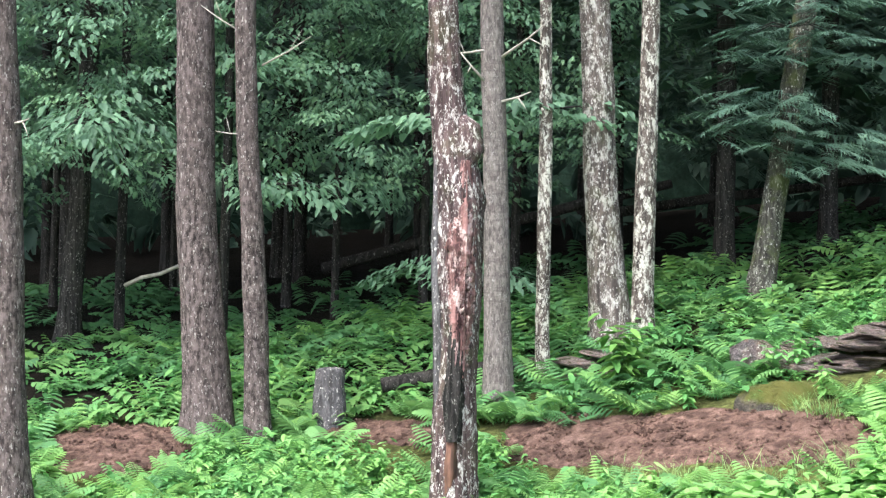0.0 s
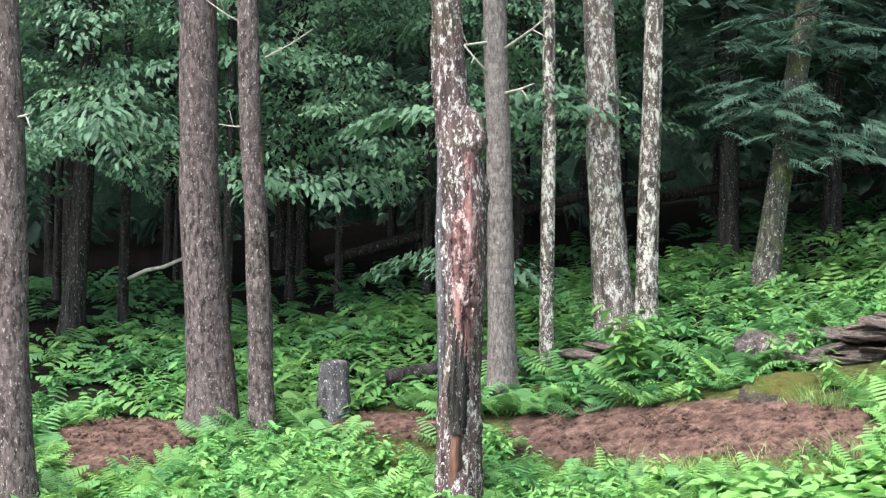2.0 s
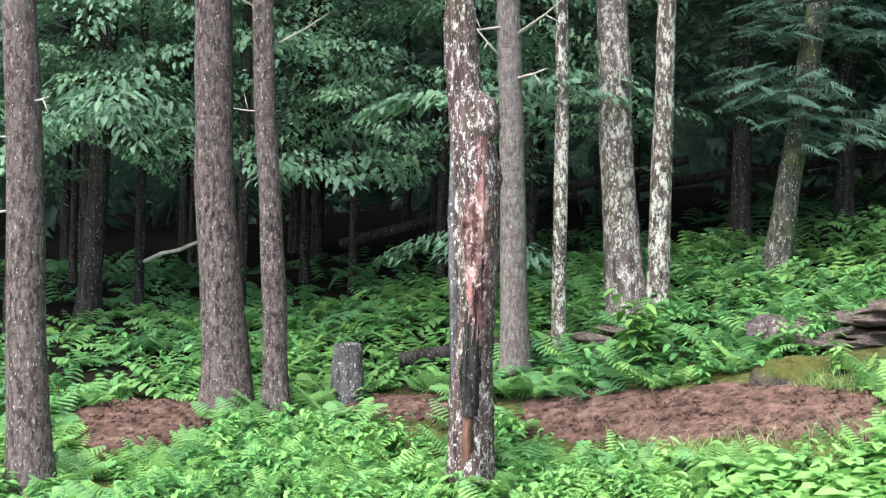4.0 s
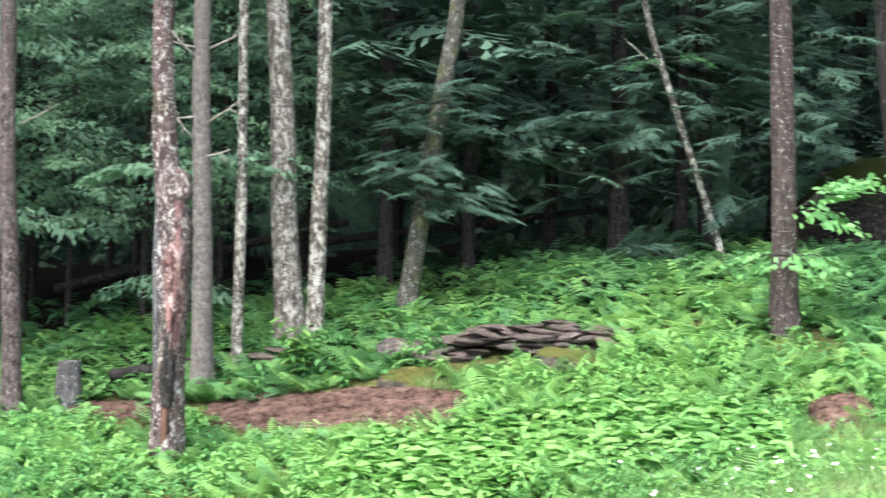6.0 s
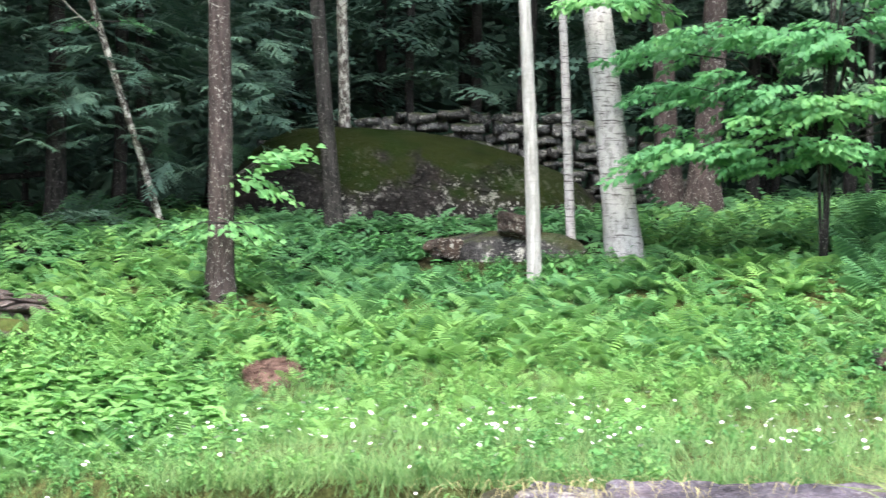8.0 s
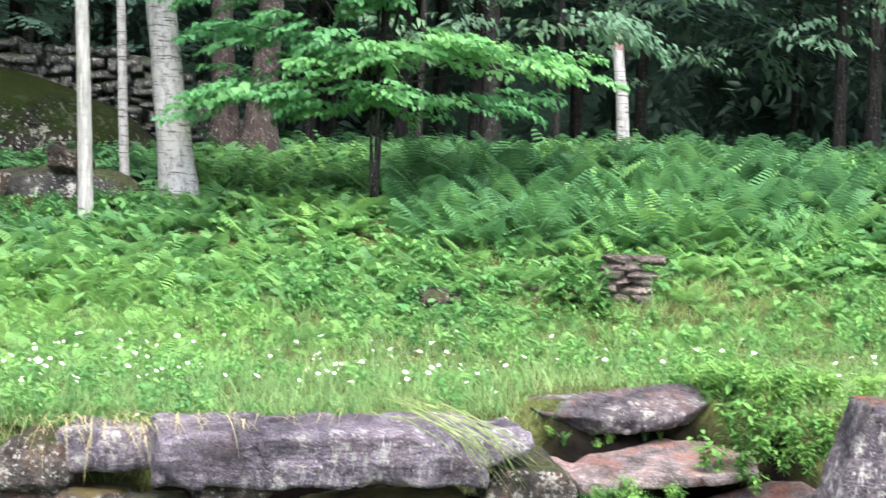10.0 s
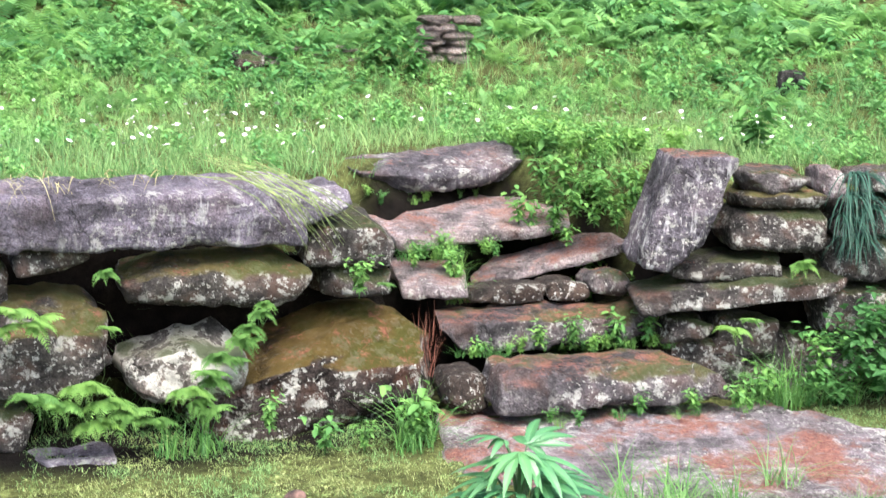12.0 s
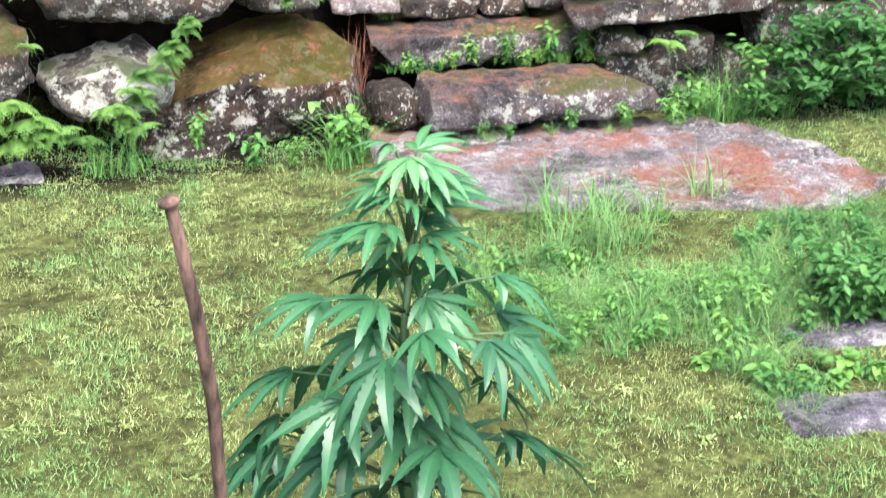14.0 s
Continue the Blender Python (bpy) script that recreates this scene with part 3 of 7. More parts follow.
# ---- trees ----
def trunk_mesh(name, mat, pts, radii, sides=20, rings=70, knobs=0.05, furrow=0.04, seed=0, flare=0.5):
    """A tapered, slightly crooked trunk through pts (relative to its base)."""
    pts, radii = np.asarray(pts, float), np.asarray(radii, float)
    key = np.r_[0, np.cumsum(np.linalg.norm(np.diff(pts, axis=0), axis=1))]
    s = key[-1] * np.linspace(0, 1, rings) ** 1.35
    g = np.random.default_rng(seed)
    ph = g.uniform(0, 6.28, 8)
    cx = np.interp(s, key, pts[:, 0]) + 0.10 * radii[0] * np.sin(s * 1.9 + ph[0]) * np.minimum(1, s)
    cy = np.interp(s, key, pts[:, 1]) + 0.10 * radii[0] * np.sin(s * 1.6 + ph[1]) * np.minimum(1, s)
    cz = np.interp(s, key, pts[:, 2])
    rad = np.interp(s, key, radii)
    rad = rad * (1 + flare * np.exp(-np.maximum(cz, 0) / (radii[0] * 2.2)))
    a = np.linspace(0, 2 * np.pi, sides, endpoint=False)
    A, S = np.meshgrid(a, s)
    bumpy = 1 + knobs * (np.sin(S * 3.1 + ph[2] + 2 * np.cos(A + ph[3])) * 0.5 + np.sin(S * 7.7 + 3 * A + ph[4]) * 0.35)
    bumpy += furrow * np.sin(A * (sides // 2 - 1) + 1.5 * np.sin(S * 2.3 + ph[5])) + furrow * 0.6 * g.normal(0, 1, A.shape) * 0.6
    bumpy += 0.10 * np.cos(A * 5 + ph[6]) * np.exp(-np.maximum(cz, 0) / (radii[0] * 2.0))[:, None] * (flare > 0.2)
    R = rad[:, None] * bumpy
    v = np.stack([cx[:, None] + R * np.cos(A), cy[:, None] + R * np.sin(A), np.repeat(cz[:, None], sides, 1)], -1).reshape(-1, 3)
    ids = np.arange(rings * sides).reshape(rings, sides)
    nxt = np.roll(ids, -1, axis=1)
    q = np.stack([ids[:-1], nxt[:-1], nxt[1:], ids[1:]], -1).reshape(-1, 4)
    return set_mesh(name, v, q, mat, smooth_faces=True)


def tube(name, mat, pts, radii, sides=8):
    pts, radii = np.asarray(pts, float), np.asarray(radii, float)
    a = np.linspace(0, 2 * np.pi, sides, endpoint=False)
    vs = []
    for i, p in enumerate(pts):
        d = pts[min(i + 1, len(pts) - 1)] - pts[max(i - 1, 0)]
        d = d / np.linalg.norm(d)
        e = np.cross(d, (0.31, 0.17, 0.93) if abs(d[2]) < 0.9 else (1, 0.1, 0))
        e /= np.linalg.norm(e)
        f = np.cross(d, e)
        vs.append(p + radii[i] * (np.cos(a)[:, None] * e + np.sin(a)[:, None] * f))
    n = len(pts)
    ids = np.arange(n * sides).reshape(n, sides)
    nxt = np.roll(ids, -1, axis=1)
    q = np.stack([ids[:-1], nxt[:-1], nxt[1:], ids[1:]], -1).reshape(-1, 4)
    v = np.concatenate(vs + [pts[:1], pts[-1:]])
    caps = np.concatenate([np.stack([nxt[0], ids[0], np.full(sides, n * sides), np.full(sides, n * sides)], -1), np.stack([ids[-1], nxt[-1], np.full(sides, n * sides + 1), np.full(sides, n * sides + 1)], -1)])
    caps = caps[:, :3]
    faces = np.concatenate([np.stack([q[:, 0], q[:, 1], q[:, 2]], -1), np.stack([q[:, 0], q[:, 2], q[:, 3]], -1), caps])
    return set_mesh(name, v, faces, mat, smooth_faces=True)


def place_forms(h, forms, rr, at, direction, size, tint, roll=0.3):
    """Put one spray into a heap, its +x along direction."""
    v, f, t = forms[rr.randrange(len(forms))]
    d = Vector(direction).normalized()
    az, el = math.atan2(d.y, d.x), math.asin(max(-1, min(1, d.z)))
    m = turn(0, 0, az) @ turn(0, -el, 0) @ turn(rr.uniform(-roll, roll), 0, 0)
    h.add((v * size) @ m.T + np.asarray(at), f, np.clip(t + tint, 0, 1))


r2 = random.Random(21)
r5 = random.Random(22)
SPRAYS = [leaf_spray(r2, 1.0, 40, 0.10) for _ in range(5)]
BOUGHS = [hemlock_spray(r2) for _ in range(4)]
FINE_BOUGHS = [hemlock_spray(r2, 1.0, 15, 0.45) for _ in range(4)]
AIRY = [leaf_spray(r2, 1.0, 24, 0.105, 0.5, 0.75) for _ in range(4)]
MAPLES = [leaf_spray(r2, 1.0, 46, 0.125, 0.3, 0.85) for _ in range(5)]
LAYERS = [leaf_spray(r5, 1.0, 66, 0.062, 0.14, 0.62) for _ in range(5)]
CLUMPS = [leaf_spray(r2, 1.0, 24, 0.20, 0.9) for _ in range(3)]


def high_crown(seed, low, high, spread, count=150):
    """The crown of a tall tree, far over the clearing."""
    rr = random.Random(seed)
    h = Heap()
    for i in range(count):
        s = rr.random()
        z = low + (high - low) * s
        wide = spread * (1.05 - s) ** 0.7
        az = rr.uniform(0, 6.28)
        q = wide * rr.uniform(0.1, 0.8)
        place_forms(h, CLUMPS, rr, (math.cos(az) * q, math.sin(az) * q, z), (math.cos(az), math.sin(az), rr.uniform(-0.2, 0.5)), rr.uniform(0.9, 1.7), rr.uniform(0.2, 0.8), 0.8)
    return h.mesh("crown", CANOPY)


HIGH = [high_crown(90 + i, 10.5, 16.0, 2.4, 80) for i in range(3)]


def tall_tree(label, base, via, radius, mat, group="", top=14.0, seed=1, sides=20, crown=True, name="tree", sink=0.06, flare=0.5, knobs=0.05):
    """A trunk from its base past the point via (world), on up into a high crown."""
    x, y = base
    z = float(land(x, y)) - sink
    t = thing(name, x, y, z, label, "tree", group)
    vx, vy, vz = via[0] - x, via[1] - y, via[2] - z
    lean = 0.6
    pts = [(0, 0, 0), (vx * 0.5, vy * 0.5, vz * 0.5), (vx, vy, vz), (vx + vx / vz * (top - vz) * lean, vy + vy / vz * (top - vz) * lean, top)]
    part("trunk", trunk_mesh("trunk", mat, pts, (radius * 1.12, radius * 1.02, radius * 0.92, radius * 0.35), sides, 80, knobs, 0.035, seed, flare), t)
    if crown:
        c = part("crown", HIGH[seed % 3], t)
        c.location = (pts[-1][0], pts[-1][1], 0.0)
        c.rotation_euler = (0, 0, seed * 1.3)
    return t


def dead_branch(tree_ob, at, to, radius=0.012, fork=True, seed=0):
    """A bare snag on a trunk, in the tree's own space."""
    a, b = np.array(at, float), np.array(to, float)
    mid = a + (b - a) * 0.55 + np.array([0, 0, -0.03 * np.linalg.norm(b - a)])
    br = part("branch", tube("branch", DEADTWIG, [a, mid, b], (radius, radius * 0.7, radius * 0.3), 6), tree_ob, "bare broken branch")
    if fork:
        d = (b - a) * 0.35
        e = mid + d * 0.6 + np.array([0.02, 0, 0.10 * (1 if seed % 2 else -1)])
        part("twig", tube("twig", DEADTWIG, [mid, (mid + e) / 2, e], (radius * 0.5, radius * 0.4, radius * 0.2), 5), br)


EDGE = "trunks along the wood's edge"
pine_a = tall_tree("grey-brown pine trunk with broken branch stubs", (-5.71, 11.23), (-5.75, 11.21, 4.08), 0.105, PINE, EDGE, 14, 1)
tall_tree("stout grey-brown pine trunk at the soil bank", (-5.26, 12.97), (-5.34, 12.94, 4.31), 0.13, PINE, EDGE, 15, 2)
pine_c = tall_tree("slim pine trunk with bark knots", (-4.87, 12.91), (-4.94, 12.89, 4.29), 0.073, PINE, EDGE, 13, 3, knobs=0.11)
grey_pine = tall_tree("smooth grey pine trunk with bare snags", (-3.41, 13.58), (-3.43, 13.57, 4.32), 0.083, PINE_GREY, EDGE, 14, 4)
tall_tree("thin crooked trunk mottled with pale lichen", (-3.16, 13.84), (-3.12, 13.85, 4.35), 0.046, SPOT_BARK, EDGE, 10, 5, 14, True, knobs=0.12)
tall_tree("pale lichen-covered twin trunk, the thicker one", (-2.76, 14.34), (-2.89, 14.31, 4.41), 0.115, LICHEN_BARK, EDGE, 13, 6)
tall_tree("pale spotted twin trunk, the slimmer one", (-2.55, 14.38), (-2.48, 14.39, 4.40), 0.070, SPOT_BARK, EDGE, 12, 7, 18, True)
leaning = tall_tree("mossy grey trunk leaning into the hemlocks", (-1.80, 15.09), (-1.33, 15.14, 4.99), 0.085, LEAN_BARK, EDGE, 10, 8, 18, True)
tall_tree("dark trunk with a pale scar in the wood", (-7.56, 15.23), (-7.33, 15.34, 4.75), 0.085, DARK_BARK, EDGE, 13, 9, 18)
tall_tree("red-brown trunk speckled with white lichen", (1.60, 13.41), (1.58, 13.41, 4.70), 0.098, RED_BARK, EDGE, 13, 10)
lean_pole = tall_tree("thin pale sapling leaning to one side", (1.35, 15.94), (0.58, 15.99, 5.04), 0.034, SPOT_BARK, EDGE, 7, 11, 12, True, flare=0.1)
tall_tree("slim dark trunk before the boulder", (3.04, 15.71), (2.83, 15.75, 5.12), 0.078, DARK_BARK, EDGE, 12, 12, 16, True)
tall_tree("lichen-spotted trunk behind the boulder", (3.53, 17.66), (3.47, 17.66, 5.46), 0.066, SPOT_BARK, EDGE, 12, 13, 14)
tall_tree("smooth white trunk beside the ledge rock", (4.38, 13.30), (4.28, 13.33, 4.60), 0.058, WHITE_BARK, EDGE, 11, 14, 16, True, flare=0.15, knobs=0.03)
tall_tree("thin pale grey pole behind the ledge rock", (5.02, 14.14), (4.92, 14.17, 4.77), 0.042, BIRCH_BARK, EDGE, 9, 15, 14, True, flare=0.15)
tall_tree("big silvery birch trunk with peeling bark", (5.33, 13.48), (5.04, 13.60, 4.70), 0.138, BIRCH_BARK, EDGE, 14, 16, 22, flare=0.3)
tall_tree("red-brown lichened trunk behind the maple", (6.97, 15.51), (7.09, 15.45, 5.11), 0.135, RED_BARK, EDGE, 13, 17, 20, flare=0.8)
tall_tree("dark red-brown trunk behind the birch", (6.86, 16.10), (6.77, 16.14, 5.19), 0.120, RED_BARK, EDGE, 13, 18, 18, flare=0.8)
tall_tree("dark trunk between the poles", (5.97, 18.55), (5.99, 18.55, 5.2), 0.11, DARK_BARK, EDGE, 13, 19, 16)
tall_tree("grey trunk far back among the ferns", (11.79, 10.82), (11.75, 10.85, 5.0), 0.11, PINE_GREY, EDGE, 13, 20, 16)
tall_tree("slim lichened sapling among the ferns", (11.02, 9.43), (11.0, 9.45, 5.0), 0.035, SPOT_BARK, EDGE, 8, 21, 10, True)
tall_tree("grey trunk in the shade of the wood", (10.0, 15.6), (9.95, 15.6, 5.0), 0.10, DARK_BARK, EDGE, 13, 22, 16)
tall_tree("dark straight trunk behind the leaning sapling", (0.32, 17.6), (0.30, 17.6, 5.0), 0.10, DARK_BARK, EDGE, 14, 23, 18)
tall_tree("dim trunk in the shaded wood", (1.35, 18.4), (1.28, 18.4, 5.0), 0.09, DARK_BARK, EDGE, 14, 24, 16)

# bare snags
for at, to in (((0.06, -0.05, 3.05), (0.46, -0.25, 3.20)), ((0.05, -0.05, 2.40), (0.42, -0.2, 2.62)), ((-0.05, -0.05, 2.45), (-0.30, -0.2, 2.42)), ((-0.05, -0.05, 2.22), (-0.22, -0.2, 2.45)), ((0.05, -0.05, 2.10), (0.27, -0.15, 2.15)), ((-0.05, -0.05, 3.05), (-0.32, -0.2, 3.12)), ((-0.05, -0.05, 2.95), (-0.25, -0.2, 3.18))):
    dead_branch(grey_pine, at, to, 0.011, True, int(at[2] * 100))
for at, to in (((-0.08, -0.05, 2.95), (-0.34, -0.1, 2.98)), ((-0.08, -0.05, 2.10), (-0.32, -0.1, 2.12)), ((-0.08, -0.05, 1.68), (-0.30, -0.1, 1.66)), ((0.08, -0.05, 2.3), (0.2, -0.1, 2.32))):
    dead_branch(pine_a, at, to, 0.008, True)
for at, to in (((0.05, -0.03, 2.55), (0.42, -0.1, 2.72)), ((-0.05, -0.03, 2.75), (-0.35, -0.1, 2.95)), ((-0.05, -0.03, 2.1), (-0.25, -0.1, 2.12))):
    dead_branch(pine_c, at, to, 0.007, True, 1)
dead_branch(lean_pole, (-0.62, 0.0, 2.0), (-1.05, -0.1, 2.35), 0.008, True)


def dead_trunk(x, y, via):
    """The broken dead trunk: bark shell, swollen knot, a torn strip of red wood and a dark lump painted as a shaded
    cavity.
    """
    z = float(land(x, y)) - 0.06
    t = thing("dead_tree", x, y, z, "dead trunk with torn red wood and a mossy knot", "tree", EDGE)
    vx, vy, vz = via[0] - x, via[1] - y, via[2] - z
    pts = [(0, 0, 0), (0.02, 0, 0.9), (0.04, 0, 1.75), (-0.005, 0, 2.12), (vx - 0.01, vy, vz), (vx - 0.08, vy, 9.0)]
    shell = part("trunk", trunk_mesh("trunk", DEAD_BARK, pts, (0.122, 0.118, 0.138, 0.098, 0.086, 0.05), 26, 140, 0.11, 0.08, 31, 0.25), t)
    strip = trunk_mesh("torn_wood", DEAD_WOOD, [(0.03, -0.085, 0.75), (0.06, -0.085, 1.0), (0.085, -0.082, 1.55), (0.10, -0.06, 1.95)], (0.050, 0.058, 0.072, 0.03), 26, 110, 0.16, 0.26, 32, 0.0)
    part("torn_wood", strip, t, "splintered red inner wood")
    # Solid dark spindle on the shell, coloured for the shade in a rotten cavity.
    part("cavity_shade", trunk_mesh("cavity_shade", DARK_BARK, [(0.03, -0.095, 0.50), (0.04, -0.105, 0.75), (0.06, -0.10, 1.10)], (0.045, 0.058, 0.03), 14, 30, 0.2, 0.2, 33, 0.0), t, "dark lump for the shade inside the rotten cavity")
    part("inner_wood", trunk_mesh("inner_wood", plain_mat("brown_inner_wood", (0.085, 0.042, 0.028), 0.9, 0.8, 26, (1, 1, 0.15)), [(0.0, -0.10, 0.14), (0.01, -0.108, 0.34), (0.03, -0.10, 0.60)], (0.02, 0.036, 0.02), 12, 30, 0.2, 0.25, 35, 0.0), t, "orange-brown rotten inner wood")
    part("pale_wood", trunk_mesh("pale_wood", STUMP, [(-0.085, -0.050, 0.5), (-0.07, -0.056, 0.9), (-0.080, -0.065, 1.6), (-0.085, -0.04, 2.0)], (0.008, 0.026, 0.026, 0.006), 12, 60, 0.3, 0.2, 36, 0.0), t, "weathered pale wood along the edge")
    knob = trunk_mesh("knot", DEAD_BARK, [(0.10, -0.02, 1.90), (0.12, -0.02, 2.0), (0.10, -0.02, 2.14), (0.06, -0.02, 2.2)], (0.04, 0.08, 0.065, 0.015), 14, 18, 0.16, 0.08, 34, 0.0)
    part("knot", knob, t, "mossy burl on the trunk")
    return t


dead = dead_trunk(-3.22, 11.72, (-3.25, 11.72, 3.95))
dead.scale = (0.95, 0.95, 1.07)


# ---- rocks ----
def rock_mesh(name, mat, size, seed, power=3.2, cuts=9, rough=0.07, planes=5, taper=0.0, shear=0.0):
    """A weathered stone: a rounded block with broken planes and a lumpy skin."""
    rr = random.Random(seed)
    bm = bmesh.new()
    bmesh.ops.create_cube(bm, size=2.0)
    bmesh.ops.subdivide_edges(bm, edges=bm.edges[:], cuts=cuts, use_grid_fill=True)
    cuts_at = []
    for _ in range(planes):
        n = Vector((rr.gauss(0, 1), rr.gauss(0, 1), rr.gauss(0, 0.8))).normalized()
        cuts_at.append((n, rr.uniform(0.70, 0.95)))
    o = Vector((rr.uniform(0, 50), rr.uniform(0, 50), rr.uniform(0, 50)))
    half = Vector(size) / 2
    for v in bm.verts:
        p = v.co
        k = (abs(p.x) ** power + abs(p.y) ** power + abs(p.z) ** power) ** (1 / power)
        p = p / k
        for n, d in cuts_at:
            over = p.dot(n) - d
            if over > 0:
                p = p - n * over * 0.97
        q = Vector((p.x * half.x, p.y * half.y, p.z * half.z))
        q.x = q.x * (1 + taper * p.z) + shear * p.z
        big = min(half)
        s = 1.1 / max(big * 2, 0.05)
        q += p.normalized() * (noise.noise(q * s * 0.8 + o) * rough * 1.6 * big + noise.noise(q * s * 2.7 + o) * rough * 0.8 * big + noise.noise(q * s * 7 + o) * rough * 0.5 * big)
        v.co = q
    for f in bm.faces:
        f.smooth = True
    me = bpy.data.meshes.new(name)
    bm.to_mesh(me)
    bm.free()
    me.materials.append(mat)
    return me


def stone(name, parent, mat, at, size, rz=0.0, rx=0.0, ry=0.0, seed=1, label="", **kw):
    ob = new(name, rock_mesh(name, mat, size, seed, **kw))
    if parent:
        ob.parent = parent
        at = Vector(at) - parent.location
    ob.location, ob.rotation_euler = at, (rx, ry, rz)
    if label:
        tagged(ob, label)
    return ob


def hewn_mesh(name, mat, size, seed, worn=0.05, cell=0.028, lumps=0.05, chips=0.6, beds=0.0, shear=0.0, cuts=(), split=3, skew=0.10):
    """A quarried or field stone: a block with worn edges, skewed faces, split-off planes, knocked edges and bedding ledges."""
    rr = random.Random(seed)
    half = np.array(size, float) / 2
    count = np.maximum(4, np.ceil(2 * half / cell).astype(int))
    grid = {}
    faces = []

    def corner(key):
        return grid.setdefault(key, len(grid))

    for ax in range(3):
        u, w = (ax + 1) % 3, (ax + 2) % 3
        for end in (0, int(count[ax])):
            for i in range(count[u]):
                for j in range(count[w]):
                    ring = []
                    for di, dj in ((0, 0), (1, 0), (1, 1), (0, 1)):
                        k = [0, 0, 0]
                        k[ax], k[u], k[w] = end, i + di, j + dj
                        ring.append(corner(tuple(k)))
                    faces.append(ring if end else ring[::-1])
    p = (np.array(list(grid)) / count * 2 - 1) * half
    # worn edges
    r = min(worn, 0.98 * half.min())
    inner = np.clip(p, -(half - r), half - r)
    d = p - inner
    p = inner + r * d / np.maximum(1e-9, np.linalg.norm(d, axis=1))[:, None]
    q = p / half
    # skewed, tapering faces
    for ax in range(3):
        for by in range(3):
            if ax != by:
                p[:, ax] += half[ax] * skew * rr.uniform(-1, 1) * q[:, by] * np.abs(q[:, ax]) * np.sign(q[:, ax])
    p[:, 0] += shear * q[:, 2]
    planes = [(Vector(c[:3]).normalized(), c[3]) for c in cuts]
    for _ in range(split):
        n = Vector((rr.gauss(0, 1), rr.gauss(0, 1), rr.gauss(0, 0.6))).normalized()
        planes.append((n, rr.uniform(0.86, 1.02) * sum(abs(c) for c in n) * 0.74))
    for n, reach in planes:
        n = np.array(n)
        over = np.maximum(0, q @ n - reach)
        q = q - over[:, None] * n * 0.98
        p -= over[:, None] * n * half * 0.98
    o = Vector((rr.uniform(0, 50), rr.uniform(0, 50), rr.uniform(0, 50)))
    big = float(np.sort(half)[1])
    thin = float(half.min())
    out = p / half**1.5
    out /= np.maximum(1e-9, np.linalg.norm(out, axis=1))[:, None]
    move = np.empty(len(p))
    for i, c in enumerate(p):
        v = Vector(c)
        lump = noise.noise(v * (0.9 / big) + o) * 1.3 + 0.6 * noise.noise(v * (2.3 / big) + o)
        fine = noise.noise(v * 9 + o) * 0.014 + noise.noise(v * 21 + o) * 0.008 + abs(noise.noise(v * 5.5 - o)) * -0.022 + abs(noise.noise(v * 13 - o)) * -0.012
        edge = max(0.0, sorted(abs(q[i]))[1] - 0.72) / 0.28
        broken = max(0.0, noise.noise(v * 5.0 + o * 2) + 0.4 * noise.noise(v * 13 + o)) * edge * chips * 0.11
        step_at = noise.noise(Vector((c[0] * 1.1, c[1] * 1.1, math.floor(c[2] / 0.032 + 1.2 * noise.noise(v * 2.2 + o)) * 7.3)) + o)
        move[i] = lump * lumps * thin + fine * min(1, thin / 0.07) - min(broken, 0.35 * thin) + beds * step_at * (1 - abs(out[i][2]))
    p = p + out * move[:, None]
    me = set_mesh(name, p, faces, mat, smooth_faces=True)
    return me


retaining = thing("retaining_wall", 3.4, 6.0, 0.3, "dry-laid garden retaining wall of big weathered stones", "wall", kind="structure")
steps = thing("stone_steps", 4.9, 5.4, 0.3, "rough stone steps strewn with red pine needles", "steps")
LEFT, RIGHT = -0.21, -0.49


def laid(name, parent, seed, mat, at, size, rz, rx=0.0, ry=0.0, label="", **kw):
    """One hewn stone at its centre."""
    ob = new(name, hewn_mesh(name, mat, size, seed, **kw))
    ob.location = Vector(at) - parent.location if parent else at
    ob.rotation_euler = (rx, ry, rz)
    if parent:
        ob.parent = parent
    return tagged(ob, label) if label else ob


# the wall beside the steps, from its top down
laid("stone", retaining, 401, SLAB_STONE, (3.107, 6.109, 1.300), (1.477, 0.340, 0.260), LEFT, 0.16, 0.02, "long grey-purple slab along the wall's top", worn=0.014, lumps=0.02, chips=0.8, beds=0.006, skew=0.05, split=1)
laid("stone", retaining, 402, SLAB_STONE, (3.894, 6.021, 1.301), (0.410, 0.420, 0.161), LEFT, 0.06, -0.10, "smooth purple end stone", worn=0.035, cuts=((0.55, -0.1, -0.83, 0.62),), split=1)
laid("stone", retaining, 403, ROCK, (4.094, 6.004, 1.120), (0.436, 0.400, 0.220), LEFT, 0.1, 0.05, "grey lichened stone", worn=0.033, chips=1.0, lumps=0.08, split=4)
laid("stone", retaining, 404, ROCK, (4.149, 6.006, 0.926), (0.318, 0.400, 0.147), LEFT, worn=0.028, chips=1.0, lumps=0.08)
laid("stone", retaining, 405, ROCK_MOSSY, (3.455, 6.136, 0.970), (0.830, 0.480, 0.227), LEFT, 0.10, 0.03, "loaf-shaped stone with orange moss on top", worn=0.105, lumps=0.10, chips=0.2, cuts=((-0.75, 0, 0.66, 0.95), (0.7, 0, -0.7, 0.95)), split=1)
laid("stone", retaining, 406, ROCK, (2.759, 6.291, 1.124), (0.329, 0.360, 0.107), LEFT, 0.05, -0.04, worn=0.025, chips=1.0, lumps=0.08)
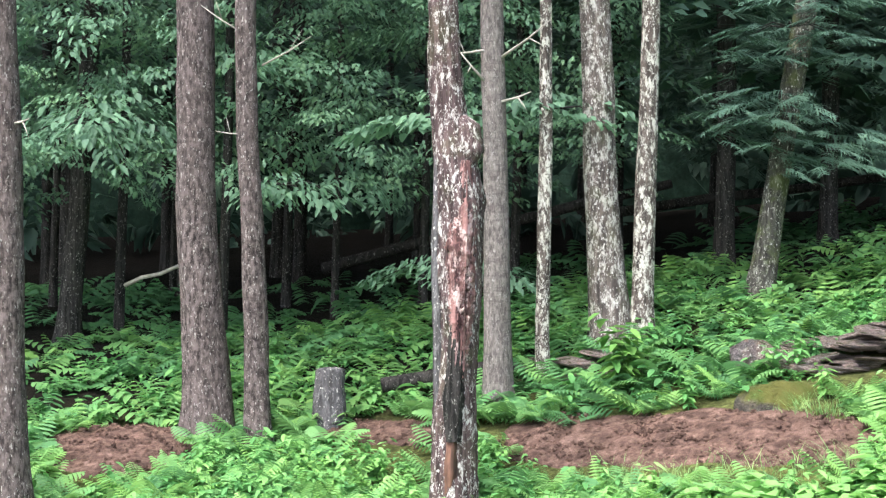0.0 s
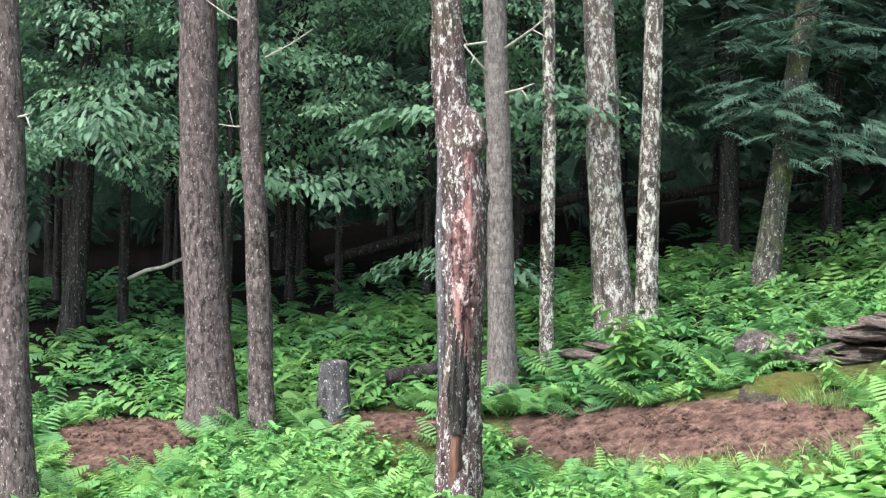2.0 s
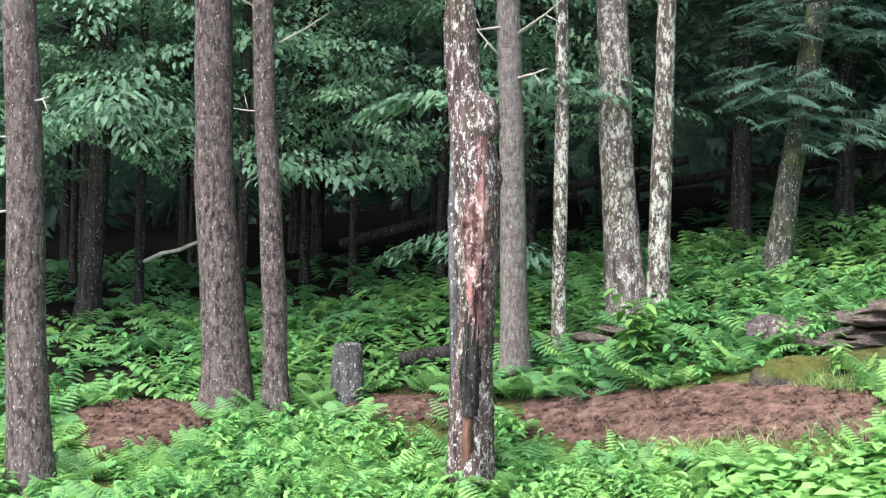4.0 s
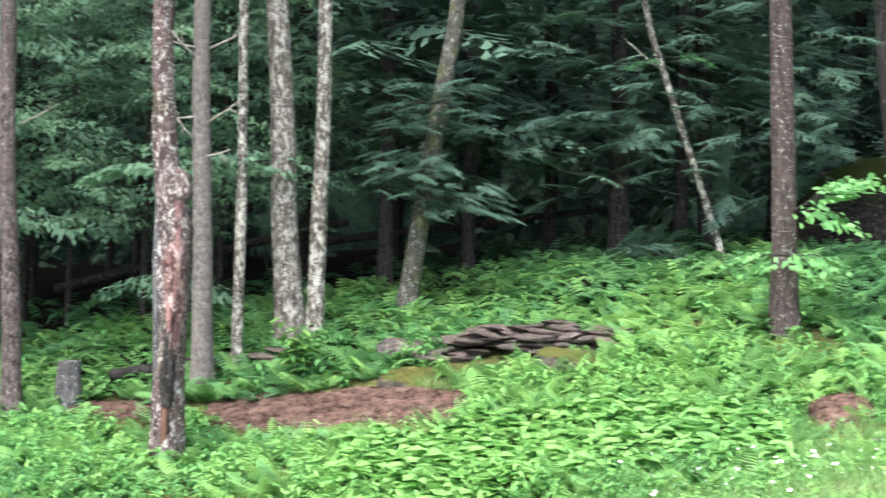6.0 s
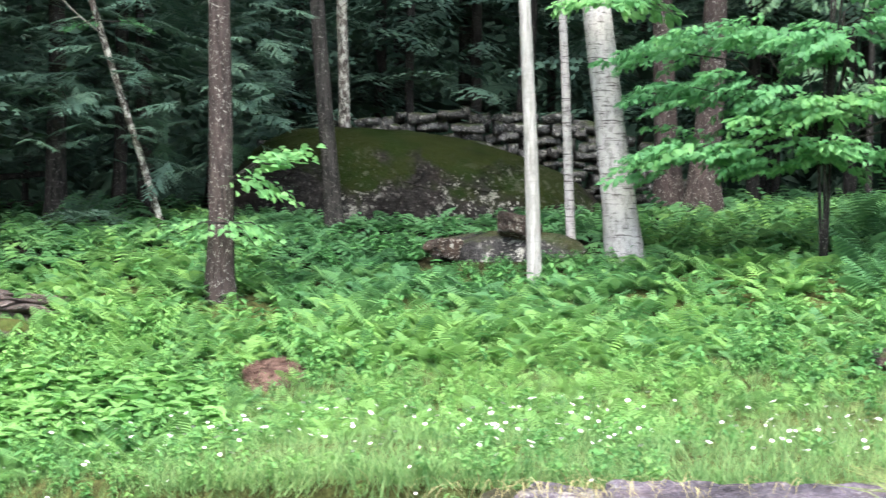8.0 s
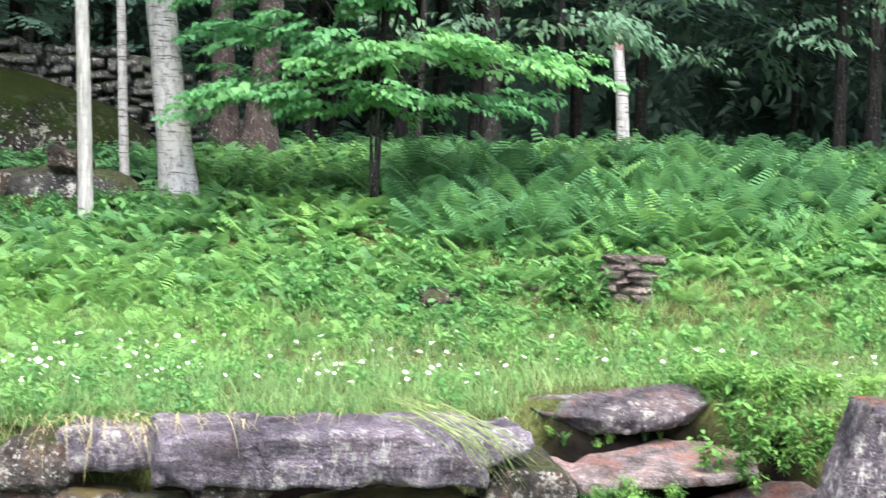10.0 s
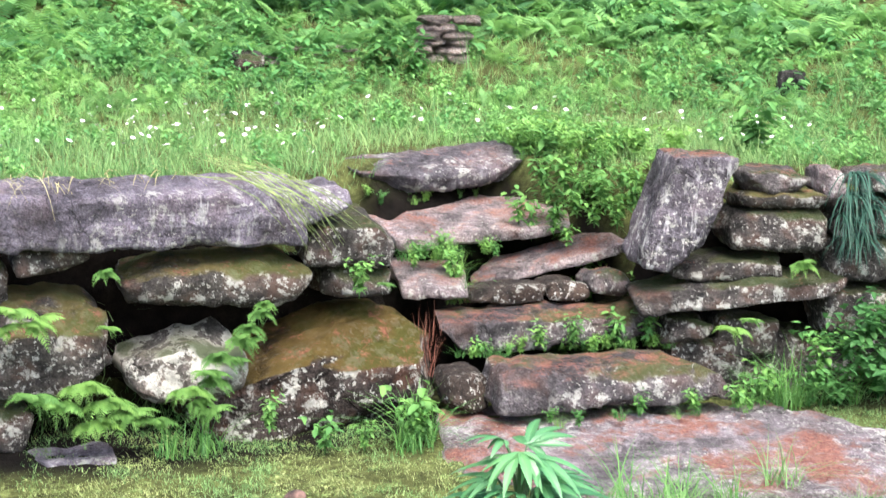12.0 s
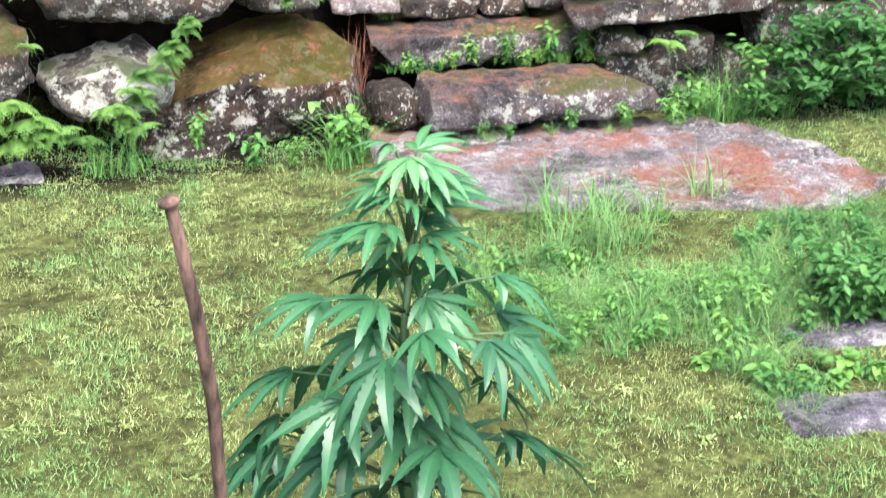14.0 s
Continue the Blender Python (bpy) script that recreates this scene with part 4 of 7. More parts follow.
laid("stone", retaining, 407, ROCK_MOSSY, (2.731, 6.274, 0.728), (0.522, 0.500, 0.447), LEFT, 0.0, 0.0, "mossy dark boulder at the wall's foot", worn=0.09, cuts=((0, -0.6, 0.8, 0.92), (0.5, -0.2, -0.84, 0.9)), lumps=0.09)
laid("stone", retaining, 408, ROCK_PALE, (3.289, 6.073, 0.616), (0.557, 0.500, 0.271), LEFT, 0.1, 0.0, "boulder white with lichen", worn=0.17, lumps=0.10, chips=0.1, cuts=((-0.6, 0, 0.8, 0.8), (0.5, -0.3, 0.8, 0.92)))
laid("stone", retaining, 409, ROCK_BIG, (3.979, 5.993, 0.498), (1.273, 0.700, 0.585), LEFT, -0.06, 0.0, "huge boulder, half mossy and strewn with needles", worn=0.12, cell=0.028, lumps=0.09, chips=0.9, cuts=((-0.60, -0.15, 0.80, 0.62), (0.78, -0.1, 0.62, 0.94), (0.05, -0.66, 0.75, 0.80), (0.35, -0.5, -0.8, 0.98), (-0.35, -0.93, 0.05, 0.98)), split=4)
laid("stone", retaining, 411, ROCK, (2.470, 6.432, 1.003), (0.301, 0.400, 0.237), -0.35, worn=0.06)
laid("stone", retaining, 410, ROCK, (2.490, 6.357, 0.387), (0.349, 0.450, 0.220), -0.3, worn=0.08)
laid("stone", retaining, 412, SLAB_STONE, (2.33, 6.62, 1.29), (0.40, 0.4, 0.2), -0.5, worn=0.04)
laid("stone", retaining, 413, ROCK, (2.04, 6.72, 1.24), (0.36, 0.4, 0.26), -0.6, worn=0.06)
laid("stone", retaining, 414, ROCK_MOSSY, (2.15, 6.74, 0.75), (0.7, 0.5, 0.75), -0.5, worn=0.1)
laid("stone", retaining, 415, ROCK, (1.59, 7.10, 1.06), (0.6, 0.4, 0.3), -0.75, worn=0.05)
laid("stone", retaining, 416, ROCK, (1.62, 7.13, 0.7), (0.8, 0.5, 0.7), -0.75, worn=0.1)
laid("stone", retaining, 417, ROCK, (1.09, 7.55, 0.98), (0.5, 0.4, 0.32), -0.75, worn=0.07)
# backing blocks whose near-black colour stands for shade in the gaps
laid("stone", retaining, 418, GAP_SHADE_EARTH, (3.45, 6.53, 0.72), (1.9, 0.3, 0.95), LEFT, label="earth backing coloured near-black for the shade in the gaps", cell=0.08)
laid("stone", retaining, 419, GAP_SHADE_EARTH, (6.53, 5.38, 0.72), (1.7, 0.3, 0.95), RIGHT, label="earth backing coloured near-black for the shade in the gaps", cell=0.08)
# the wall beyond the steps
laid("stone", retaining, 421, ROCK_NEEDLE, (6.137, 5.193, 1.368), (0.334, 0.420, 0.106), RIGHT, 0.03, 0.03, worn=0.017, chips=1.0, lumps=0.08)
laid("stone", retaining, 422, ROCK_RED, (6.395, 5.041, 1.362), (0.093, 0.420, 0.138), RIGHT, worn=0.017, chips=1.0, lumps=0.08)
laid("stone", retaining, 423, ROCK_MOSSY, (6.157, 5.179, 1.271), (0.428, 0.420, 0.101), RIGHT, 0.0, 0.02, worn=0.017, chips=1.0, lumps=0.08)
laid("stone", retaining, 424, ROCK, (6.137, 5.167, 1.127), (0.528, 0.420, 0.218), RIGHT, 0.05, 0.0, "block of grey stone with rounded ends", worn=0.07, chips=0.2)
laid("stone", retaining, 425, ROCK, (5.979, 5.271, 0.929), (0.666, 0.420, 0.111), RIGHT, 0.0, -0.03, worn=0.022, chips=1.0, lumps=0.08, split=4)
laid("stone", retaining, 426, ROCK, (5.917, 5.207, 0.818), (1.032, 0.420, 0.143), RIGHT, 0.05, -0.05, "long wedge-shaped stone spotted with lichen", worn=0.028, chips=1.0, lumps=0.08, cuts=((0.45, 0, -0.9, 0.55), (-0.5, 0, 0.86, 0.95)))
laid("stone", retaining, 427, ROCK, (5.740, 5.382, 0.617), (0.246, 0.420, 0.150), RIGHT, worn=0.028, chips=1.0, lumps=0.08)
laid("stone", retaining, 428, ROCK, (6.062, 5.281, 0.558), (0.341, 0.420, 0.233), RIGHT, worn=0.028, chips=1.0, lumps=0.08)
laid("stone", retaining, 429, ROCK_NEEDLE, (6.681, 4.891, 1.367), (0.307, 0.420, 0.115), RIGHT, worn=0.017, chips=1.0, lumps=0.08)
laid("stone", retaining, 430, ROCK, (6.636, 4.928, 1.190), (0.481, 0.420, 0.196), RIGHT, 0.0, -0.04, worn=0.028, chips=1.0, lumps=0.08)
laid("stone", retaining, 431, ROCK, (6.611, 4.916, 0.966), (0.548, 0.420, 0.222), RIGHT, worn=0.07)
laid("stone", retaining, 432, ROCK, (6.613, 4.970, 0.704), (0.518, 0.420, 0.235), RIGHT, worn=0.033, chips=1.0, lumps=0.08)
for i, (x, y, z, w, h) in enumerate(((6.96, 4.76, 1.36, 0.45, 0.14), (6.97, 4.76, 1.21, 0.5, 0.15), (7.0, 4.71, 0.98, 0.5, 0.3), (7.05, 4.69, 0.6, 0.7, 0.45), (7.5, 4.47, 1.2, 0.6, 0.45), (7.6, 4.41, 0.65, 0.8, 0.6), (5.87, 5.41, 0.42, 0.5, 0.3), (6.31, 5.21, 0.42, 0.5, 0.34), (6.75, 4.95, 0.42, 0.6, 0.36))):
    laid("stone", retaining, 440 + i, ROCK, (x, y, z), (w, 0.42, h), RIGHT, rnd.uniform(-0.05, 0.05), rnd.uniform(-0.04, 0.04), worn=0.06)

upright = laid("upright_stone", None, 460, UPRIGHT_STONE, (5.654, 5.337, 1.232), (0.317, 0.360, 0.573), -0.46, 0.08, 0.05, worn=0.014, lumps=0.05, chips=0.5, shear=0.07, skew=0.04, split=1, beds=0.004, cuts=((0.5, -0.2, -0.84, 1.05),))
tagged(upright, "upright grey-purple block with lichen and needles on top", "stone")

# ---- stone steps ----
laid("step", steps, 451, STEP_STONE, (5.058, 5.192, 0.474), (1.146, 0.420, 0.187), -0.33, 0.0, 0.0, "lowest step, dark face and needle-strewn top", worn=0.014, beds=0.012, lumps=0.06, chips=0.9, skew=0.04)
laid("step", steps, 452, STEP_STONE, (5.080, 5.733, 0.624), (1.222, 0.360, 0.179), -0.33, 0.0, -0.02, worn=0.016, beds=0.010, lumps=0.06, chips=0.7, cuts=((0.75, -0.5, 0.2, 1.1),))
laid("step", steps, 453, ROCK_RED, (5.444, 6.082, 0.872), (0.822, 0.320, 0.078), -0.45, 0.11, -0.24, "tilted narrow step", worn=0.010, beds=0.006, chips=0.7, lumps=0.04, cuts=((0.3, 0.0, -0.95, 0.95),))
laid("step", steps, 454, ROCK_RED, (4.734, 6.149, 0.833), (0.362, 0.500, 0.097), -0.45, 0.08, 0.06, "low step covered in red needles", worn=0.010, chips=0.7)
laid("step", steps, 455, ROCK_RED, (5.353, 6.511, 1.064), (1.264, 0.780, 0.089), -0.30, 0.15, -0.04, "broad step slab red with needles", worn=0.012, beds=0.010, chips=0.8, lumps=0.04, skew=0.04)
laid("step", steps, 456, DARK_SLAB, (5.293, 6.840, 1.290), (0.994, 0.500, 0.136), -0.16, 0.20, -0.05, "long dark slab at the head of the steps", worn=0.012, beds=0.012, chips=0.9, cuts=((-0.7, -0.5, 0.0, 0.98), (0.8, -0.6, 0, 1.05)))
# first three chocks: coloured dark for the void and shadow around the steps
laid("chock_stone", steps, 461, BROWN_SHADE_STONE, (4.502, 5.581, 0.422), (0.227, 0.350, 0.205), -0.3, worn=0.07)
laid("chock_stone", steps, 462, BROWN_SHADE_STONE, (5.073, 5.944, 0.770), (0.423, 0.300, 0.090), -0.3, worn=0.03)
laid("chock_stone", steps, 463, BROWN_SHADE_STONE, (5.347, 5.857, 0.772), (0.232, 0.300, 0.100), -0.3, worn=0.05)
laid("chock_stone", steps, 464, ROCK_NEEDLE, (5.528, 5.719, 0.817), (0.238, 0.300, 0.127), -0.3, worn=0.06)

landing = laid("landing_slab", None, 470, LANDING, (4.92, 4.52, 0.235), (2.2, 1.36, 0.20), -0.48, worn=0.015, cell=0.03, beds=0.012, lumps=0.08, chips=0.9, split=1, cuts=((-0.71, -0.70, 0, 0.80), (0.75, -0.66, 0, 1.12), (0.9, 0.44, 0, 1.02)))
tagged(landing, "broad flat landing slab scattered with red needles", "stone slab")
for i, (x, y, w, d, rz) in enumerate(((3.74, 2.29, 0.52, 0.26, -0.5), (4.20, 2.70, 0.50, 0.26, -0.45), (2.72, 5.98, 0.42, 0.30, -0.3))):
    low = 0.262 if y > 5 else 0.285
    flat = laid("flat_stone", None, 480 + i, SLAB_STONE, (x, y, low), (w, d, 0.10), rz, worn=0.03, chips=0.8)
    tagged(flat, "flat grey paving stone sunk in the lawn", "stone")


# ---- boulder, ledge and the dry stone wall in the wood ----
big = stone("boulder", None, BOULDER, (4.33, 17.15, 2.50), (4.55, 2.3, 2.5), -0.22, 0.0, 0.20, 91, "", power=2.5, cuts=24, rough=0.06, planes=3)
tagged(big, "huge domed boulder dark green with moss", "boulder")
ledge = stone("ledge_rock", None, rock_mat("ledge_rock", (0.016, 0.016, 0.017), (0.085, 0.085, 0.088), 0.25, 0.4, scale=0.8, warm=0.15), (4.42, 14.25, 2.36), (1.55, 0.8, 0.62), -0.15, 0, 0.03, 92, "", power=3.0, cuts=16)
tagged(ledge, "low grey ledge rock spotted with lichen", "rock")
for i, (x, y, z, w, h) in enumerate(((3.72, 14.02, 2.50, 0.30, 0.18), (4.45, 13.95, 2.69, 0.42, 0.24))):
    tagged(laid("brown_stone", None, 95 + i, BROWN_SHADE_STONE, (x, y, z), (w, 0.25, h), 0.2, 0.1, 0.15, worn=0.03, split=5, chips=1.2), "brown broken stone lying on the ledge rock", "stone")

drywall = thing("dry_stone_wall", 5.5, 17.8, 2.9, "old dry stone wall running behind the mossy boulder", "wall", kind="structure")
BLOCKS = [hewn_mesh("stone", WALLROCK, (0.34, 0.40, 0.15), 200 + i, worn=0.018, cell=0.09, lumps=0.14, chips=1.2, split=4, skew=0.16) for i in range(9)]
wr = random.Random(5)
line = [(2.6, 18.5), (3.6, 18.35), (5.0, 18.1), (6.4, 17.6), (7.4, 17.3)]
tops = [3.75, 4.03, 4.17, 4.07, 3.6]
lens = np.r_[0, np.cumsum([math.dist(a, b) for a, b in zip(line, line[1:])])]
row_z = 0.0
while row_z < 1.5:
    thick = wr.uniform(0.07, 0.17)
    s = wr.uniform(-0.2, 0.1)
    while s < lens[-1] - 0.1:
        w = wr.choice((0.13, 0.18, 0.22, 0.28, 0.36)) * wr.uniform(0.85, 1.15)
        m = s + w / 2
        x, y = np.interp(m, lens, [p[0] for p in line]), np.interp(m, lens, [p[1] for p in line])
        x2, y2 = np.interp(m + 0.2, lens, [p[0] for p in line]), np.interp(m + 0.2, lens, [p[1] for p in line])
        top = np.interp(m, lens, tops)
        z = top - row_z - thick / 2
        if z > land(x, y) - 0.3 and not (row_z > 0.62 and m < 3.0):
            ob = new("stone", BLOCKS[wr.randrange(9)])
            ob.parent = drywall
            ob.location = Vector((x, y + wr.uniform(-0.07, 0.07), z + wr.uniform(-0.04, 0.04))) - drywall.location
            ob.scale = (w * 0.98 / 0.34, 1.1, thick * wr.uniform(0.85, 1.2) / 0.15)
            ob.rotation_euler = (wr.uniform(-0.1, 0.1), wr.uniform(-0.12, 0.12), math.atan2(y2 - y, x2 - x) + wr.uniform(-0.12, 0.12))
        s += w * 0.98
    row_z += thick * 0.93


# ---- slate heaps, logs, stumps ----
SLABS = [rock_mesh("slate", SLATE, (1, 1, 1), 300 + i, power=5, cuts=4, rough=0.12, planes=7) for i in range(6)]


def slate_heap(label, x, y, length, count, rz, seed, tall, size=1.0):
    rr = random.Random(seed)
    z0 = float(land(x, y))
    t = thing("slate_heap", x, y, z0, label, "stone pile", "heaps of slate")
    for i in range(count):
        u = rr.uniform(-0.5, 0.5)
        ob = new("slate", SLABS[rr.randrange(6)])
        ob.parent = t
        lx, ly = u * length, rr.uniform(-0.18, 0.18)
        px, py = lx * math.cos(rz) - ly * math.sin(rz), lx * math.sin(rz) + ly * math.cos(rz)
        pile = tall * (1 - abs(u) * 1.2)
        ob.location = (px, py, float(land(x + px, y + py)) - z0 + rr.uniform(0.0, 1.0) * max(0.06, pile))
        ob.scale = (size * rr.uniform(0.16, 0.46), size * rr.uniform(0.14, 0.30), size * rr.uniform(0.028, 0.065))
        ob.rotation_euler = (rr.uniform(-0.2, 0.2), rr.uniform(-0.2, 0.2), rz + rr.uniform(-0.5, 0.5))
    return t


slate_heap("heap of brown slate slabs among the ferns", -0.66, 13.50, 1.75, 105, -0.08, 1, 0.25, 0.85)


def slate_stack(label, x, y, rows_high, wide, rz, seed):
    """Flat stones laid up in courses."""
    rr = random.Random(seed)
    t = thing("slate_stack", x, y, float(land(x, y)) - 0.03, label, "stone pile", "heaps of slate")
    z = 0.0
    for k in range(rows_high):
        thick, u = rr.uniform(0.04, 0.075), -wide / 2
        while u < wide / 2 - 0.05:
            w = rr.uniform(0.14, 0.26)
            for back in (0.0, 0.16):
                ob = new("slate", SLABS[rr.randrange(6)])
                ob.parent = t
                lx, ly = u + w / 2 + rr.uniform(-0.02, 0.02), back + rr.uniform(-0.03, 0.03)
                ob.location = (lx * math.cos(rz) - ly * math.sin(rz), lx * math.sin(rz) + ly * math.cos(rz), z + thick / 2)
                ob.scale = (w * 1.02, 0.2, thick * 1.05)
                ob.rotation_euler = (rr.uniform(-0.08, 0.08), rr.uniform(-0.08, 0.08), rz + rr.uniform(-0.3, 0.3))
            u += w
        z += thick * 0.92
        wide *= 0.94
    return t


slate_stack("small stack of brown slates at the meadow's edge", 7.27, 9.42, 6, 0.42, -0.7, 2)
slate_heap("brown stones lying at the foot of the twin trunks", -3.05, 13.95, 1.1, 22, -0.25, 5, 0.16, 0.75)
slate_heap("low heap of stones under the ferns", 6.45, 10.05, 0.8, 8, -0.4, 3, 0.08, 0.45)
for x, y, z, s, lab, mt in ((-1.50, 13.05, 1.54, (0.60, 0.5, 0.40), "rounded rock with yellow-green moss", MOSS_ROCK), (-0.22, 12.9, 1.80, (0.5, 0.4, 0.26), "flat mossy rock below the slate heap", MOSS_ROCK), (-1.72, 13.55, 1.85, (0.28, 0.25, 0.22), "small brown rock among ferns", ROCK_NEEDLE), (6.0, 10.1, 1.70, (0.26, 0.24, 0.16), "small grey rock at the meadow's edge", ROCK)):
    tagged(stone("rock", None, mt, (x, y, z), s, rnd.uniform(-0.4, 0.4), 0, 0, int(abs(x) * 100), "", power=2.8), lab, "rock")


def log(label, a, b, radius, mat=DARK_BARK, seed=1):
    a, b = Vector(a), Vector(b)
    t = thing("log", a.x, a.y, a.z, label, "log", "fallen logs")
    d = b - a
    pts = [(0, 0, 0), (d.x * 0.5, d.y * 0.5, d.z * 0.5 - 0.02), tuple(d)]
    part("log_body", tube("log_body", mat, [np.array(p) * 1.0 for p in [(0, 0, 0), tuple(d * 0.25 + Vector((0, 0, 0.02))), tuple(d * 0.5), tuple(d * 0.75 + Vector((0, 0, 0.015))), tuple(d)]], [radius, radius * 0.97, radius * 0.9, radius * 0.85, radius * 0.7], 14), t)
    return t


log("fallen mossy log behind the trunks", (-4.35, 13.95, 1.58), (-2.95, 14.35, 1.74), 0.055, DARK_BARK)
log("second fallen log lying along the first", (-3.9, 14.0, 1.66), (-2.9, 14.25, 1.74), 0.055, DARK_BARK)
log("pale dead branch lying in the wood", (-7.1, 15.4, 2.25), (-6.35, 15.2, 2.45), 0.018, DEADTWIG)
log("thin dead branch crossing another", (-6.5, 15.3, 2.42), (-6.25, 15.3, 2.0), 0.014, DEADTWIG)
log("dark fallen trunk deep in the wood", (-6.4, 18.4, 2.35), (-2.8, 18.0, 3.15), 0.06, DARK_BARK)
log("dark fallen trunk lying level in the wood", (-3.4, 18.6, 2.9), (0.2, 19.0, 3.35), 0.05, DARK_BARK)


def stump(label, x, y, radius, tall, mat, seed):
    z = float(land(x, y)) - 0.05
    t = thing("stump", x, y, z, label, "stump", "stumps")
    part("stump_body", trunk_mesh("stump_body", mat, [(0, 0, 0), (0, 0, tall * 0.6), (0.01, 0, tall)], (radius * 1.1, radius, radius * 0.95), 20, 24, 0.1, 0.08, seed, 0.3), t)
    top = new("cut_face", rock_mesh("cut_face", mat, (radius * 1.9, radius * 1.9, 0.05), seed, power=2.2, cuts=5))
    top.parent = t
    top.location = (0.01, 0, tall - 0.01)
    return t


stump("weathered silver-grey stump among the ferns", -4.55, 13.40, 0.098, 0.45, STUMP, 3)
stump("small brown rotten stump in the meadow", 8.78, 7.30, 0.085, 0.21, DARK_BARK, 4)
post = thing("snag", 10.34, 13.5, float(land(10.34, 13.5)) - 0.05, "broken dead snag with a raw red top", "dead tree")
part("trunk", trunk_mesh("trunk", BIRCH_BARK, [(0, 0, 0), (-0.04, 0, 0.7), (-0.08, 0.03, 1.2)], (0.07, 0.065, 0.055), 14, 24, 0.08, 0.05, 8, 0.2), post)
part("broken_top", trunk_mesh("broken_top", DEAD_WOOD, [(-0.08, 0.03, 1.15), (-0.09, 0.03, 1.3), (-0.10, 0.03, 1.42)], (0.055, 0.045, 0.01), 12, 12, 0.15, 0.15, 9, 0.0), post, "splintered red wood")


# ---- the wood behind ----
def hemlock_mesh(seed, low=0.8, high=12.0, reach=2.6, count=46):
    rr = random.Random(seed)
    h = Heap()
    for i in range(count):
        s = (i + rr.random()) / count
        z = low + (high - low) * s**1.25
        az = i * 2.399 + rr.uniform(-0.4, 0.4)
        ln = reach * (1.0 - 0.75 * s) * rr.uniform(0.75, 1.1)
        d = (math.cos(az), math.sin(az), rr.uniform(-0.05, 0.22))
        place_forms(h, BOUGHS, rr, (math.cos(az) * 0.1, math.sin(az) * 0.1, z), d, ln, rr.uniform(0.2, 0.65), 0.25)
    return h.mesh("crown", HEMLOCK)


def broadleaf_mesh(seed, low=1.2, high=8.0, reach=2.0, count=60, mat=BEECH, forms=None):
    rr = random.Random(seed)
    h = Heap()
    for i in range(count):
        s = rr.random()
        z = low + (high - low) * s
        az = i * 2.399 + rr.uniform(-0.5, 0.5)
        q = reach * rr.uniform(0.1, 0.75)
        d = (math.cos(az), math.sin(az), rr.uniform(-0.1, 0.25))
        place_forms(h, forms or SPRAYS, rr, (math.cos(az) * q, math.sin(az) * q, z), d, rr.uniform(0.7, 1.3), rr.uniform(0.2, 0.7), 0.3)
    return h.mesh("crown", mat)


HEMS = [hemlock_mesh(400 + i, 0.9 + 0.5 * i, 12.0, 2.2, 50) for i in range(3)]
LEAFY = [broadleaf_mesh(420 + i, 1.3, 7.5, 2.0, 62, BEECH, LAYERS) for i in range(3)]
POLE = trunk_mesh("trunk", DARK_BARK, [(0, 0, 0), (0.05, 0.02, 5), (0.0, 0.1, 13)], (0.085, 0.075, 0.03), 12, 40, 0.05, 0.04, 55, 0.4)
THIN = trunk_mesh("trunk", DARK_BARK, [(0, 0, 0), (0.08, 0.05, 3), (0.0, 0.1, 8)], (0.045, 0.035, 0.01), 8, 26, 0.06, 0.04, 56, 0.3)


def wood_tree(kind, x, y, scale, rz, label, group, crown=None, trunk=None, lift=0.0):
    t = thing(kind, x, y, float(land(x, y)) - 0.08, label, "tree", group)
    part("trunk", trunk, t).scale = (scale, scale, scale)
    if crown:
        c = part("crown", crown, t)
        c.scale, c.rotation_euler, c.location = (scale, scale, scale), (0, 0, rz), (0, 0, lift)
    return t


fr = random.Random(31)
for az, r, k, lift in ((4.5, 17.2, 0, 0.6), (1.5, 18.8, 1, 0.2), (-3.2, 18.2, 2, 0.0), (7.5, 16.6, 1, 1.1), (-1.0, 21.5, 0, 0.0), (10.5, 19.0, 2, 0.8), (-6.5, 20.5, 0, 0.0), (-12.5, 21.5, 1, 0.2), (-16.0, 21.0, 2, 0.4), (-9.5, 23.5, 0, 0.0), (-20.5, 22.0, 0, 0.6), (-26, 20.8, 1, 1.2), (-32, 21.5, 2, 1.4), (-38, 22.5, 0, 1.0), (14, 21, 0, 0.6), (-45, 20.5, 1, 1.2), (-52, 20, 2, 1.0), (20, 22, 1, 0.5), (27, 22, 2, 0.4)):
    x, y = spot(az, r)
    wood_tree("hemlock", x, y, fr.uniform(0.9, 1.15), fr.uniform(0, 6.28), "dark green hemlock with drooping layered boughs", "hemlocks in the wood", HEMS[k], POLE, lift)
for az, r, k, lift in ((28.5, 16.4, 0, 0.3), (25.0, 17.4, 1, 0.2), (22.0, 16.8, 2, 0.4), (18.8, 17.6, 0, 0.1), (16.2, 17.2, 1, 0.6), (13.5, 17.8, 2, 0.8), (31.5, 17.5, 2, 0.2), (20.3, 19.2, 1, 0.2), (23.7, 19.8, 0, 0.4), (27.2, 20.0, 1, 0.3), (-24.5, 18.4, 2, 1.4), (-30.0, 18.0, 0, 1.6), (-35.0, 19.2, 1, 1.8), (34, 18, 0, 0.3), (36, 16, 1, 0.5)):
    x, y = spot(az, r)
    wood_tree("beech", x, y, fr.uniform(0.85, 1.15), fr.uniform(0, 6.28), "shaded young beech with layered green leaves", "young beeches in the wood", LEAFY[k], THIN, lift)
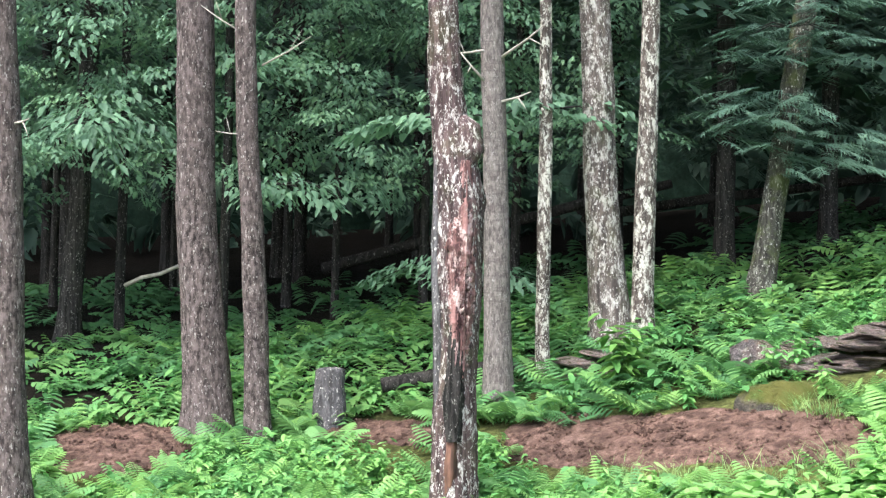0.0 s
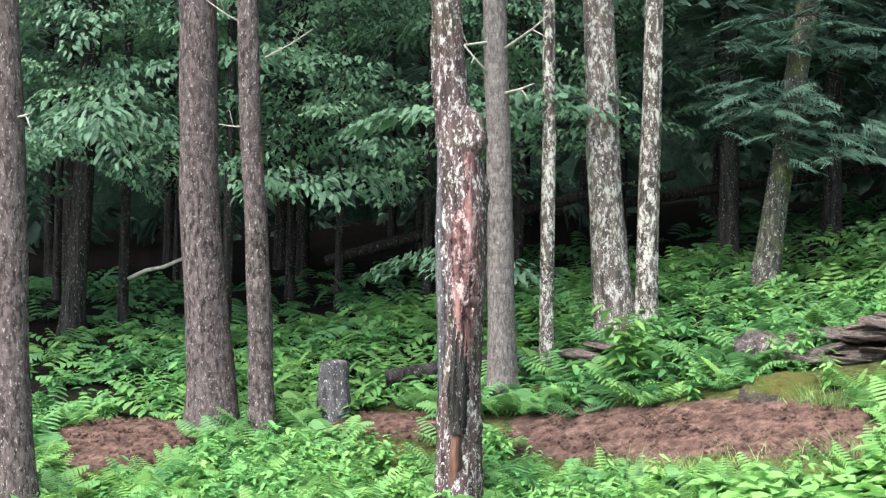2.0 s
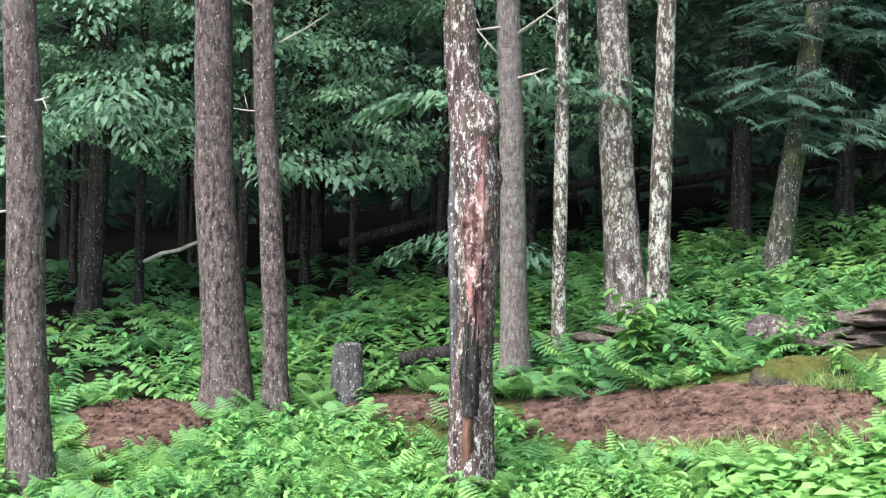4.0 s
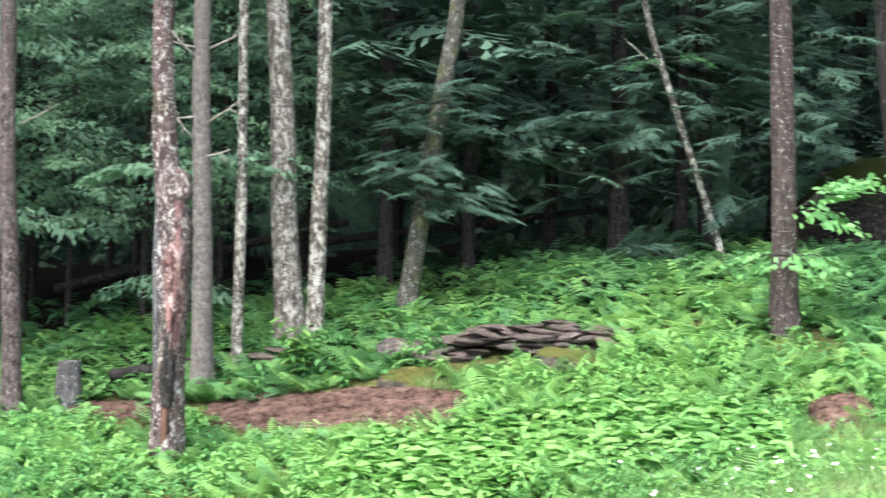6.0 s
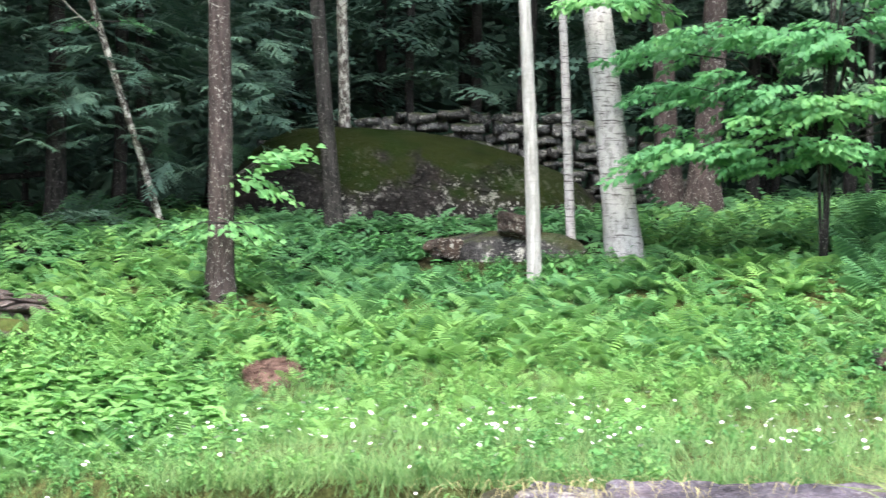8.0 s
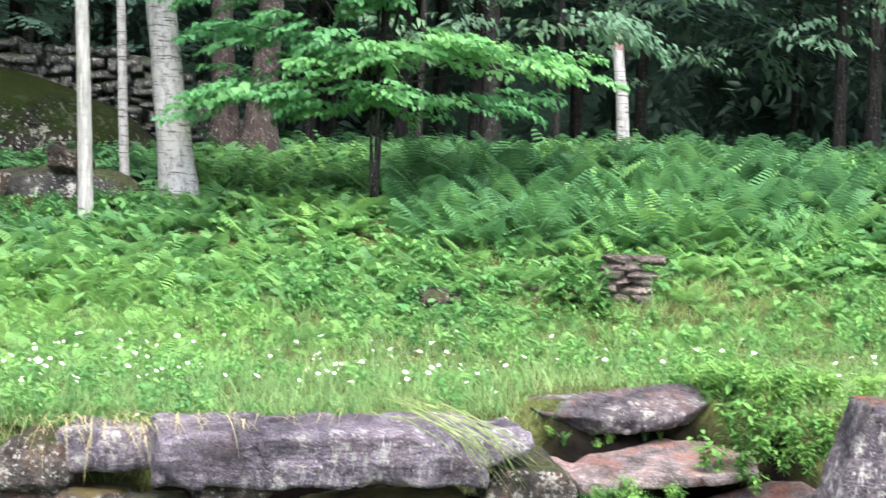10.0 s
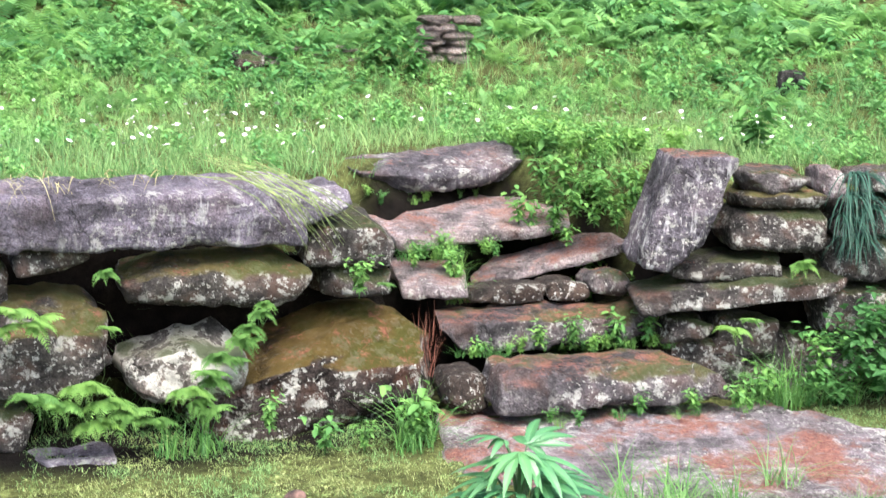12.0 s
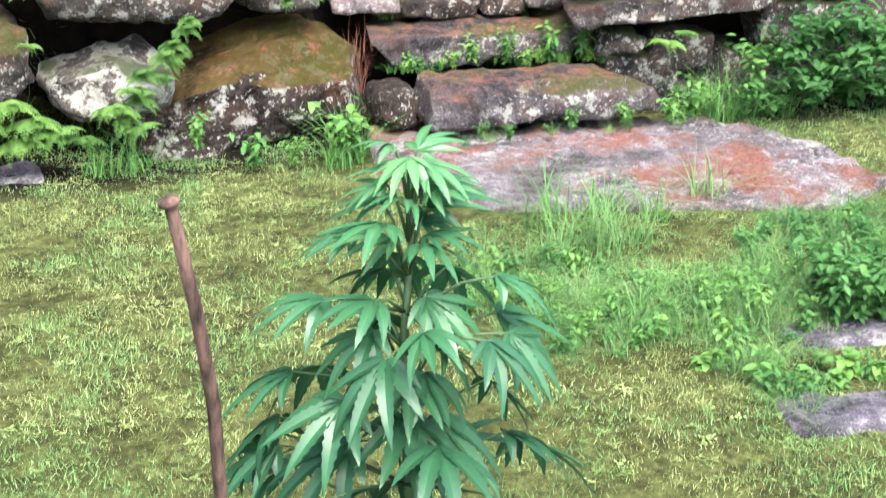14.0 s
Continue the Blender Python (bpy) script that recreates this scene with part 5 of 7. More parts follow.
for i in range(46):
    az, r = fr.uniform(-60, 38), fr.uniform(20, 34)
    x, y = spot(az, r)
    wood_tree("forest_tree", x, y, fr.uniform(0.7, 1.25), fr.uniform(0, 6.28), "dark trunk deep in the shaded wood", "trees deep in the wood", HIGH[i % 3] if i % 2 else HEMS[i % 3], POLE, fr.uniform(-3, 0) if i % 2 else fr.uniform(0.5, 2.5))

# leaf clumps added out of view overhead, to keep sky light off the wood
sky_block = Heap()
for i in range(1300):
    az, r = fr.uniform(-75, 55), fr.uniform(17.5, 42)
    x, y = spot(az, r)
    place_forms(sky_block, CLUMPS, fr, (x, y, fr.uniform(9.5, 15.5)), (fr.uniform(-1, 1), fr.uniform(-1, 1), fr.uniform(-0.4, 0.4)), fr.uniform(2.2, 3.8), fr.uniform(0.1, 0.6), 0.9)
tagged(new("sky_block_leaves", sky_block.mesh("sky_block_leaves", CANOPY)), "added leaf clumps overhead, out of view, that block the sky", "foliage", kind="stuff")

# curved backdrop sheet closing the view, the wood's shade in its dark colour
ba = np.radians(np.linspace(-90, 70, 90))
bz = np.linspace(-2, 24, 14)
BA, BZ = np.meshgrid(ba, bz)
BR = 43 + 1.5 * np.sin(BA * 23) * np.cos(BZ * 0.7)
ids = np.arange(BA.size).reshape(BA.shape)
tagged(new("backdrop", set_mesh("backdrop", np.stack([-np.sin(BA) * BR, np.cos(BA) * BR, BZ + 3], -1).reshape(-1, 3), np.stack([ids[:-1, :-1], ids[:-1, 1:], ids[1:, 1:], ids[1:, :-1]], -1).reshape(-1, 4), FAR, smooth_faces=True)), "dark green backdrop sheet with the wood's shade in its colour", "backdrop", kind="structure")

far_leaves = Heap()
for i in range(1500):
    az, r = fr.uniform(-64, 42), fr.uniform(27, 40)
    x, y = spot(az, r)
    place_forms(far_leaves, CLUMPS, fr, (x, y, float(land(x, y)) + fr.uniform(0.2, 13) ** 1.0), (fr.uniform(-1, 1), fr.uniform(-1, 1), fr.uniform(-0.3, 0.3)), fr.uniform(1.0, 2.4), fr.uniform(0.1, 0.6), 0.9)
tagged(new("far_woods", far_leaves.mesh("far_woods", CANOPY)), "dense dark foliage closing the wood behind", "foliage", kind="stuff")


# ---- near sprays of leaves at the wood's edge ----
def spray_branch(label, x, y, z, dirs, mat, forms, size, tint, seed, wide=0.12, category="branch", name="leafy_branch", count=1):
    rr = random.Random(seed)
    forms = FINE_BOUGHS if forms is BOUGHS else forms
    t = thing(name, x, y, z, label, category, "leafy boughs at the wood's edge")
    h = Heap()
    for d in dirs:
        for _ in range(count):
            place_forms(h, forms, rr, (rr.uniform(-wide, wide), rr.uniform(-wide, wide), rr.uniform(-0.5, 0.5) * wide), (d[0] + rr.uniform(-0.2, 0.2), d[1] + rr.uniform(-0.2, 0.2), d[2]), size * rr.uniform(0.85, 1.15), tint + rr.uniform(-0.1, 0.1), 0.25)
    part("leaves", h.mesh("leaves", mat), t)
    for d in dirs:
        e = Vector(d).normalized() * size * 0.9
        part("twig", tube("twig", DARK_BARK, [(0, 0, 0), tuple(e * 0.5 + Vector((0, 0, 0.01))), tuple(e + Vector((0, 0, -0.2 * size)))], (0.009, 0.006, 0.003), 5), t)
    return t


# ---- young maple in the meadow ----
def maple_sapling(x, y):
    z = float(land(x, y)) - 0.05
    t = thing("maple_sapling", x, y, z, "young maple with flat layers of bright green leaves", "tree")
    for i, (dx, dy, top) in enumerate(((0.0, 0.0, 1.35), (0.045, 0.02, 1.3), (-0.03, 0.03, 1.2))):
        part("stem", tube("stem", DARK_BARK, [(dx * 0.3, dy, 0), (dx, dy, 0.6), (dx * 1.6, dy, top), (dx * 5, dy, top + 0.6)], (0.020, 0.016, 0.013, 0.005), 8), t)
    rr = random.Random(77)
    side, away = Vector((0.93, -0.37, 0)), Vector((0.37, 0.93, 0))
    # each layer: its ends along the side, height, arch, depth, tint, sprays
    layers = [(-0.45, 1.95, 1.36, 0.26, 0.55, 0.92, 84), (-0.85, 0.10, 1.36, 0.10, 0.45, 0.75, 34), (-1.75, 0.15, 1.95, 0.16, 0.60, 0.58, 74), (-1.6, -0.4, 1.55, 0.12, 0.5, 0.5, 44),
              (-1.75, -0.50, 0.98, 0.14, 0.40, 0.70, 50), (-0.32, 0.66, 1.02, 0.12, 0.35, 0.72, 30), (0.2, 1.3, 2.20, 0.10, 0.5, 0.55, 26), (0.95, 1.6, 1.10, 0.0, 0.35, 0.5, 12), (-1.5, 1.3, 2.75, 0.15, 0.7, 0.4, 60)]
    for u0, u1, cz, arch, deep, tint, n in layers:
        h = Heap()
        tips = []
        for _ in range(n):
            s = rr.random()
            u, w = u0 + (u1 - u0) * s, rr.uniform(-deep, deep)
            z = cz + arch * (1 - (2 * s - 1) ** 2) - 0.25 * (w / deep) ** 2 * arch + rr.gauss(0, 0.055)
            out = 1 if u > 0 else -1
            p = side * (u - 0.22 * out) + away * w
            d = side * (out * rr.uniform(0.3, 1.0)) + away * rr.uniform(-0.9, 0.5)
            place_forms(h, MAPLES, rr, (p.x, p.y, z), (d.x, d.y, rr.uniform(-0.15, 0.15)), rr.uniform(0.30, 0.52), tint + rr.uniform(-0.2, 0.12) - 0.12, 0.3)
            tips.append((p.x, p.y, z))
        part("leaf_layer", h.mesh("leaf_layer", MAPLE), t)
        for tip in (tips[:4] if cz > 1.2 else []):
            part("branch", tube("branch", DARK_BARK, [(0, 0, 1.15), (tip[0] * 0.5, tip[1] * 0.5, tip[2] - 0.12), tip], (0.014, 0.009, 0.004), 6), t)
    return t


maple_sapling(6.68, 12.30)

LEFTW, RIGHTW, FRONT = (-1, -0.2, 0.0), (1, -0.1, 0.0), (0.1, -1, 0.05)
spray_branch("bright maple leaves beside the red-brown trunk", 1.66, 13.25, 3.05, (RIGHTW, (0.8, -0.4, 0.45), (1, 0, 0.7)), MAPLE, AIRY, 0.62, 0.8, 1, count=3)
spray_branch("bright maple leaves low on the red-brown trunk", 1.62, 13.2, 2.68, (LEFTW, RIGHTW, (0.4, -0.7, -0.2)), MAPLE, AIRY, 0.46, 0.75, 2, count=3)
spray_branch("leaf cluster on the leaning sapling", 0.80, 15.9, 4.72, (LEFTW, RIGHTW), MAPLE, SPRAYS, 0.4, 0.4, 3, count=2)
spray_branch("bright leaves at the top of the birch", 5.10, 13.3, 4.75, (LEFTW, RIGHTW, FRONT), MAPLE, MAPLES, 0.6, 0.7, 4, count=2)
spray_branch("beech leaves hanging by the pine", -6.55, 13.9, 3.50, (LEFTW, RIGHTW, FRONT, (0.6, -0.6, -0.2)), BEECH, SPRAYS, 0.75, 0.20, 5, count=2)
spray_branch("beech leaves between the trunks", -5.35, 14.4, 3.05, (RIGHTW, FRONT, (0.7, -0.5, -0.1)), BEECH, SPRAYS, 0.65, 0.3, 6, count=2)
spray_branch("maple leaves hanging behind the dead trunk", -3.95, 14.2, 3.50, (LEFTW, RIGHTW, FRONT), BEECH, MAPLES, 0.6, 0.4, 7, count=2)
spray_branch("low beech leaves behind the dead trunk", -4.0, 14.6, 2.45, (LEFTW, RIGHTW, FRONT), BEECH, SPRAYS, 0.6, 0.3, 8, count=3)
spray_branch("leaves behind the grey pine", -3.2, 14.3, 3.55, (RIGHTW, FRONT, LEFTW), BEECH, MAPLES, 0.5, 0.3, 9, count=2)
spray_branch("hemlock bough over the leaning trunk", -1.70, 14.9, 3.50, (LEFTW, RIGHTW, FRONT, (0.8, -0.5, -0.1), (-0.7, -0.6, -0.1)), HEMLOCK, BOUGHS, 0.30, 0.38, 10, wide=0.42, count=12)
spray_branch("upper hemlock bough over the leaning trunk", -1.55, 14.9, 4.15, (LEFTW, RIGHTW, FRONT, (0.8, -0.5, 0.1), (-0.7, -0.6, 0.1)), HEMLOCK, BOUGHS, 0.32, 0.30, 11, wide=0.5, count=12)
spray_branch("low hemlock bough beside the trunk", -1.3, 14.85, 3.25, (RIGHTW, FRONT, (0.9, -0.4, -0.15)), HEMLOCK, BOUGHS, 0.28, 0.38, 12, wide=0.35, count=12)
spray_branch("small hemlock sapling at the fern slope", 0.55, 16.2, 2.75, (LEFTW, RIGHTW, FRONT, (0.3, -0.5, 0.6)), HEMLOCK, BOUGHS, 0.35, 0.4, 13, wide=0.25, count=8)
spray_branch("leaves hanging in from the shaded side", 8.75, 12.3, 4.15, (RIGHTW, FRONT, (0.8, -0.5, -0.1)), BEECH, SPRAYS, 0.9, 0.35, 14, count=3)


# ---- foliage in depth along the wood's edge ----
er = random.Random(64)
for name, lab, mat, forms, az0, az1, r0, r1, z0, z1, n, s0, s1, tint in (
    ("beech_foliage", "layered beech leaves filling the wood's edge", BEECH, LAYERS, 9.5, 36, 15.3, 19.0, 2.95, 6.2, 760, 0.55, 1.0, 0.42),
    ("hemlock_foliage", "hanging hemlock boughs along the wood's edge", HEMLOCK, FINE_BOUGHS, -9, 9, 15.6, 19.0, 3.3, 6.6, 900, 0.3, 0.6, 0.36),
    ("deep_hemlock_foliage", "hemlock boughs behind the stone wall", HEMLOCK, BOUGHS, -27, -8, 18.8, 23.0, 4.1, 8.0, 330, 0.6, 1.1, 0.3),
    ("shaded_foliage", "shaded leaves above the fern slope", BEECH, SPRAYS, -60, -26, 17.0, 22.0, 4.0, 8.0, 260, 0.7, 1.3, 0.55)):
    h = Heap()
    for _ in range(n):
        x, y = spot(er.uniform(az0, az1), er.uniform(r0, r1))
        low = z0 + 0.6 * (er.random() ** 2)
        d = (er.uniform(-1, 1), er.uniform(-1, 0.3), er.uniform(-0.1, 0.15))
        place_forms(h, forms, er, (x, y, er.uniform(low, z1)), d, er.uniform(s0, s1), tint + er.uniform(-0.26, 0.24), 0.25)
    tagged(new(name, h.mesh(name, mat)), lab, "foliage", kind="stuff")


# ---- garden plant with palmate leaves, and its stake ----
def leaflet(length, width, droop, n=12, teeth=0.22):
    """A narrow toothed leaflet along +x."""
    h = Heap()
    s = np.linspace(0, 1, n + 1)
    w = width * 0.5 * np.sin(np.pi * np.clip(s, 0, 1) ** 0.8) ** 0.9
    w = w * (1 + teeth * (np.arange(n + 1) % 2))
    w[0], w[-1] = width * 0.06, 0.0003
    x, z = length * s * (1 - 0.15 * droop * s), -droop * length * s**2 * 0.7
    mid = np.stack([x, 0 * x, z], 1)
    for side in (-1, 1):
        edge = np.stack([x - 0.02 * length * (np.arange(n + 1) % 2), side * w, z + w * 0.35], 1)
        v = np.concatenate([mid, edge])
        f = np.array([(i, i + 1, n + 2 + i, n + 1 + i) for i in range(n)])
        h.add(v, f if side > 0 else f[:, ::-1], np.r_[np.full(n + 1, 0.16), np.full(n + 1, -0.05)])
    return h.arrays()


def palmate(seed, length):
    rr = random.Random(seed)
    h = Heap()
    for k, ang in enumerate((-1.35, -0.85, -0.42, 0.0, 0.42, 0.85, 1.35)):
        scale = (0.45, 0.74, 0.93, 1.0, 0.93, 0.74, 0.45)[k]
        v, f, t = leaflet(length * scale, length * 0.15 * (0.6 + 0.4 * scale), rr.uniform(0.2, 0.8), 20, 0.30)
        h.add(v @ turn(0, rr.uniform(-0.05, 0.15), ang + rr.uniform(-0.06, 0.06)).T, f, t)
    return h.arrays()


def garden_plant(x, y, tall):
    z = 0.29
    t = thing("garden_plant", x, y, z, "tall garden plant with drooping palmate toothed leaves", "plant")
    part("stem", tube("stem", STEM, [(0, 0, 0), (0.01, 0, 0.4), (-0.01, 0.0, 0.8), (0.012, 0, tall)], (0.012, 0.011, 0.009, 0.004), 8), t)
    rr = random.Random(8)
    LEAVES = [palmate(i, 1.0) for i in range(4)]
    levels = [(0.16, 0.30, 0.17), (0.30, 0.32, 0.18), (0.43, 0.32, 0.18), (0.55, 0.29, 0.175), (0.66, 0.26, 0.165), (0.76, 0.23, 0.155), (0.86, 0.20, 0.15), (0.95, 0.16, 0.14), (1.03, 0.10, 0.13), (1.11, 0.055, 0.115), (1.18, 0.03, 0.095)]
    for i, (hz, reach, size) in enumerate(levels):
        hz *= tall / 1.22
        number = 8 if 0 < i < 9 else 5
        for k in range(number):
            az = i * 1.15 + k * 2 * math.pi / number + rr.uniform(-0.3, 0.3)
            rch = reach * rr.uniform(0.2, 1.1)
            up = rr.uniform(0.02, 0.09) + (0.05 if i > 7 else 0)
            tip = np.array([math.cos(az) * rch, math.sin(az) * rch, hz + up])
            pet = part("petiole", tube("petiole", STEM, [(0, 0, hz), tuple(tip * (0.6, 0.6, 1) + (0, 0, -0.2 * up)), tuple(tip)], (0.004, 0.0032, 0.0022), 6), t)
            v, f, tt = LEAVES[rr.randrange(4)]
            tilt = rr.uniform(-0.2, 0.6) if i < 8 else rr.uniform(-0.6, 0.1)
            m = turn(rr.uniform(-0.25, 0.25), 0, 0)
            m = turn(0, 0, az + rr.uniform(-0.3, 0.3)) @ turn(0, tilt, 0) @ m
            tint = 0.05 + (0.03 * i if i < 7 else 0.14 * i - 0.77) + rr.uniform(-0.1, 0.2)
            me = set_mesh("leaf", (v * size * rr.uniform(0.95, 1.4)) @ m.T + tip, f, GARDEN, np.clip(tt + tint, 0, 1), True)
            part("leaf", me, t)
    return t


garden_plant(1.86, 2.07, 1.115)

stake = thing("stake", 1.285, 1.985, 0.28, "bent rusty-brown garden stake with a flat cap", "stake")
part("shaft", tube("shaft", RUST, [(0.17, 0.10, 0), (0.15, 0.07, 0.45), (0.10, 0.01, 0.85), (0.05, -0.03, 1.05), (0.0, -0.05, 1.25)], (0.0130, 0.0124, 0.0125, 0.0118, 0.0105), 10), stake)
part("cap", tube("cap", RUST, [(0.0, -0.05, 1.243), (-0.001, -0.05, 1.246), (-0.002, -0.05, 1.252), (-0.003, -0.05, 1.256)], (0.011, 0.0180, 0.0172, 0.012), 14), stake)

# ---- ground plants, as far as they can be told apart only in the mass ----
g = np.random.default_rng(3)


def polar_spots(n, az0, az1, r0, r1):
    az = np.radians(g.uniform(az0, az1, n))
    r = np.sqrt(g.uniform(r0**2, r1**2, n))
    return -np.sin(az) * r, np.cos(az) * r


def clump_noise(x, y, s=1.0, shift=0.0):
    return 0.5 + 0.5 * rough_noise(x * 0.9 + shift, y * 0.9 - shift, s)


def strew(name, label, forms, x, y, size_lo, size_hi, mat, tint_mid, tint_var, seed, tilt=0.15, category="plants", lift=-0.02, rocks=True):
    z = land(x, y) + lift
    size = g.uniform(size_lo, size_hi, len(x))
    # Beyond 12.3 m the tint drops: the trees' shade put into the leaf colour.
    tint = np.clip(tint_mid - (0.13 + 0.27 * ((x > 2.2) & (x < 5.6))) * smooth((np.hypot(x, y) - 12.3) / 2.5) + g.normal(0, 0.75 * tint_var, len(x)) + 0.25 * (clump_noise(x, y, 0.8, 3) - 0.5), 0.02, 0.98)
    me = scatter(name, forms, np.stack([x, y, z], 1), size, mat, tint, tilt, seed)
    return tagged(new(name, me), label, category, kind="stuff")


pr = random.Random(4)
FERNS = [fern_plant(pr, 6, 10, 0.82) for _ in range(5)]
EDGE_FERNS = [fern_plant(pr, 6, 13, 0.72) for _ in range(4)]
FERNS_FAR = [fern_plant(pr, 5, 5, 0.95) for _ in range(3)]
FEATHER = [fern_plant(pr, 6, 10, 0.6) for _ in range(4)]
HERBS = [weed_plant(pr, 4, 7, 0.24) for _ in range(4)]
WEEDS = [weed_plant(pr, 6, 9, 0.21) for _ in range(4)]
BROAD = [weed_plant(pr, 6, 5, 0.46, 0.8) for _ in range(3)]
TUFTS = [tuft(pr, 12, 0.023, (0.2, 1.5), 0.5, 0.3, 2) for _ in range(5)]
SHORT = [tuft(pr, 10, 0.13, (0.2, 1.3), 1.5, 0.3, 1) for _ in range(5)]

x, y = polar_spots(6600, -60, 34, 11.6, 17.0)
az, r = np.degrees(np.arctan2(-x, y)), np.hypot(x, y)
boulder = ((x - 4.35) / 2.0) ** 2 + ((y - 17.15) / 1.2) ** 2 < 1
heap = ((x + 0.66) / 1.0) ** 2 + ((y - 13.32) / 0.42) ** 2 < 1
moss = ((x + 1.5) / 0.4) ** 2 + ((y - 12.8) / 0.55) ** 2 < 1
ledgezone = (((x - 4.25) / 0.95) ** 2 + ((y - 13.95) / 0.62) ** 2 < 1) | (((x - 4.15) / 0.6) ** 2 + ((y - 13.4) / 0.35) ** 2 < 1)
bare = on_soil(x, y, 1.05) | on_soil(x * 1.03, y * 1.03, 0.9) | boulder | heap | moss | ledgezone
keep = ~bare & (r > 11.6 + 0.7 * smooth((-26 - az) / 10)) & ~(np.hypot(x - 7.0, y - 9.2) < 0.55) & (g.random(len(x)) < np.where(r > 16.8, 0.55, 0.75) * (0.35 + 0.65 * (clump_noise(x, y, 0.7) > 0.22)))
near = keep & (r < 14.3)
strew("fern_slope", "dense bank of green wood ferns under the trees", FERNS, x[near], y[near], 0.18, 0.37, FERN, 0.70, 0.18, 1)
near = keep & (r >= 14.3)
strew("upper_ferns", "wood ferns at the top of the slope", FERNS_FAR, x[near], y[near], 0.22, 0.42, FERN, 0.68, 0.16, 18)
UNDER = [weed_plant(pr, 3, 4, 0.42) for _ in range(4)]
x, y = polar_spots(2600, -60, 34, 11.2, 16.0)
keep = ~on_soil(x, y, 1.2) & ~before_soil(x, y) & ~(((x + 0.6) / 1.05) ** 2 + ((y - 12.85) / 0.75) ** 2 < 1) & ~(((x - 4.3) / 1.0) ** 2 + ((y - 14.0) / 0.6) ** 2 < 1) & ~(np.hypot(x - 7.0, y - 9.2) < 0.5)
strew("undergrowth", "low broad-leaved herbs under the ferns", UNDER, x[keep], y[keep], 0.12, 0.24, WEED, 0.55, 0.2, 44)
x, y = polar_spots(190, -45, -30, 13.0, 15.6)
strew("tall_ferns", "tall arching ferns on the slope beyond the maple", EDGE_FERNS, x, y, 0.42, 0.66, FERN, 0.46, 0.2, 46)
# Low tint: the dark of the wood is put into these ferns' colour.
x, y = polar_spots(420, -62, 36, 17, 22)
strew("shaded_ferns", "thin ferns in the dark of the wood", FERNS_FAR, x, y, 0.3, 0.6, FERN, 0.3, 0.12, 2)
x, y = polar_spots(2300, -5, 34, 9.3, 13.2)
az = np.degrees(np.arctan2(-x, y))
feet = ((np.abs(x + 5.62) < 0.42) & (np.abs(y - 10.75) < 0.62)) | ((np.abs(x + 3.12) < 0.34) & (np.abs(y - 11.2) < 0.62))
open_view = on_soil(x * 1.07, y * 1.07, 0.9) | on_soil(x * 1.11, y * 1.11, 0.8) | (np.abs(az - 15.4) < 1.1)
keep = ~feet & ~on_soil(x, y, 1.0) & ~on_soil(x * 1.035, y * 1.035, 0.9) & ~(open_view & (g.random(len(x)) < 0.38)) & (g.random(len(x)) < 0.4 + 0.6 * clump_noise(x, y, 0.9))
x, y = x[keep], y[keep]
half = g.random(len(x)) < 0.38
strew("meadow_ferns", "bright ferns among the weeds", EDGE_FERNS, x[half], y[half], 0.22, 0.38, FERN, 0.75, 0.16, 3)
strew("leafy_weeds", "bright leafy weeds below the soil bank", WEEDS, x[~half], y[~half], 0.16, 0.34, WEED, 0.72, 0.18, 4)
x, y = polar_spots(1300, -60, 20, 11.0, 15.0)
keep = ~on_soil(x, y, 1.0) & ~before_soil(x, y) & ~(((x + 0.6) / 1.05) ** 2 + ((y - 12.85) / 0.75) ** 2 < 1) & (clump_noise(x, y, 0.9, 1.7) > 0.66) & ~(((x - 4.2) / 0.9) ** 2 + ((y - 13.6) / 0.7) ** 2 < 1) & (np.hypot(x, y) > 11.0 + 0.9 * smooth((-26 - np.degrees(np.arctan2(-x, y))) / 10)) & ~(np.hypot(x - 6.9, y - 9.1) < 0.6)
strew("fern_weeds", "leafy herbs growing among the ferns", WEEDS, x[keep], y[keep], 0.16, 0.34, WEED, 0.62, 0.18, 5)
x, y = polar_spots(800, -6.5, 9, 9.9, 11.7)
keep = ~on_soil(x, y, 1.3) & ~(before_soil(x, y) & (g.random(len(x)) < 0.8)) & (np.hypot(x, y) < 11.6 - 0.6 * smooth((np.degrees(np.arctan2(-x, y)) + 4) / -3))
strew("broad_leaf_patch", "patch of broad-leaved bright green plants", BROAD, x[keep], y[keep], 0.16, 0.31, WEED, 0.92, 0.12, 6)
x, y = g.uniform(3.3, 5.0, 170), g.uniform(12.9, 13.75, 170)
strew("ledge_herbs", "low leafy herbs before the ledge rock", HERBS, x, y, 0.10, 0.20, WEED, 0.7, 0.18, 41)
# the meadow on the terrace
x, y = polar_spots(12500, -60, 12, 5.8, 12.9)
d = y - wall_y(x)
stair = (x > 4.62) & (x < 5.9) & (d < 0.32) | ((np.abs(x - 5.3) < 0.52) & (np.abs(y - 6.84 + 0.12 * (x - 5.3)) < 0.27))
keep = (d > np.where(x < 4.1, np.where(x < 2.6, 0.34, 0.16), 0.25)) & ~stair & ~on_soil(x, y, 1.0)
x, y = x[keep], y[keep]
strew("meadow_grass", "tall soft meadow grass on the terrace", TUFTS, x, y, 0.09, 0.24, GRASS, 0.60, 0.26, 7, 0.3, "grass")
x, y = polar_spots(3600, -62, 6, 6.2, 12.8)
d = y - wall_y(x)
stair = (x > 4.2) & (x < 5.9) & (d < 0.95)
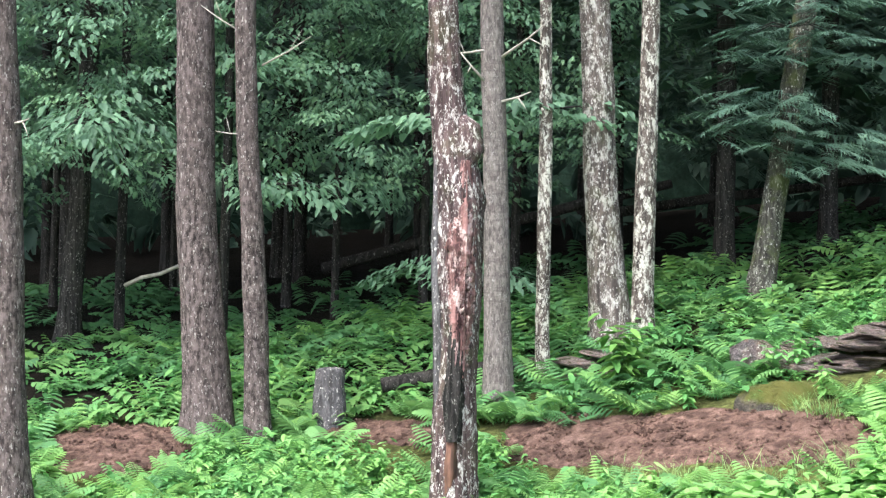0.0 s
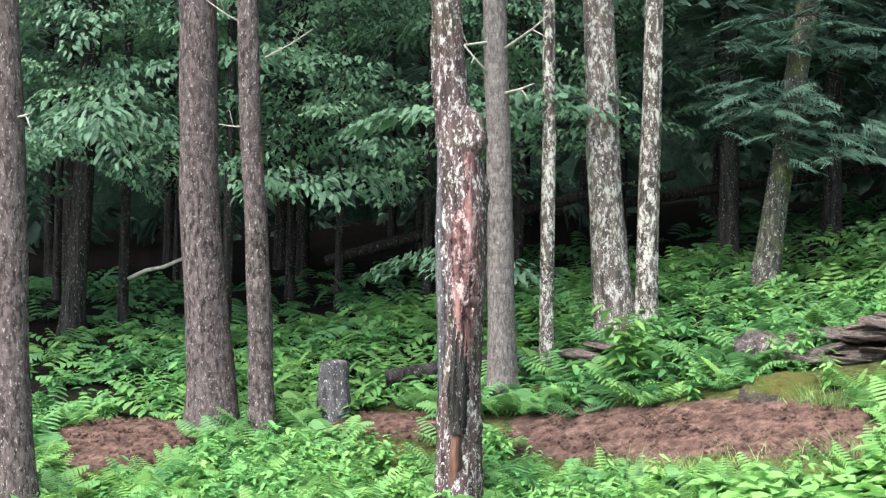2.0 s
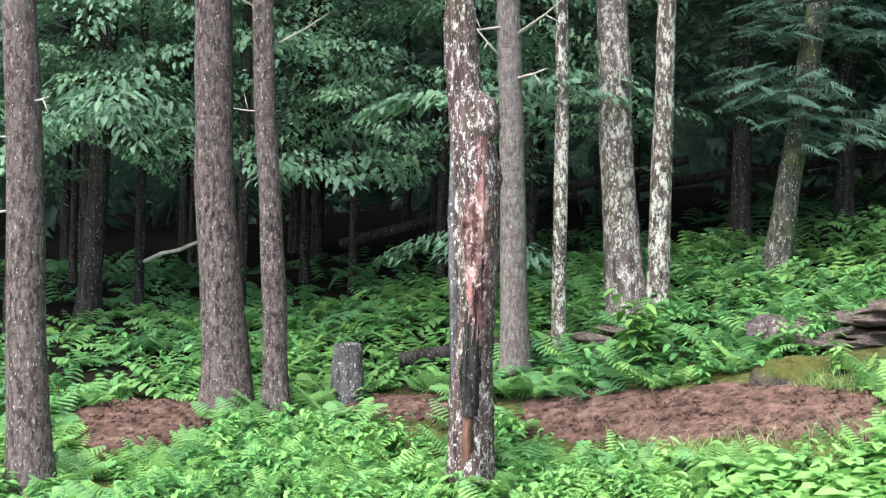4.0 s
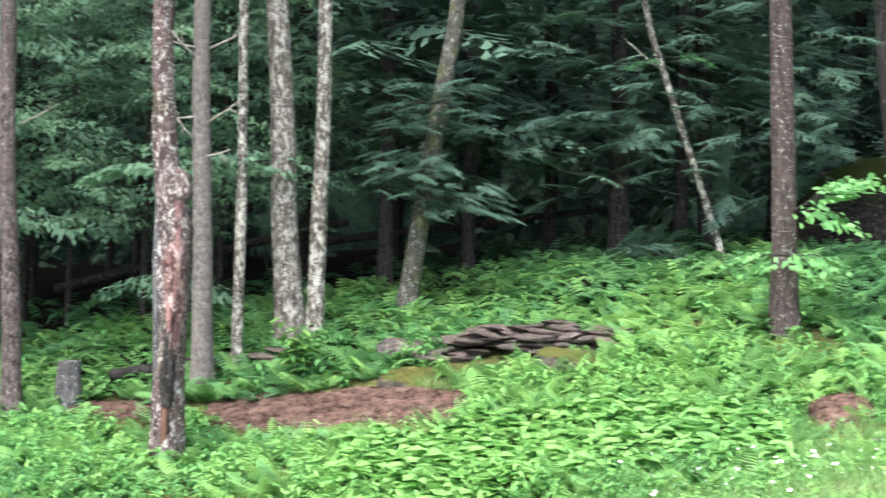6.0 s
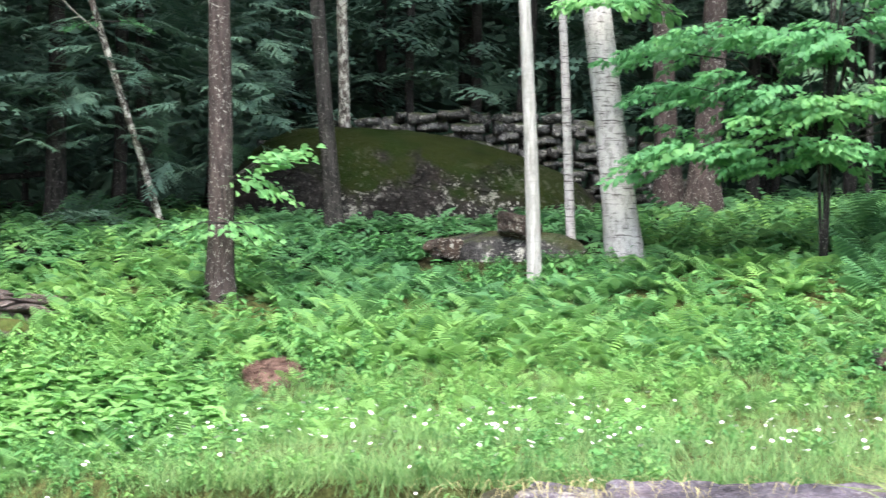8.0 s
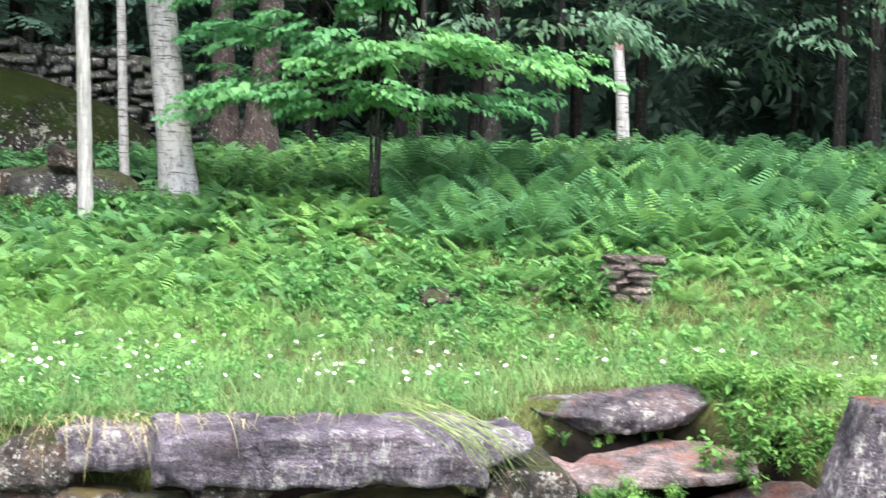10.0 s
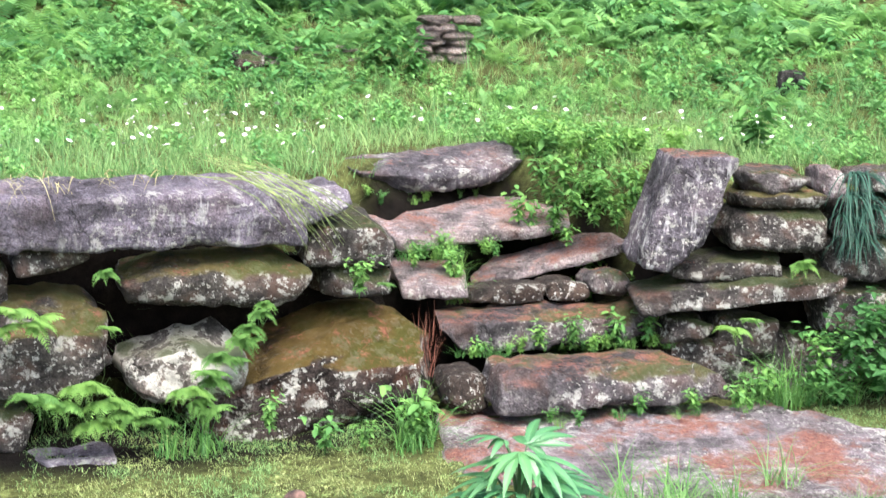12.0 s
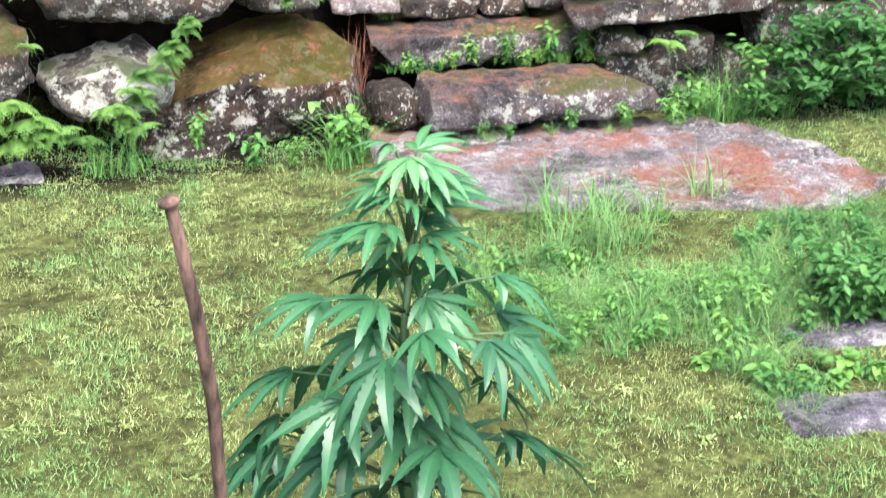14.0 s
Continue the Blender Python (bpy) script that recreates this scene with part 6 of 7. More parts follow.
keep = (d > 0.35) & ~stair & ~on_soil(x, y, 1.2) & ~(before_soil(x, y) & (g.random(len(x)) < 0.7)) & (clump_noise(x, y, 1.3, 0.4) > 0.35)
x, y = x[keep], y[keep]
strew("meadow_herbs", "small leafy herbs in the meadow grass", HERBS, x, y, 0.08, 0.20, WEED, 0.74, 0.2, 8)
x, y = polar_spots(1300, -60, 2, 8.9, 12.4)
west = smooth((-22 - np.degrees(np.arctan2(-x, y))) / 8)
keep = ~on_soil(x, y, 1.3) & ~(before_soil(x, y) & (g.random(len(x)) < 0.8)) & (np.hypot(x, y) > 9.2 + 1.5 * west) & ~(np.hypot(x - 7.1, y - 9.2) < 0.5) & (g.random(len(x)) > 0.55 * west)
strew("meadow_edge_ferns", "yellow-green ferns at the meadow's edge", FEATHER, x[keep], y[keep], 0.14, 0.28, FERN, 0.80, 0.16, 9)
# lawn
n = 62000
x, y = g.uniform(0.2, 7.5, n), g.uniform(0.8, 7.2, n)
d = y - wall_y(x)
lx, ly = math.cos(0.42) * (x - 4.78) - math.sin(0.42) * (y - 4.52), math.sin(0.42) * (x - 4.78) + math.cos(0.42) * (y - 4.52)
slab = (np.abs(lx) < 0.84) & (np.abs(ly) < 0.56)
keep = (d < 0.1) & ~slab & ~((x > 4.1) & (x < 5.8) & (d > -1.3)) & (x * x + y * y > 8.0) & (x > 0.42 * y) & (x < 2.2 * y)
tx, ty = g.uniform(1.2, 6.5, 2600), g.uniform(1.4, 6.0, 2600)
tk = (ty - wall_y(tx) < -0.15) & (tx * tx + ty * ty > 8.0) & ~((np.abs(tx - 4.78) < 1.0) & (np.abs(ty - 4.52) < 0.8)) & ~((tx > 4.1) & (tx < 5.8) & (ty - wall_y(tx) > -1.3)) & (clump_noise(tx, ty, 2.0, 0.5) > 0.4)
strew("lawn_tufts", "coarser tufts of grass standing in the lawn", TUFTS, tx[tk], ty[tk], 0.03, 0.07, LAWN, 0.5, 0.3, 16, 0.3, "lawn", -0.005)
bald = clump_noise(x, y, 3.3, 2.2) * clump_noise(x, y, 7.1, 0.7) > 0.34 + g.normal(0, 0.07, len(x))
keep &= ~(bald & (g.random(len(x)) < 0.82))
green = clump_noise(x, y, 4.6, 1.1) + 0.5 * clump_noise(x, y, 11.0, 0.3) > 0.78 + g.normal(0, 0.12, len(x))
k1, k2 = keep & ~green, keep & green
strew("lawn", "short patchy yellow-green lawn", SHORT, x[k1], y[k1], 0.010, 0.028, LAWN, 0.70, 0.32, 10, 0.3, "lawn", -0.003)
strew("green_lawn_patches", "greener clumps of short grass in the lawn", SHORT, x[k2], y[k2], 0.013, 0.036, GRASS, 0.50, 0.36, 17, 0.3, "lawn", -0.003)

CLOVER = Heap()
for k in range(9):
    v, f = leaf_quads(pr.uniform(0.5, 0.9), pr.uniform(0.4, 0.6), 0.1, 0.2)
    CLOVER.add(v @ turn(pr.uniform(-0.2, 0.2), pr.uniform(-0.5, 0.1), pr.uniform(0, 6.28)).T + (pr.uniform(-0.8, 0.8), pr.uniform(-0.8, 0.8), pr.uniform(0.1, 0.5)), f, pr.uniform(-0.2, 0.2))
sel = keep & (g.random(len(x)) < 0.10)
strew("lawn_clover", "small clover and moss leaves in the lawn", [CLOVER.arrays()], x[sel], y[sel], 0.008, 0.020, LAWN, 0.40, 0.25, 15, 0.2, "lawn", 0.003)


# ---- daisies in the meadow ----
def daisy(rr):
    """A white head facing some way up, on a thin stalk."""
    h = Heap()
    n = 9
    m = turn(rr.uniform(-0.9, 0.9), rr.uniform(-0.9, 0.9), 0)
    for k in range(n):
        v, f = leaf_quads(1.0, 0.55, 0.1, 0.2)
        h.add(v @ turn(0, -0.12, 2 * math.pi * k / n).T @ m.T, f, 0.9)
    return h.arrays()


x, y = polar_spots(800, -52, 3, 6.9, 9.2)
keep = (y - wall_y(x) > 0.4) & (clump_noise(x, y, 2.3, 0.2) > 0.30)
x, y = x[keep], y[keep]
me = scatter("daisies", [daisy(pr) for _ in range(7)], np.stack([x, y, land(x, y) + g.uniform(0.12, 0.32, len(x))], 1), g.uniform(0.008, 0.016, len(x)), PETAL, np.full(len(x), 0.9), 0.5, 12)
tagged(new("daisies", me), "white daisies scattered in the meadow grass", "flowers", kind="stuff")

# seeding stems that stand over the grass
x, y = polar_spots(130, -60, 2, 6.8, 11.5)
keep = (y - wall_y(x) > 0.3)
x, y = x[keep], y[keep]
STEMS = [tuft(pr, 4, 0.010, (0.05, 0.4), 0.06, 0.6, 4) for _ in range(4)]
strew("grass_stems", "tall thin grass stems standing in the meadow", STEMS, x, y, 0.3, 0.6, GRASS, 0.25, 0.2, 14, 0.2, "grass")

# crumbled clods on the bare soil
CLODS = []
for k in range(4):
    v = np.array([(-1, -1, -1), (1, -1, -1), (1, 1, -1), (-1, 1, -1), (-1, -1, 1), (1, -1, 1), (1, 1, 1), (-1, 1, 1)], float) * 0.5
    v += np.array([[pr.uniform(-0.25, 0.25) for _ in range(3)] for _ in range(8)])
    CLODS.append((v, np.array([(0, 3, 2, 1), (4, 5, 6, 7), (0, 1, 5, 4), (1, 2, 6, 5), (2, 3, 7, 6), (3, 0, 4, 7)]), np.zeros(8)))
for cx, cy, la, lb, rz, rise in SOILS:
    n = int(1300 * la * lb / 0.5)
    u, w = g.uniform(-0.97, 0.97, n), g.uniform(-0.97, 0.97, n)
    lx, ly = u * la, w * lb
    x, y = cx + math.cos(rz) * lx - math.sin(rz) * ly, cy + math.sin(rz) * lx + math.cos(rz) * ly
    z = land(x, y) + (rise + 0.0) * (1 - np.abs(u) ** 4) * (1 - w**2) + 0.01
    me = scatter("soil_clods", CLODS, np.stack([x, y, z], 1), g.gamma(2.0, 0.004, n) + 0.005, SOIL, np.zeros(n), 0.4, 31)
    tagged(new("soil_clods", me), "crumbs and clods of red-brown soil", "soil", kind="stuff")


# ---- ferns and plants of the wall, one by one ----
def single(name, label, form, x, y, z, size, mat, tint, rz=0.0, category="plant", group="plants in the stone wall", rx=0.0, kind=""):
    v, f, t = form
    ob = new(name, set_mesh(name, v, f, mat, np.clip(t + tint, 0, 1)))
    ob.location, ob.scale, ob.rotation_euler = (x, y, max(z, float(land(x, y)) - 0.02)), (size,) * 3, (rx, 0, rz)
    return tagged(ob, label, category, group, kind)


GRASSY = [tuft(pr, 46, 0.018, (0.3, 1.7), 0.22, 0.4) for _ in range(3)]


def lace_frond(rr, length, arch, pairs=14):
    """A broad fern frond along +x, its leaflets lobed along both edges."""
    h = Heap()
    at = np.linspace(0.14, 0.97, pairs)
    for q in at:
        base = np.array([length * (0.95 * q - 0.12 * q * q), 0, length * (0.62 * q - arch * q * q)])
        ln = length * (0.36 * (1 - q) ** 0.8 * min(1.0, 0.55 + 2.2 * q) + 0.025)
        for side in (-1, 1):
            v, f, t = leaflet(ln, max(0.020, 0.25 * ln), rr.uniform(0.2, 0.5), 8, 0.6)
            m = turn(rr.uniform(-0.15, 0.15), 0.18, side * rr.uniform(1.0, 1.2))
            h.add(v @ m.T + base, f, t + rr.uniform(-0.08, 0.12))
    s = np.linspace(0, 1, 6)
    mid = np.stack([length * (0.95 * s - 0.12 * s * s), 0 * s, length * (0.62 * s - arch * s * s)], 1)
    h.add(np.concatenate([mid - (0, 0.005, 0), mid + (0, 0.005, 0)]), np.array([(i, i + 1, 7 + i, 6 + i) for i in range(5)]), -0.1)
    return h.arrays()


def lace_fern(rr, fronds=6):
    """A fern whose fronds fan out to one side, as from a wall's joint."""
    h = Heap()
    for k in range(fronds):
        v, f, t = lace_frond(rr, rr.uniform(0.75, 1.1), rr.uniform(0.5, 1.05))
        m = turn(rr.uniform(-0.25, 0.25), rr.uniform(-0.2, 0.3), -2.4 + 2.4 * (k + rr.uniform(-0.3, 0.3) + 0.5) / fronds - 0.37)
        h.add(v @ m.T, f, t + rr.uniform(-0.1, 0.1))
    return h.arrays()


LACE = [lace_fern(pr, 7) for _ in range(4)]
hang = Heap()
for k in range(46):
    s = np.linspace(0, 1, 5)
    ln, out, w = pr.uniform(0.5, 1.1), pr.uniform(0.3, 1.2), 0.042 * (1 - np.linspace(0, 1, 5) ** 1.5 * 0.9)
    mid = np.stack([out * s, 0 * s, ln * (0.75 * s - 1.45 * s**2)], 1)
    v = np.concatenate([mid - w[:, None] * (0, 0.5, 0), mid + w[:, None] * (0, 0.5, 0)])
    hang.add(v @ turn(0, 0, pr.uniform(-2.9, -0.2)).T + (pr.uniform(-0.2, 0.2), pr.uniform(-0.1, 0.1), 0), np.array([(i, i + 1, 6 + i, 5 + i) for i in range(4)]), pr.uniform(-0.15, 0.2))
SEDGE = hang.arrays()
WALL_FERN = leaf_mat("wall_fern_leaf", (0.055, 0.150, 0.045), (0.130, 0.270, 0.068), (0.235, 0.41, 0.10), 0.42)
WALL_WEED = leaf_mat("wall_weed_leaf", (0.030, 0.105, 0.034), (0.095, 0.245, 0.070), (0.235, 0.43, 0.105), 0.4)
DARK_SEDGE = leaf_mat("dark_sedge_leaf", (0.018, 0.055, 0.040), (0.040, 0.105, 0.075), (0.10, 0.20, 0.13), 0.25)
BUSH = [weed_plant(pr, 11, 9, 0.15) for _ in range(3)]
VINE = [weed_plant(pr, 7, 7, 0.24) for _ in range(3)]
SHRUB = [weed_plant(pr, 18, 8, 0.21, 0.55, (0.3, 1.3)) for _ in range(3)]
for x, y, z, s, rz in ((2.52, 5.92, 0.60, 0.26, 4.6), (2.62, 5.90, 0.56, 0.27, 4.4), (2.72, 5.90, 0.62, 0.25, 4.9), (2.82, 5.88, 0.54, 0.26, 4.7), (2.92, 5.86, 0.48, 0.25, 4.2), (2.76, 5.88, 0.46, 0.25, 4.8), (3.02, 5.84, 0.44, 0.24, 4.5), (2.46, 5.96, 0.96, 0.26, 4.6), (2.52, 5.94, 0.90, 0.24, 5.0), (2.42, 6.0, 0.88, 0.22, 4.3), (2.86, 5.95, 1.08, 0.15, 4.6), (3.52, 5.80, 0.86, 0.17, 4.9), (3.47, 5.80, 0.80, 0.18, 4.5), (3.40, 5.78, 0.76, 0.19, 4.7), (3.30, 5.76, 0.70, 0.20, 4.3), (3.22, 5.75, 0.64, 0.22, 4.8), (3.13, 5.74, 0.58, 0.21, 4.4), (3.55, 5.79, 0.90, 0.13, 4.2), (3.44, 5.78, 0.74, 0.16, 5.0), (3.36, 5.76, 0.68, 0.17, 4.9), (3.27, 5.75, 0.60, 0.19, 4.5), (3.18, 5.74, 0.52, 0.2, 4.9), (3.24, 5.73, 0.48, 0.2, 4.2), (4.17, 5.76, 0.93, 0.11, 4.6), (5.76, 5.04, 0.66, 0.22, 4.4), (5.84, 5.02, 0.70, 0.17, 4.8), (6.05, 4.88, 0.98, 0.20, 4.7), (2.88, 5.96, 0.84, 0.13, 4.6)):
    single("fern", "small bright fern rooted in the wall", LACE[pr.randrange(4)], x, y, z, s * 0.72, WALL_FERN, pr.uniform(0.25, 0.75), rz + pr.uniform(-0.3, 0.3) + 1.57, "fern")
for x, y, z, s, k in ((3.97, 5.66, 0.90, 0.26, 0), (3.40, 5.50, 0.40, 0.26, 1), (3.99, 5.25, 0.30, 0.30, 2), (4.04, 5.30, 0.30, 0.36, 0), (3.78, 5.33, 0.30, 0.20, 2), (3.62, 5.40, 0.30, 0.24, 0), (4.65, 5.86, 0.92, 0.18, 1), (5.12, 5.48, 0.57, 0.22, 2), (5.35, 5.42, 0.57, 0.22, 0), (4.95, 5.54, 0.57, 0.18, 1), (5.5, 5.36, 0.57, 0.2, 2), (5.32, 6.15, 1.06, 0.26, 0), (5.55, 6.12, 1.05, 0.34, 1), (5.78, 6.05, 1.12, 0.34, 2), (5.95, 6.3, 1.2, 0.36, 0), (5.75, 6.45, 1.15, 0.34, 1), (6.0, 5.8, 1.28, 0.3, 2), (4.85, 6.22, 0.93, 0.18, 0), (4.6, 6.1, 0.9, 0.14, 1), (6.30, 4.60, 0.62, 0.40, 0), (6.42, 4.52, 0.66, 0.40, 1), (6.55, 4.45, 0.62, 0.42, 2), (6.2, 4.66, 0.52, 0.36, 1), (6.66, 4.40, 0.55, 0.44, 0), (6.40, 4.62, 0.30, 0.42, 2), (6.75, 4.42, 0.30, 0.5, 0), (6.6, 4.55, 0.3, 0.46, 1), (6.15, 4.66, 0.30, 0.40, 2), (6.05, 4.7, 0.42, 0.36, 0), (6.25, 4.5, 0.40, 0.42, 1), (6.35, 4.55, 0.45, 0.45, 2), (5.85, 4.85, 0.30, 0.32, 1), (6.5, 4.45, 0.5, 0.45, 0), (5.75, 4.82, 0.30, 0.28, 2), (6.0, 4.72, 0.30, 0.26, 0), (5.05, 4.93, 0.36, 0.15, 1), (5.3, 4.83, 0.36, 0.15, 2), (5.55, 4.78, 0.34, 0.2, 0), (4.6, 5.05, 0.36, 0.12, 1)):
    single("leafy_plant", "leafy green weed growing between stones", (SHRUB if x > 6.1 else VINE if pr.random() < 0.5 else BUSH)[k], x, y, z, s * (0.72 if x > 6.1 else 0.9), WALL_WEED, pr.uniform(0.1, 0.35) if x > 6.1 else pr.uniform(0.45, 0.8), pr.uniform(0, 6), "weed")
for x, y, z, s, k in ((4.02, 5.28, 0.30, 0.36, 0), (3.94, 5.22, 0.30, 0.24, 1), (4.05, 5.32, 0.30, 0.34, 2), (5.82, 4.75, 0.30, 0.34, 1), (5.7, 4.85, 0.30, 0.3, 2), (4.10, 4.08, 0.30, 0.36, 2), (4.30, 4.00, 0.30, 0.34, 0), (4.55, 3.92, 0.30, 0.26, 1), (6.02, 4.80, 0.30, 0.42, 2), (5.88, 4.78, 0.30, 0.36, 0), (3.2, 5.70, 0.30, 0.3, 1), (3.05, 5.72, 0.30, 0.26, 2), (5.75, 6.2, 1.1, 0.3, 0), (6.2, 4.7, 0.3, 0.4, 1)):
    single("grass_clump", "clump of long green grass", GRASSY[k], x, y, z, s, WALL_WEED, 0.6, pr.uniform(0, 6), "grass")
for x, y, z, s in ((6.42, 4.86, 1.40, 0.26), (6.38, 4.85, 1.30, 0.26), (6.34, 4.86, 1.20, 0.24), (6.46, 4.80, 1.24, 0.26), (6.40, 4.82, 1.10, 0.22)):
    single("sedge", "dark drooping sedge hanging from the wall", SEDGE, x, y, z, s, DARK_SEDGE, 0.4, pr.uniform(-0.5, 0.3), "sedge", kind="stuff")
for x, y, z in ((5.41, 6.15, 1.07), (5.47, 6.09, 1.17), (5.51, 6.01, 1.23), (5.4, 6.14, 0.97), (5.45, 6.02, 1.01), (5.52, 5.92, 1.11), (5.59, 5.82, 1.21), (5.65, 5.72, 1.27), (5.56, 5.83, 1.07), (5.61, 5.71, 1.06), (5.47, 5.94, 0.96), (5.67, 5.65, 1.16), (5.59, 5.92, 1.31), (6.02, 6.21, 1.32), (5.54, 5.92, 1.21), (5.59, 5.78, 1.14), (5.46, 6.13, 1.24)):
    single("leafy_plant", "leafy green weed growing between stones", (BUSH + VINE)[pr.randrange(6)], x, y, z, pr.uniform(0.15, 0.26), WALL_WEED, 0.62, pr.uniform(0, 6), "weed")
n = 700
x = g.uniform(0.2, 3.6, n)
y = wall_y(x) + g.uniform(0.05, 0.6, n) + 0.12 * (x > 2.3) + 0.22 * (x < 2.3)
strew("wall_top_grass", "grass hanging over the wall's top", TUFTS, x, y, 0.12, 0.26, GRASS, 0.5, 0.24, 24, 0.4, "grass")
# rank tussocks, a dark bush and broad leaves at the lawn's edge
for x, y in ((3.57, 3.24), (3.65, 3.16), (3.73, 3.06), (3.83, 2.98), (3.93, 2.89), (3.96, 3.17), (3.84, 3.26), (4.07, 3.09), (3.75, 3.2), (3.9, 3.05), (4.0, 2.98)):
    single("grass_tussock", "rank tussock of arching green grass", GRASSY[pr.randrange(3)], x, y, 0.30, pr.uniform(0.16, 0.26), GRASS, pr.uniform(0.1, 0.6), pr.uniform(0, 6), "grass", "tussocks at the lawn's edge")
    single("leafy_plant", "leafy green weed standing in rank grass", BUSH[pr.randrange(3)], x + 0.06, y + 0.05, 0.30, pr.uniform(0.12, 0.2), WALL_WEED, pr.uniform(0.5, 0.8), pr.uniform(0, 6), "weed", "weeds at the lawn's edge")
for x, y in ((4.20, 2.78), (4.25, 2.73), (4.34, 2.70), (4.40, 2.87), (4.53, 2.86), (4.33, 2.93), (4.28, 2.85), (4.46, 2.78)):
    single("leafy_bush", "dark leafy weed bush beside a flat stone", BUSH[pr.randrange(3)], x, y, 0.30, pr.uniform(0.26, 0.36), WALL_WEED, pr.uniform(0.15, 0.45), pr.uniform(0, 6), "weed", "weeds at the lawn's edge")
for x, y in ((3.58, 2.80), (3.63, 2.78), (3.72, 2.50), (3.80, 2.46), (3.97, 2.42), (3.66, 3.06), (3.80, 2.73), (3.9, 2.5), (3.62, 2.6)):
    single("leafy_plant", "low weed with broad bright leaves on the lawn", BROAD[pr.randrange(3)], x, y, 0.30, pr.uniform(0.07, 0.11), WALL_WEED, pr.uniform(0.6, 0.95), pr.uniform(0, 6), "weed", "weeds at the lawn's edge")
for x, y, s in ((4.01, 3.86, 0.30), (4.07, 3.80, 0.34), (4.19, 3.80, 0.34), (4.27, 3.74, 0.26), (4.91, 3.96, 0.30), (4.12, 3.74, 0.3)):
    single("grass_clump", "clump of long green grass", GRASSY[pr.randrange(3)], x, y, 0.30, s, GRASS, 0.5, pr.uniform(0, 6), "grass")
# tall dark weeds over the meadow
for x, y, z, s, tn in ((6.93, 5.97, 1.33, 0.50, 0.45), (7.0, 6.05, 1.33, 0.42, 0.5), (-2.57, 13.47, 1.5, 0.62, 0.6), (-2.50, 13.5, 1.5, 0.5, 0.65), (7.7, 5.5, 1.33, 0.5, 0.35), (6.98, 9.30, 1.3, 0.40, 0.3), (6.84, 9.42, 1.3, 0.46, 0.25), (6.90, 9.22, 1.3, 0.34, 0.4), (6.70, 9.5, 1.3, 0.42, 0.3)):
    single("tall_weed", "tall leafy weed standing over the ground plants", WEEDS[pr.randrange(4)], x, y, z, s, WALL_WEED, tn, pr.uniform(0, 6), "weed", "tall weeds", kind="stuff")
# small weeds rooted along the joints of the steps
for x0, y0, z0, x1, y1, z1, n, s in ((4.60, 5.70, 0.53, 5.62, 5.36, 0.53, 48, 0.09), (4.75, 6.12, 0.71, 5.5, 5.92, 0.72, 14, 0.09), (4.62, 6.22, 0.92, 5.12, 6.06, 0.93, 16, 0.10), (4.78, 5.98, 0.72, 4.84, 6.10, 0.90, 12, 0.12), (4.45, 5.02, 0.36, 5.75, 4.70, 0.34, 12, 0.09), (4.75, 6.72, 1.13, 5.75, 6.66, 1.13, 12, 0.08), (4.5, 5.62, 0.32, 5.5, 5.02, 0.33, 16, 0.09)):
    for i in range(n):
        s0 = pr.random()
        form = GRASSY[pr.randrange(3)] if pr.random() < 0.35 else (BUSH if pr.random() < 0.6 else VINE)[pr.randrange(3)]
        single("step_weed", "small green weed rooted in a joint of the steps", form, x0 + (x1 - x0) * s0, y0 + (y1 - y0) * s0 + pr.uniform(-0.06, 0.06), z0 + (z1 - z0) * s0, s * pr.uniform(0.6, 1.4), WALL_WEED, pr.uniform(0.3, 1.0), pr.uniform(0, 6), "weed", "weeds on the steps")
n = 110
x, y = g.uniform(5.3, 6.4, n), g.uniform(5.75, 7.1, n)
keep = x > 5.42 + 0.42 * np.maximum(0, y - 5.85)
x, y = x[keep], y[keep]
strew("step_weeds", "weeds crowding the side of the steps", BUSH, x, y, 0.12, 0.3, WALL_WEED, 0.70, 0.15, 23)
n = 1400
x, y = g.uniform(3.2, 5.9, n), g.uniform(2.0, 4.05, n)
keep = (y < 3.98 - 0.22 * (x - 3.2)) & (x > 3.25 + 0.5 * (y - 2) * (y < 3)) & ~((np.abs(x - 3.72) < 0.22) & (np.abs(y - 2.27) < 0.16)) & ~((np.abs(x - 4.16) < 0.22) & (np.abs(y - 2.60) < 0.15)) & (clump_noise(x, y, 2.2, 0.9) > 0.25)
x, y = x[keep], y[keep]
h1 = g.random(len(x)) < 0.5
strew("lawn_weeds", "rank weeds at the edge of the lawn", BUSH[:1] + VINE, x[h1], y[h1], 0.05, 0.15, WALL_WEED, 0.38, 0.25, 21)
strew("rank_grass", "rank long grass at the edge of the lawn", GRASSY, x[~h1], y[~h1], 0.07, 0.20, GRASS, 0.34, 0.28, 22, category="grass")

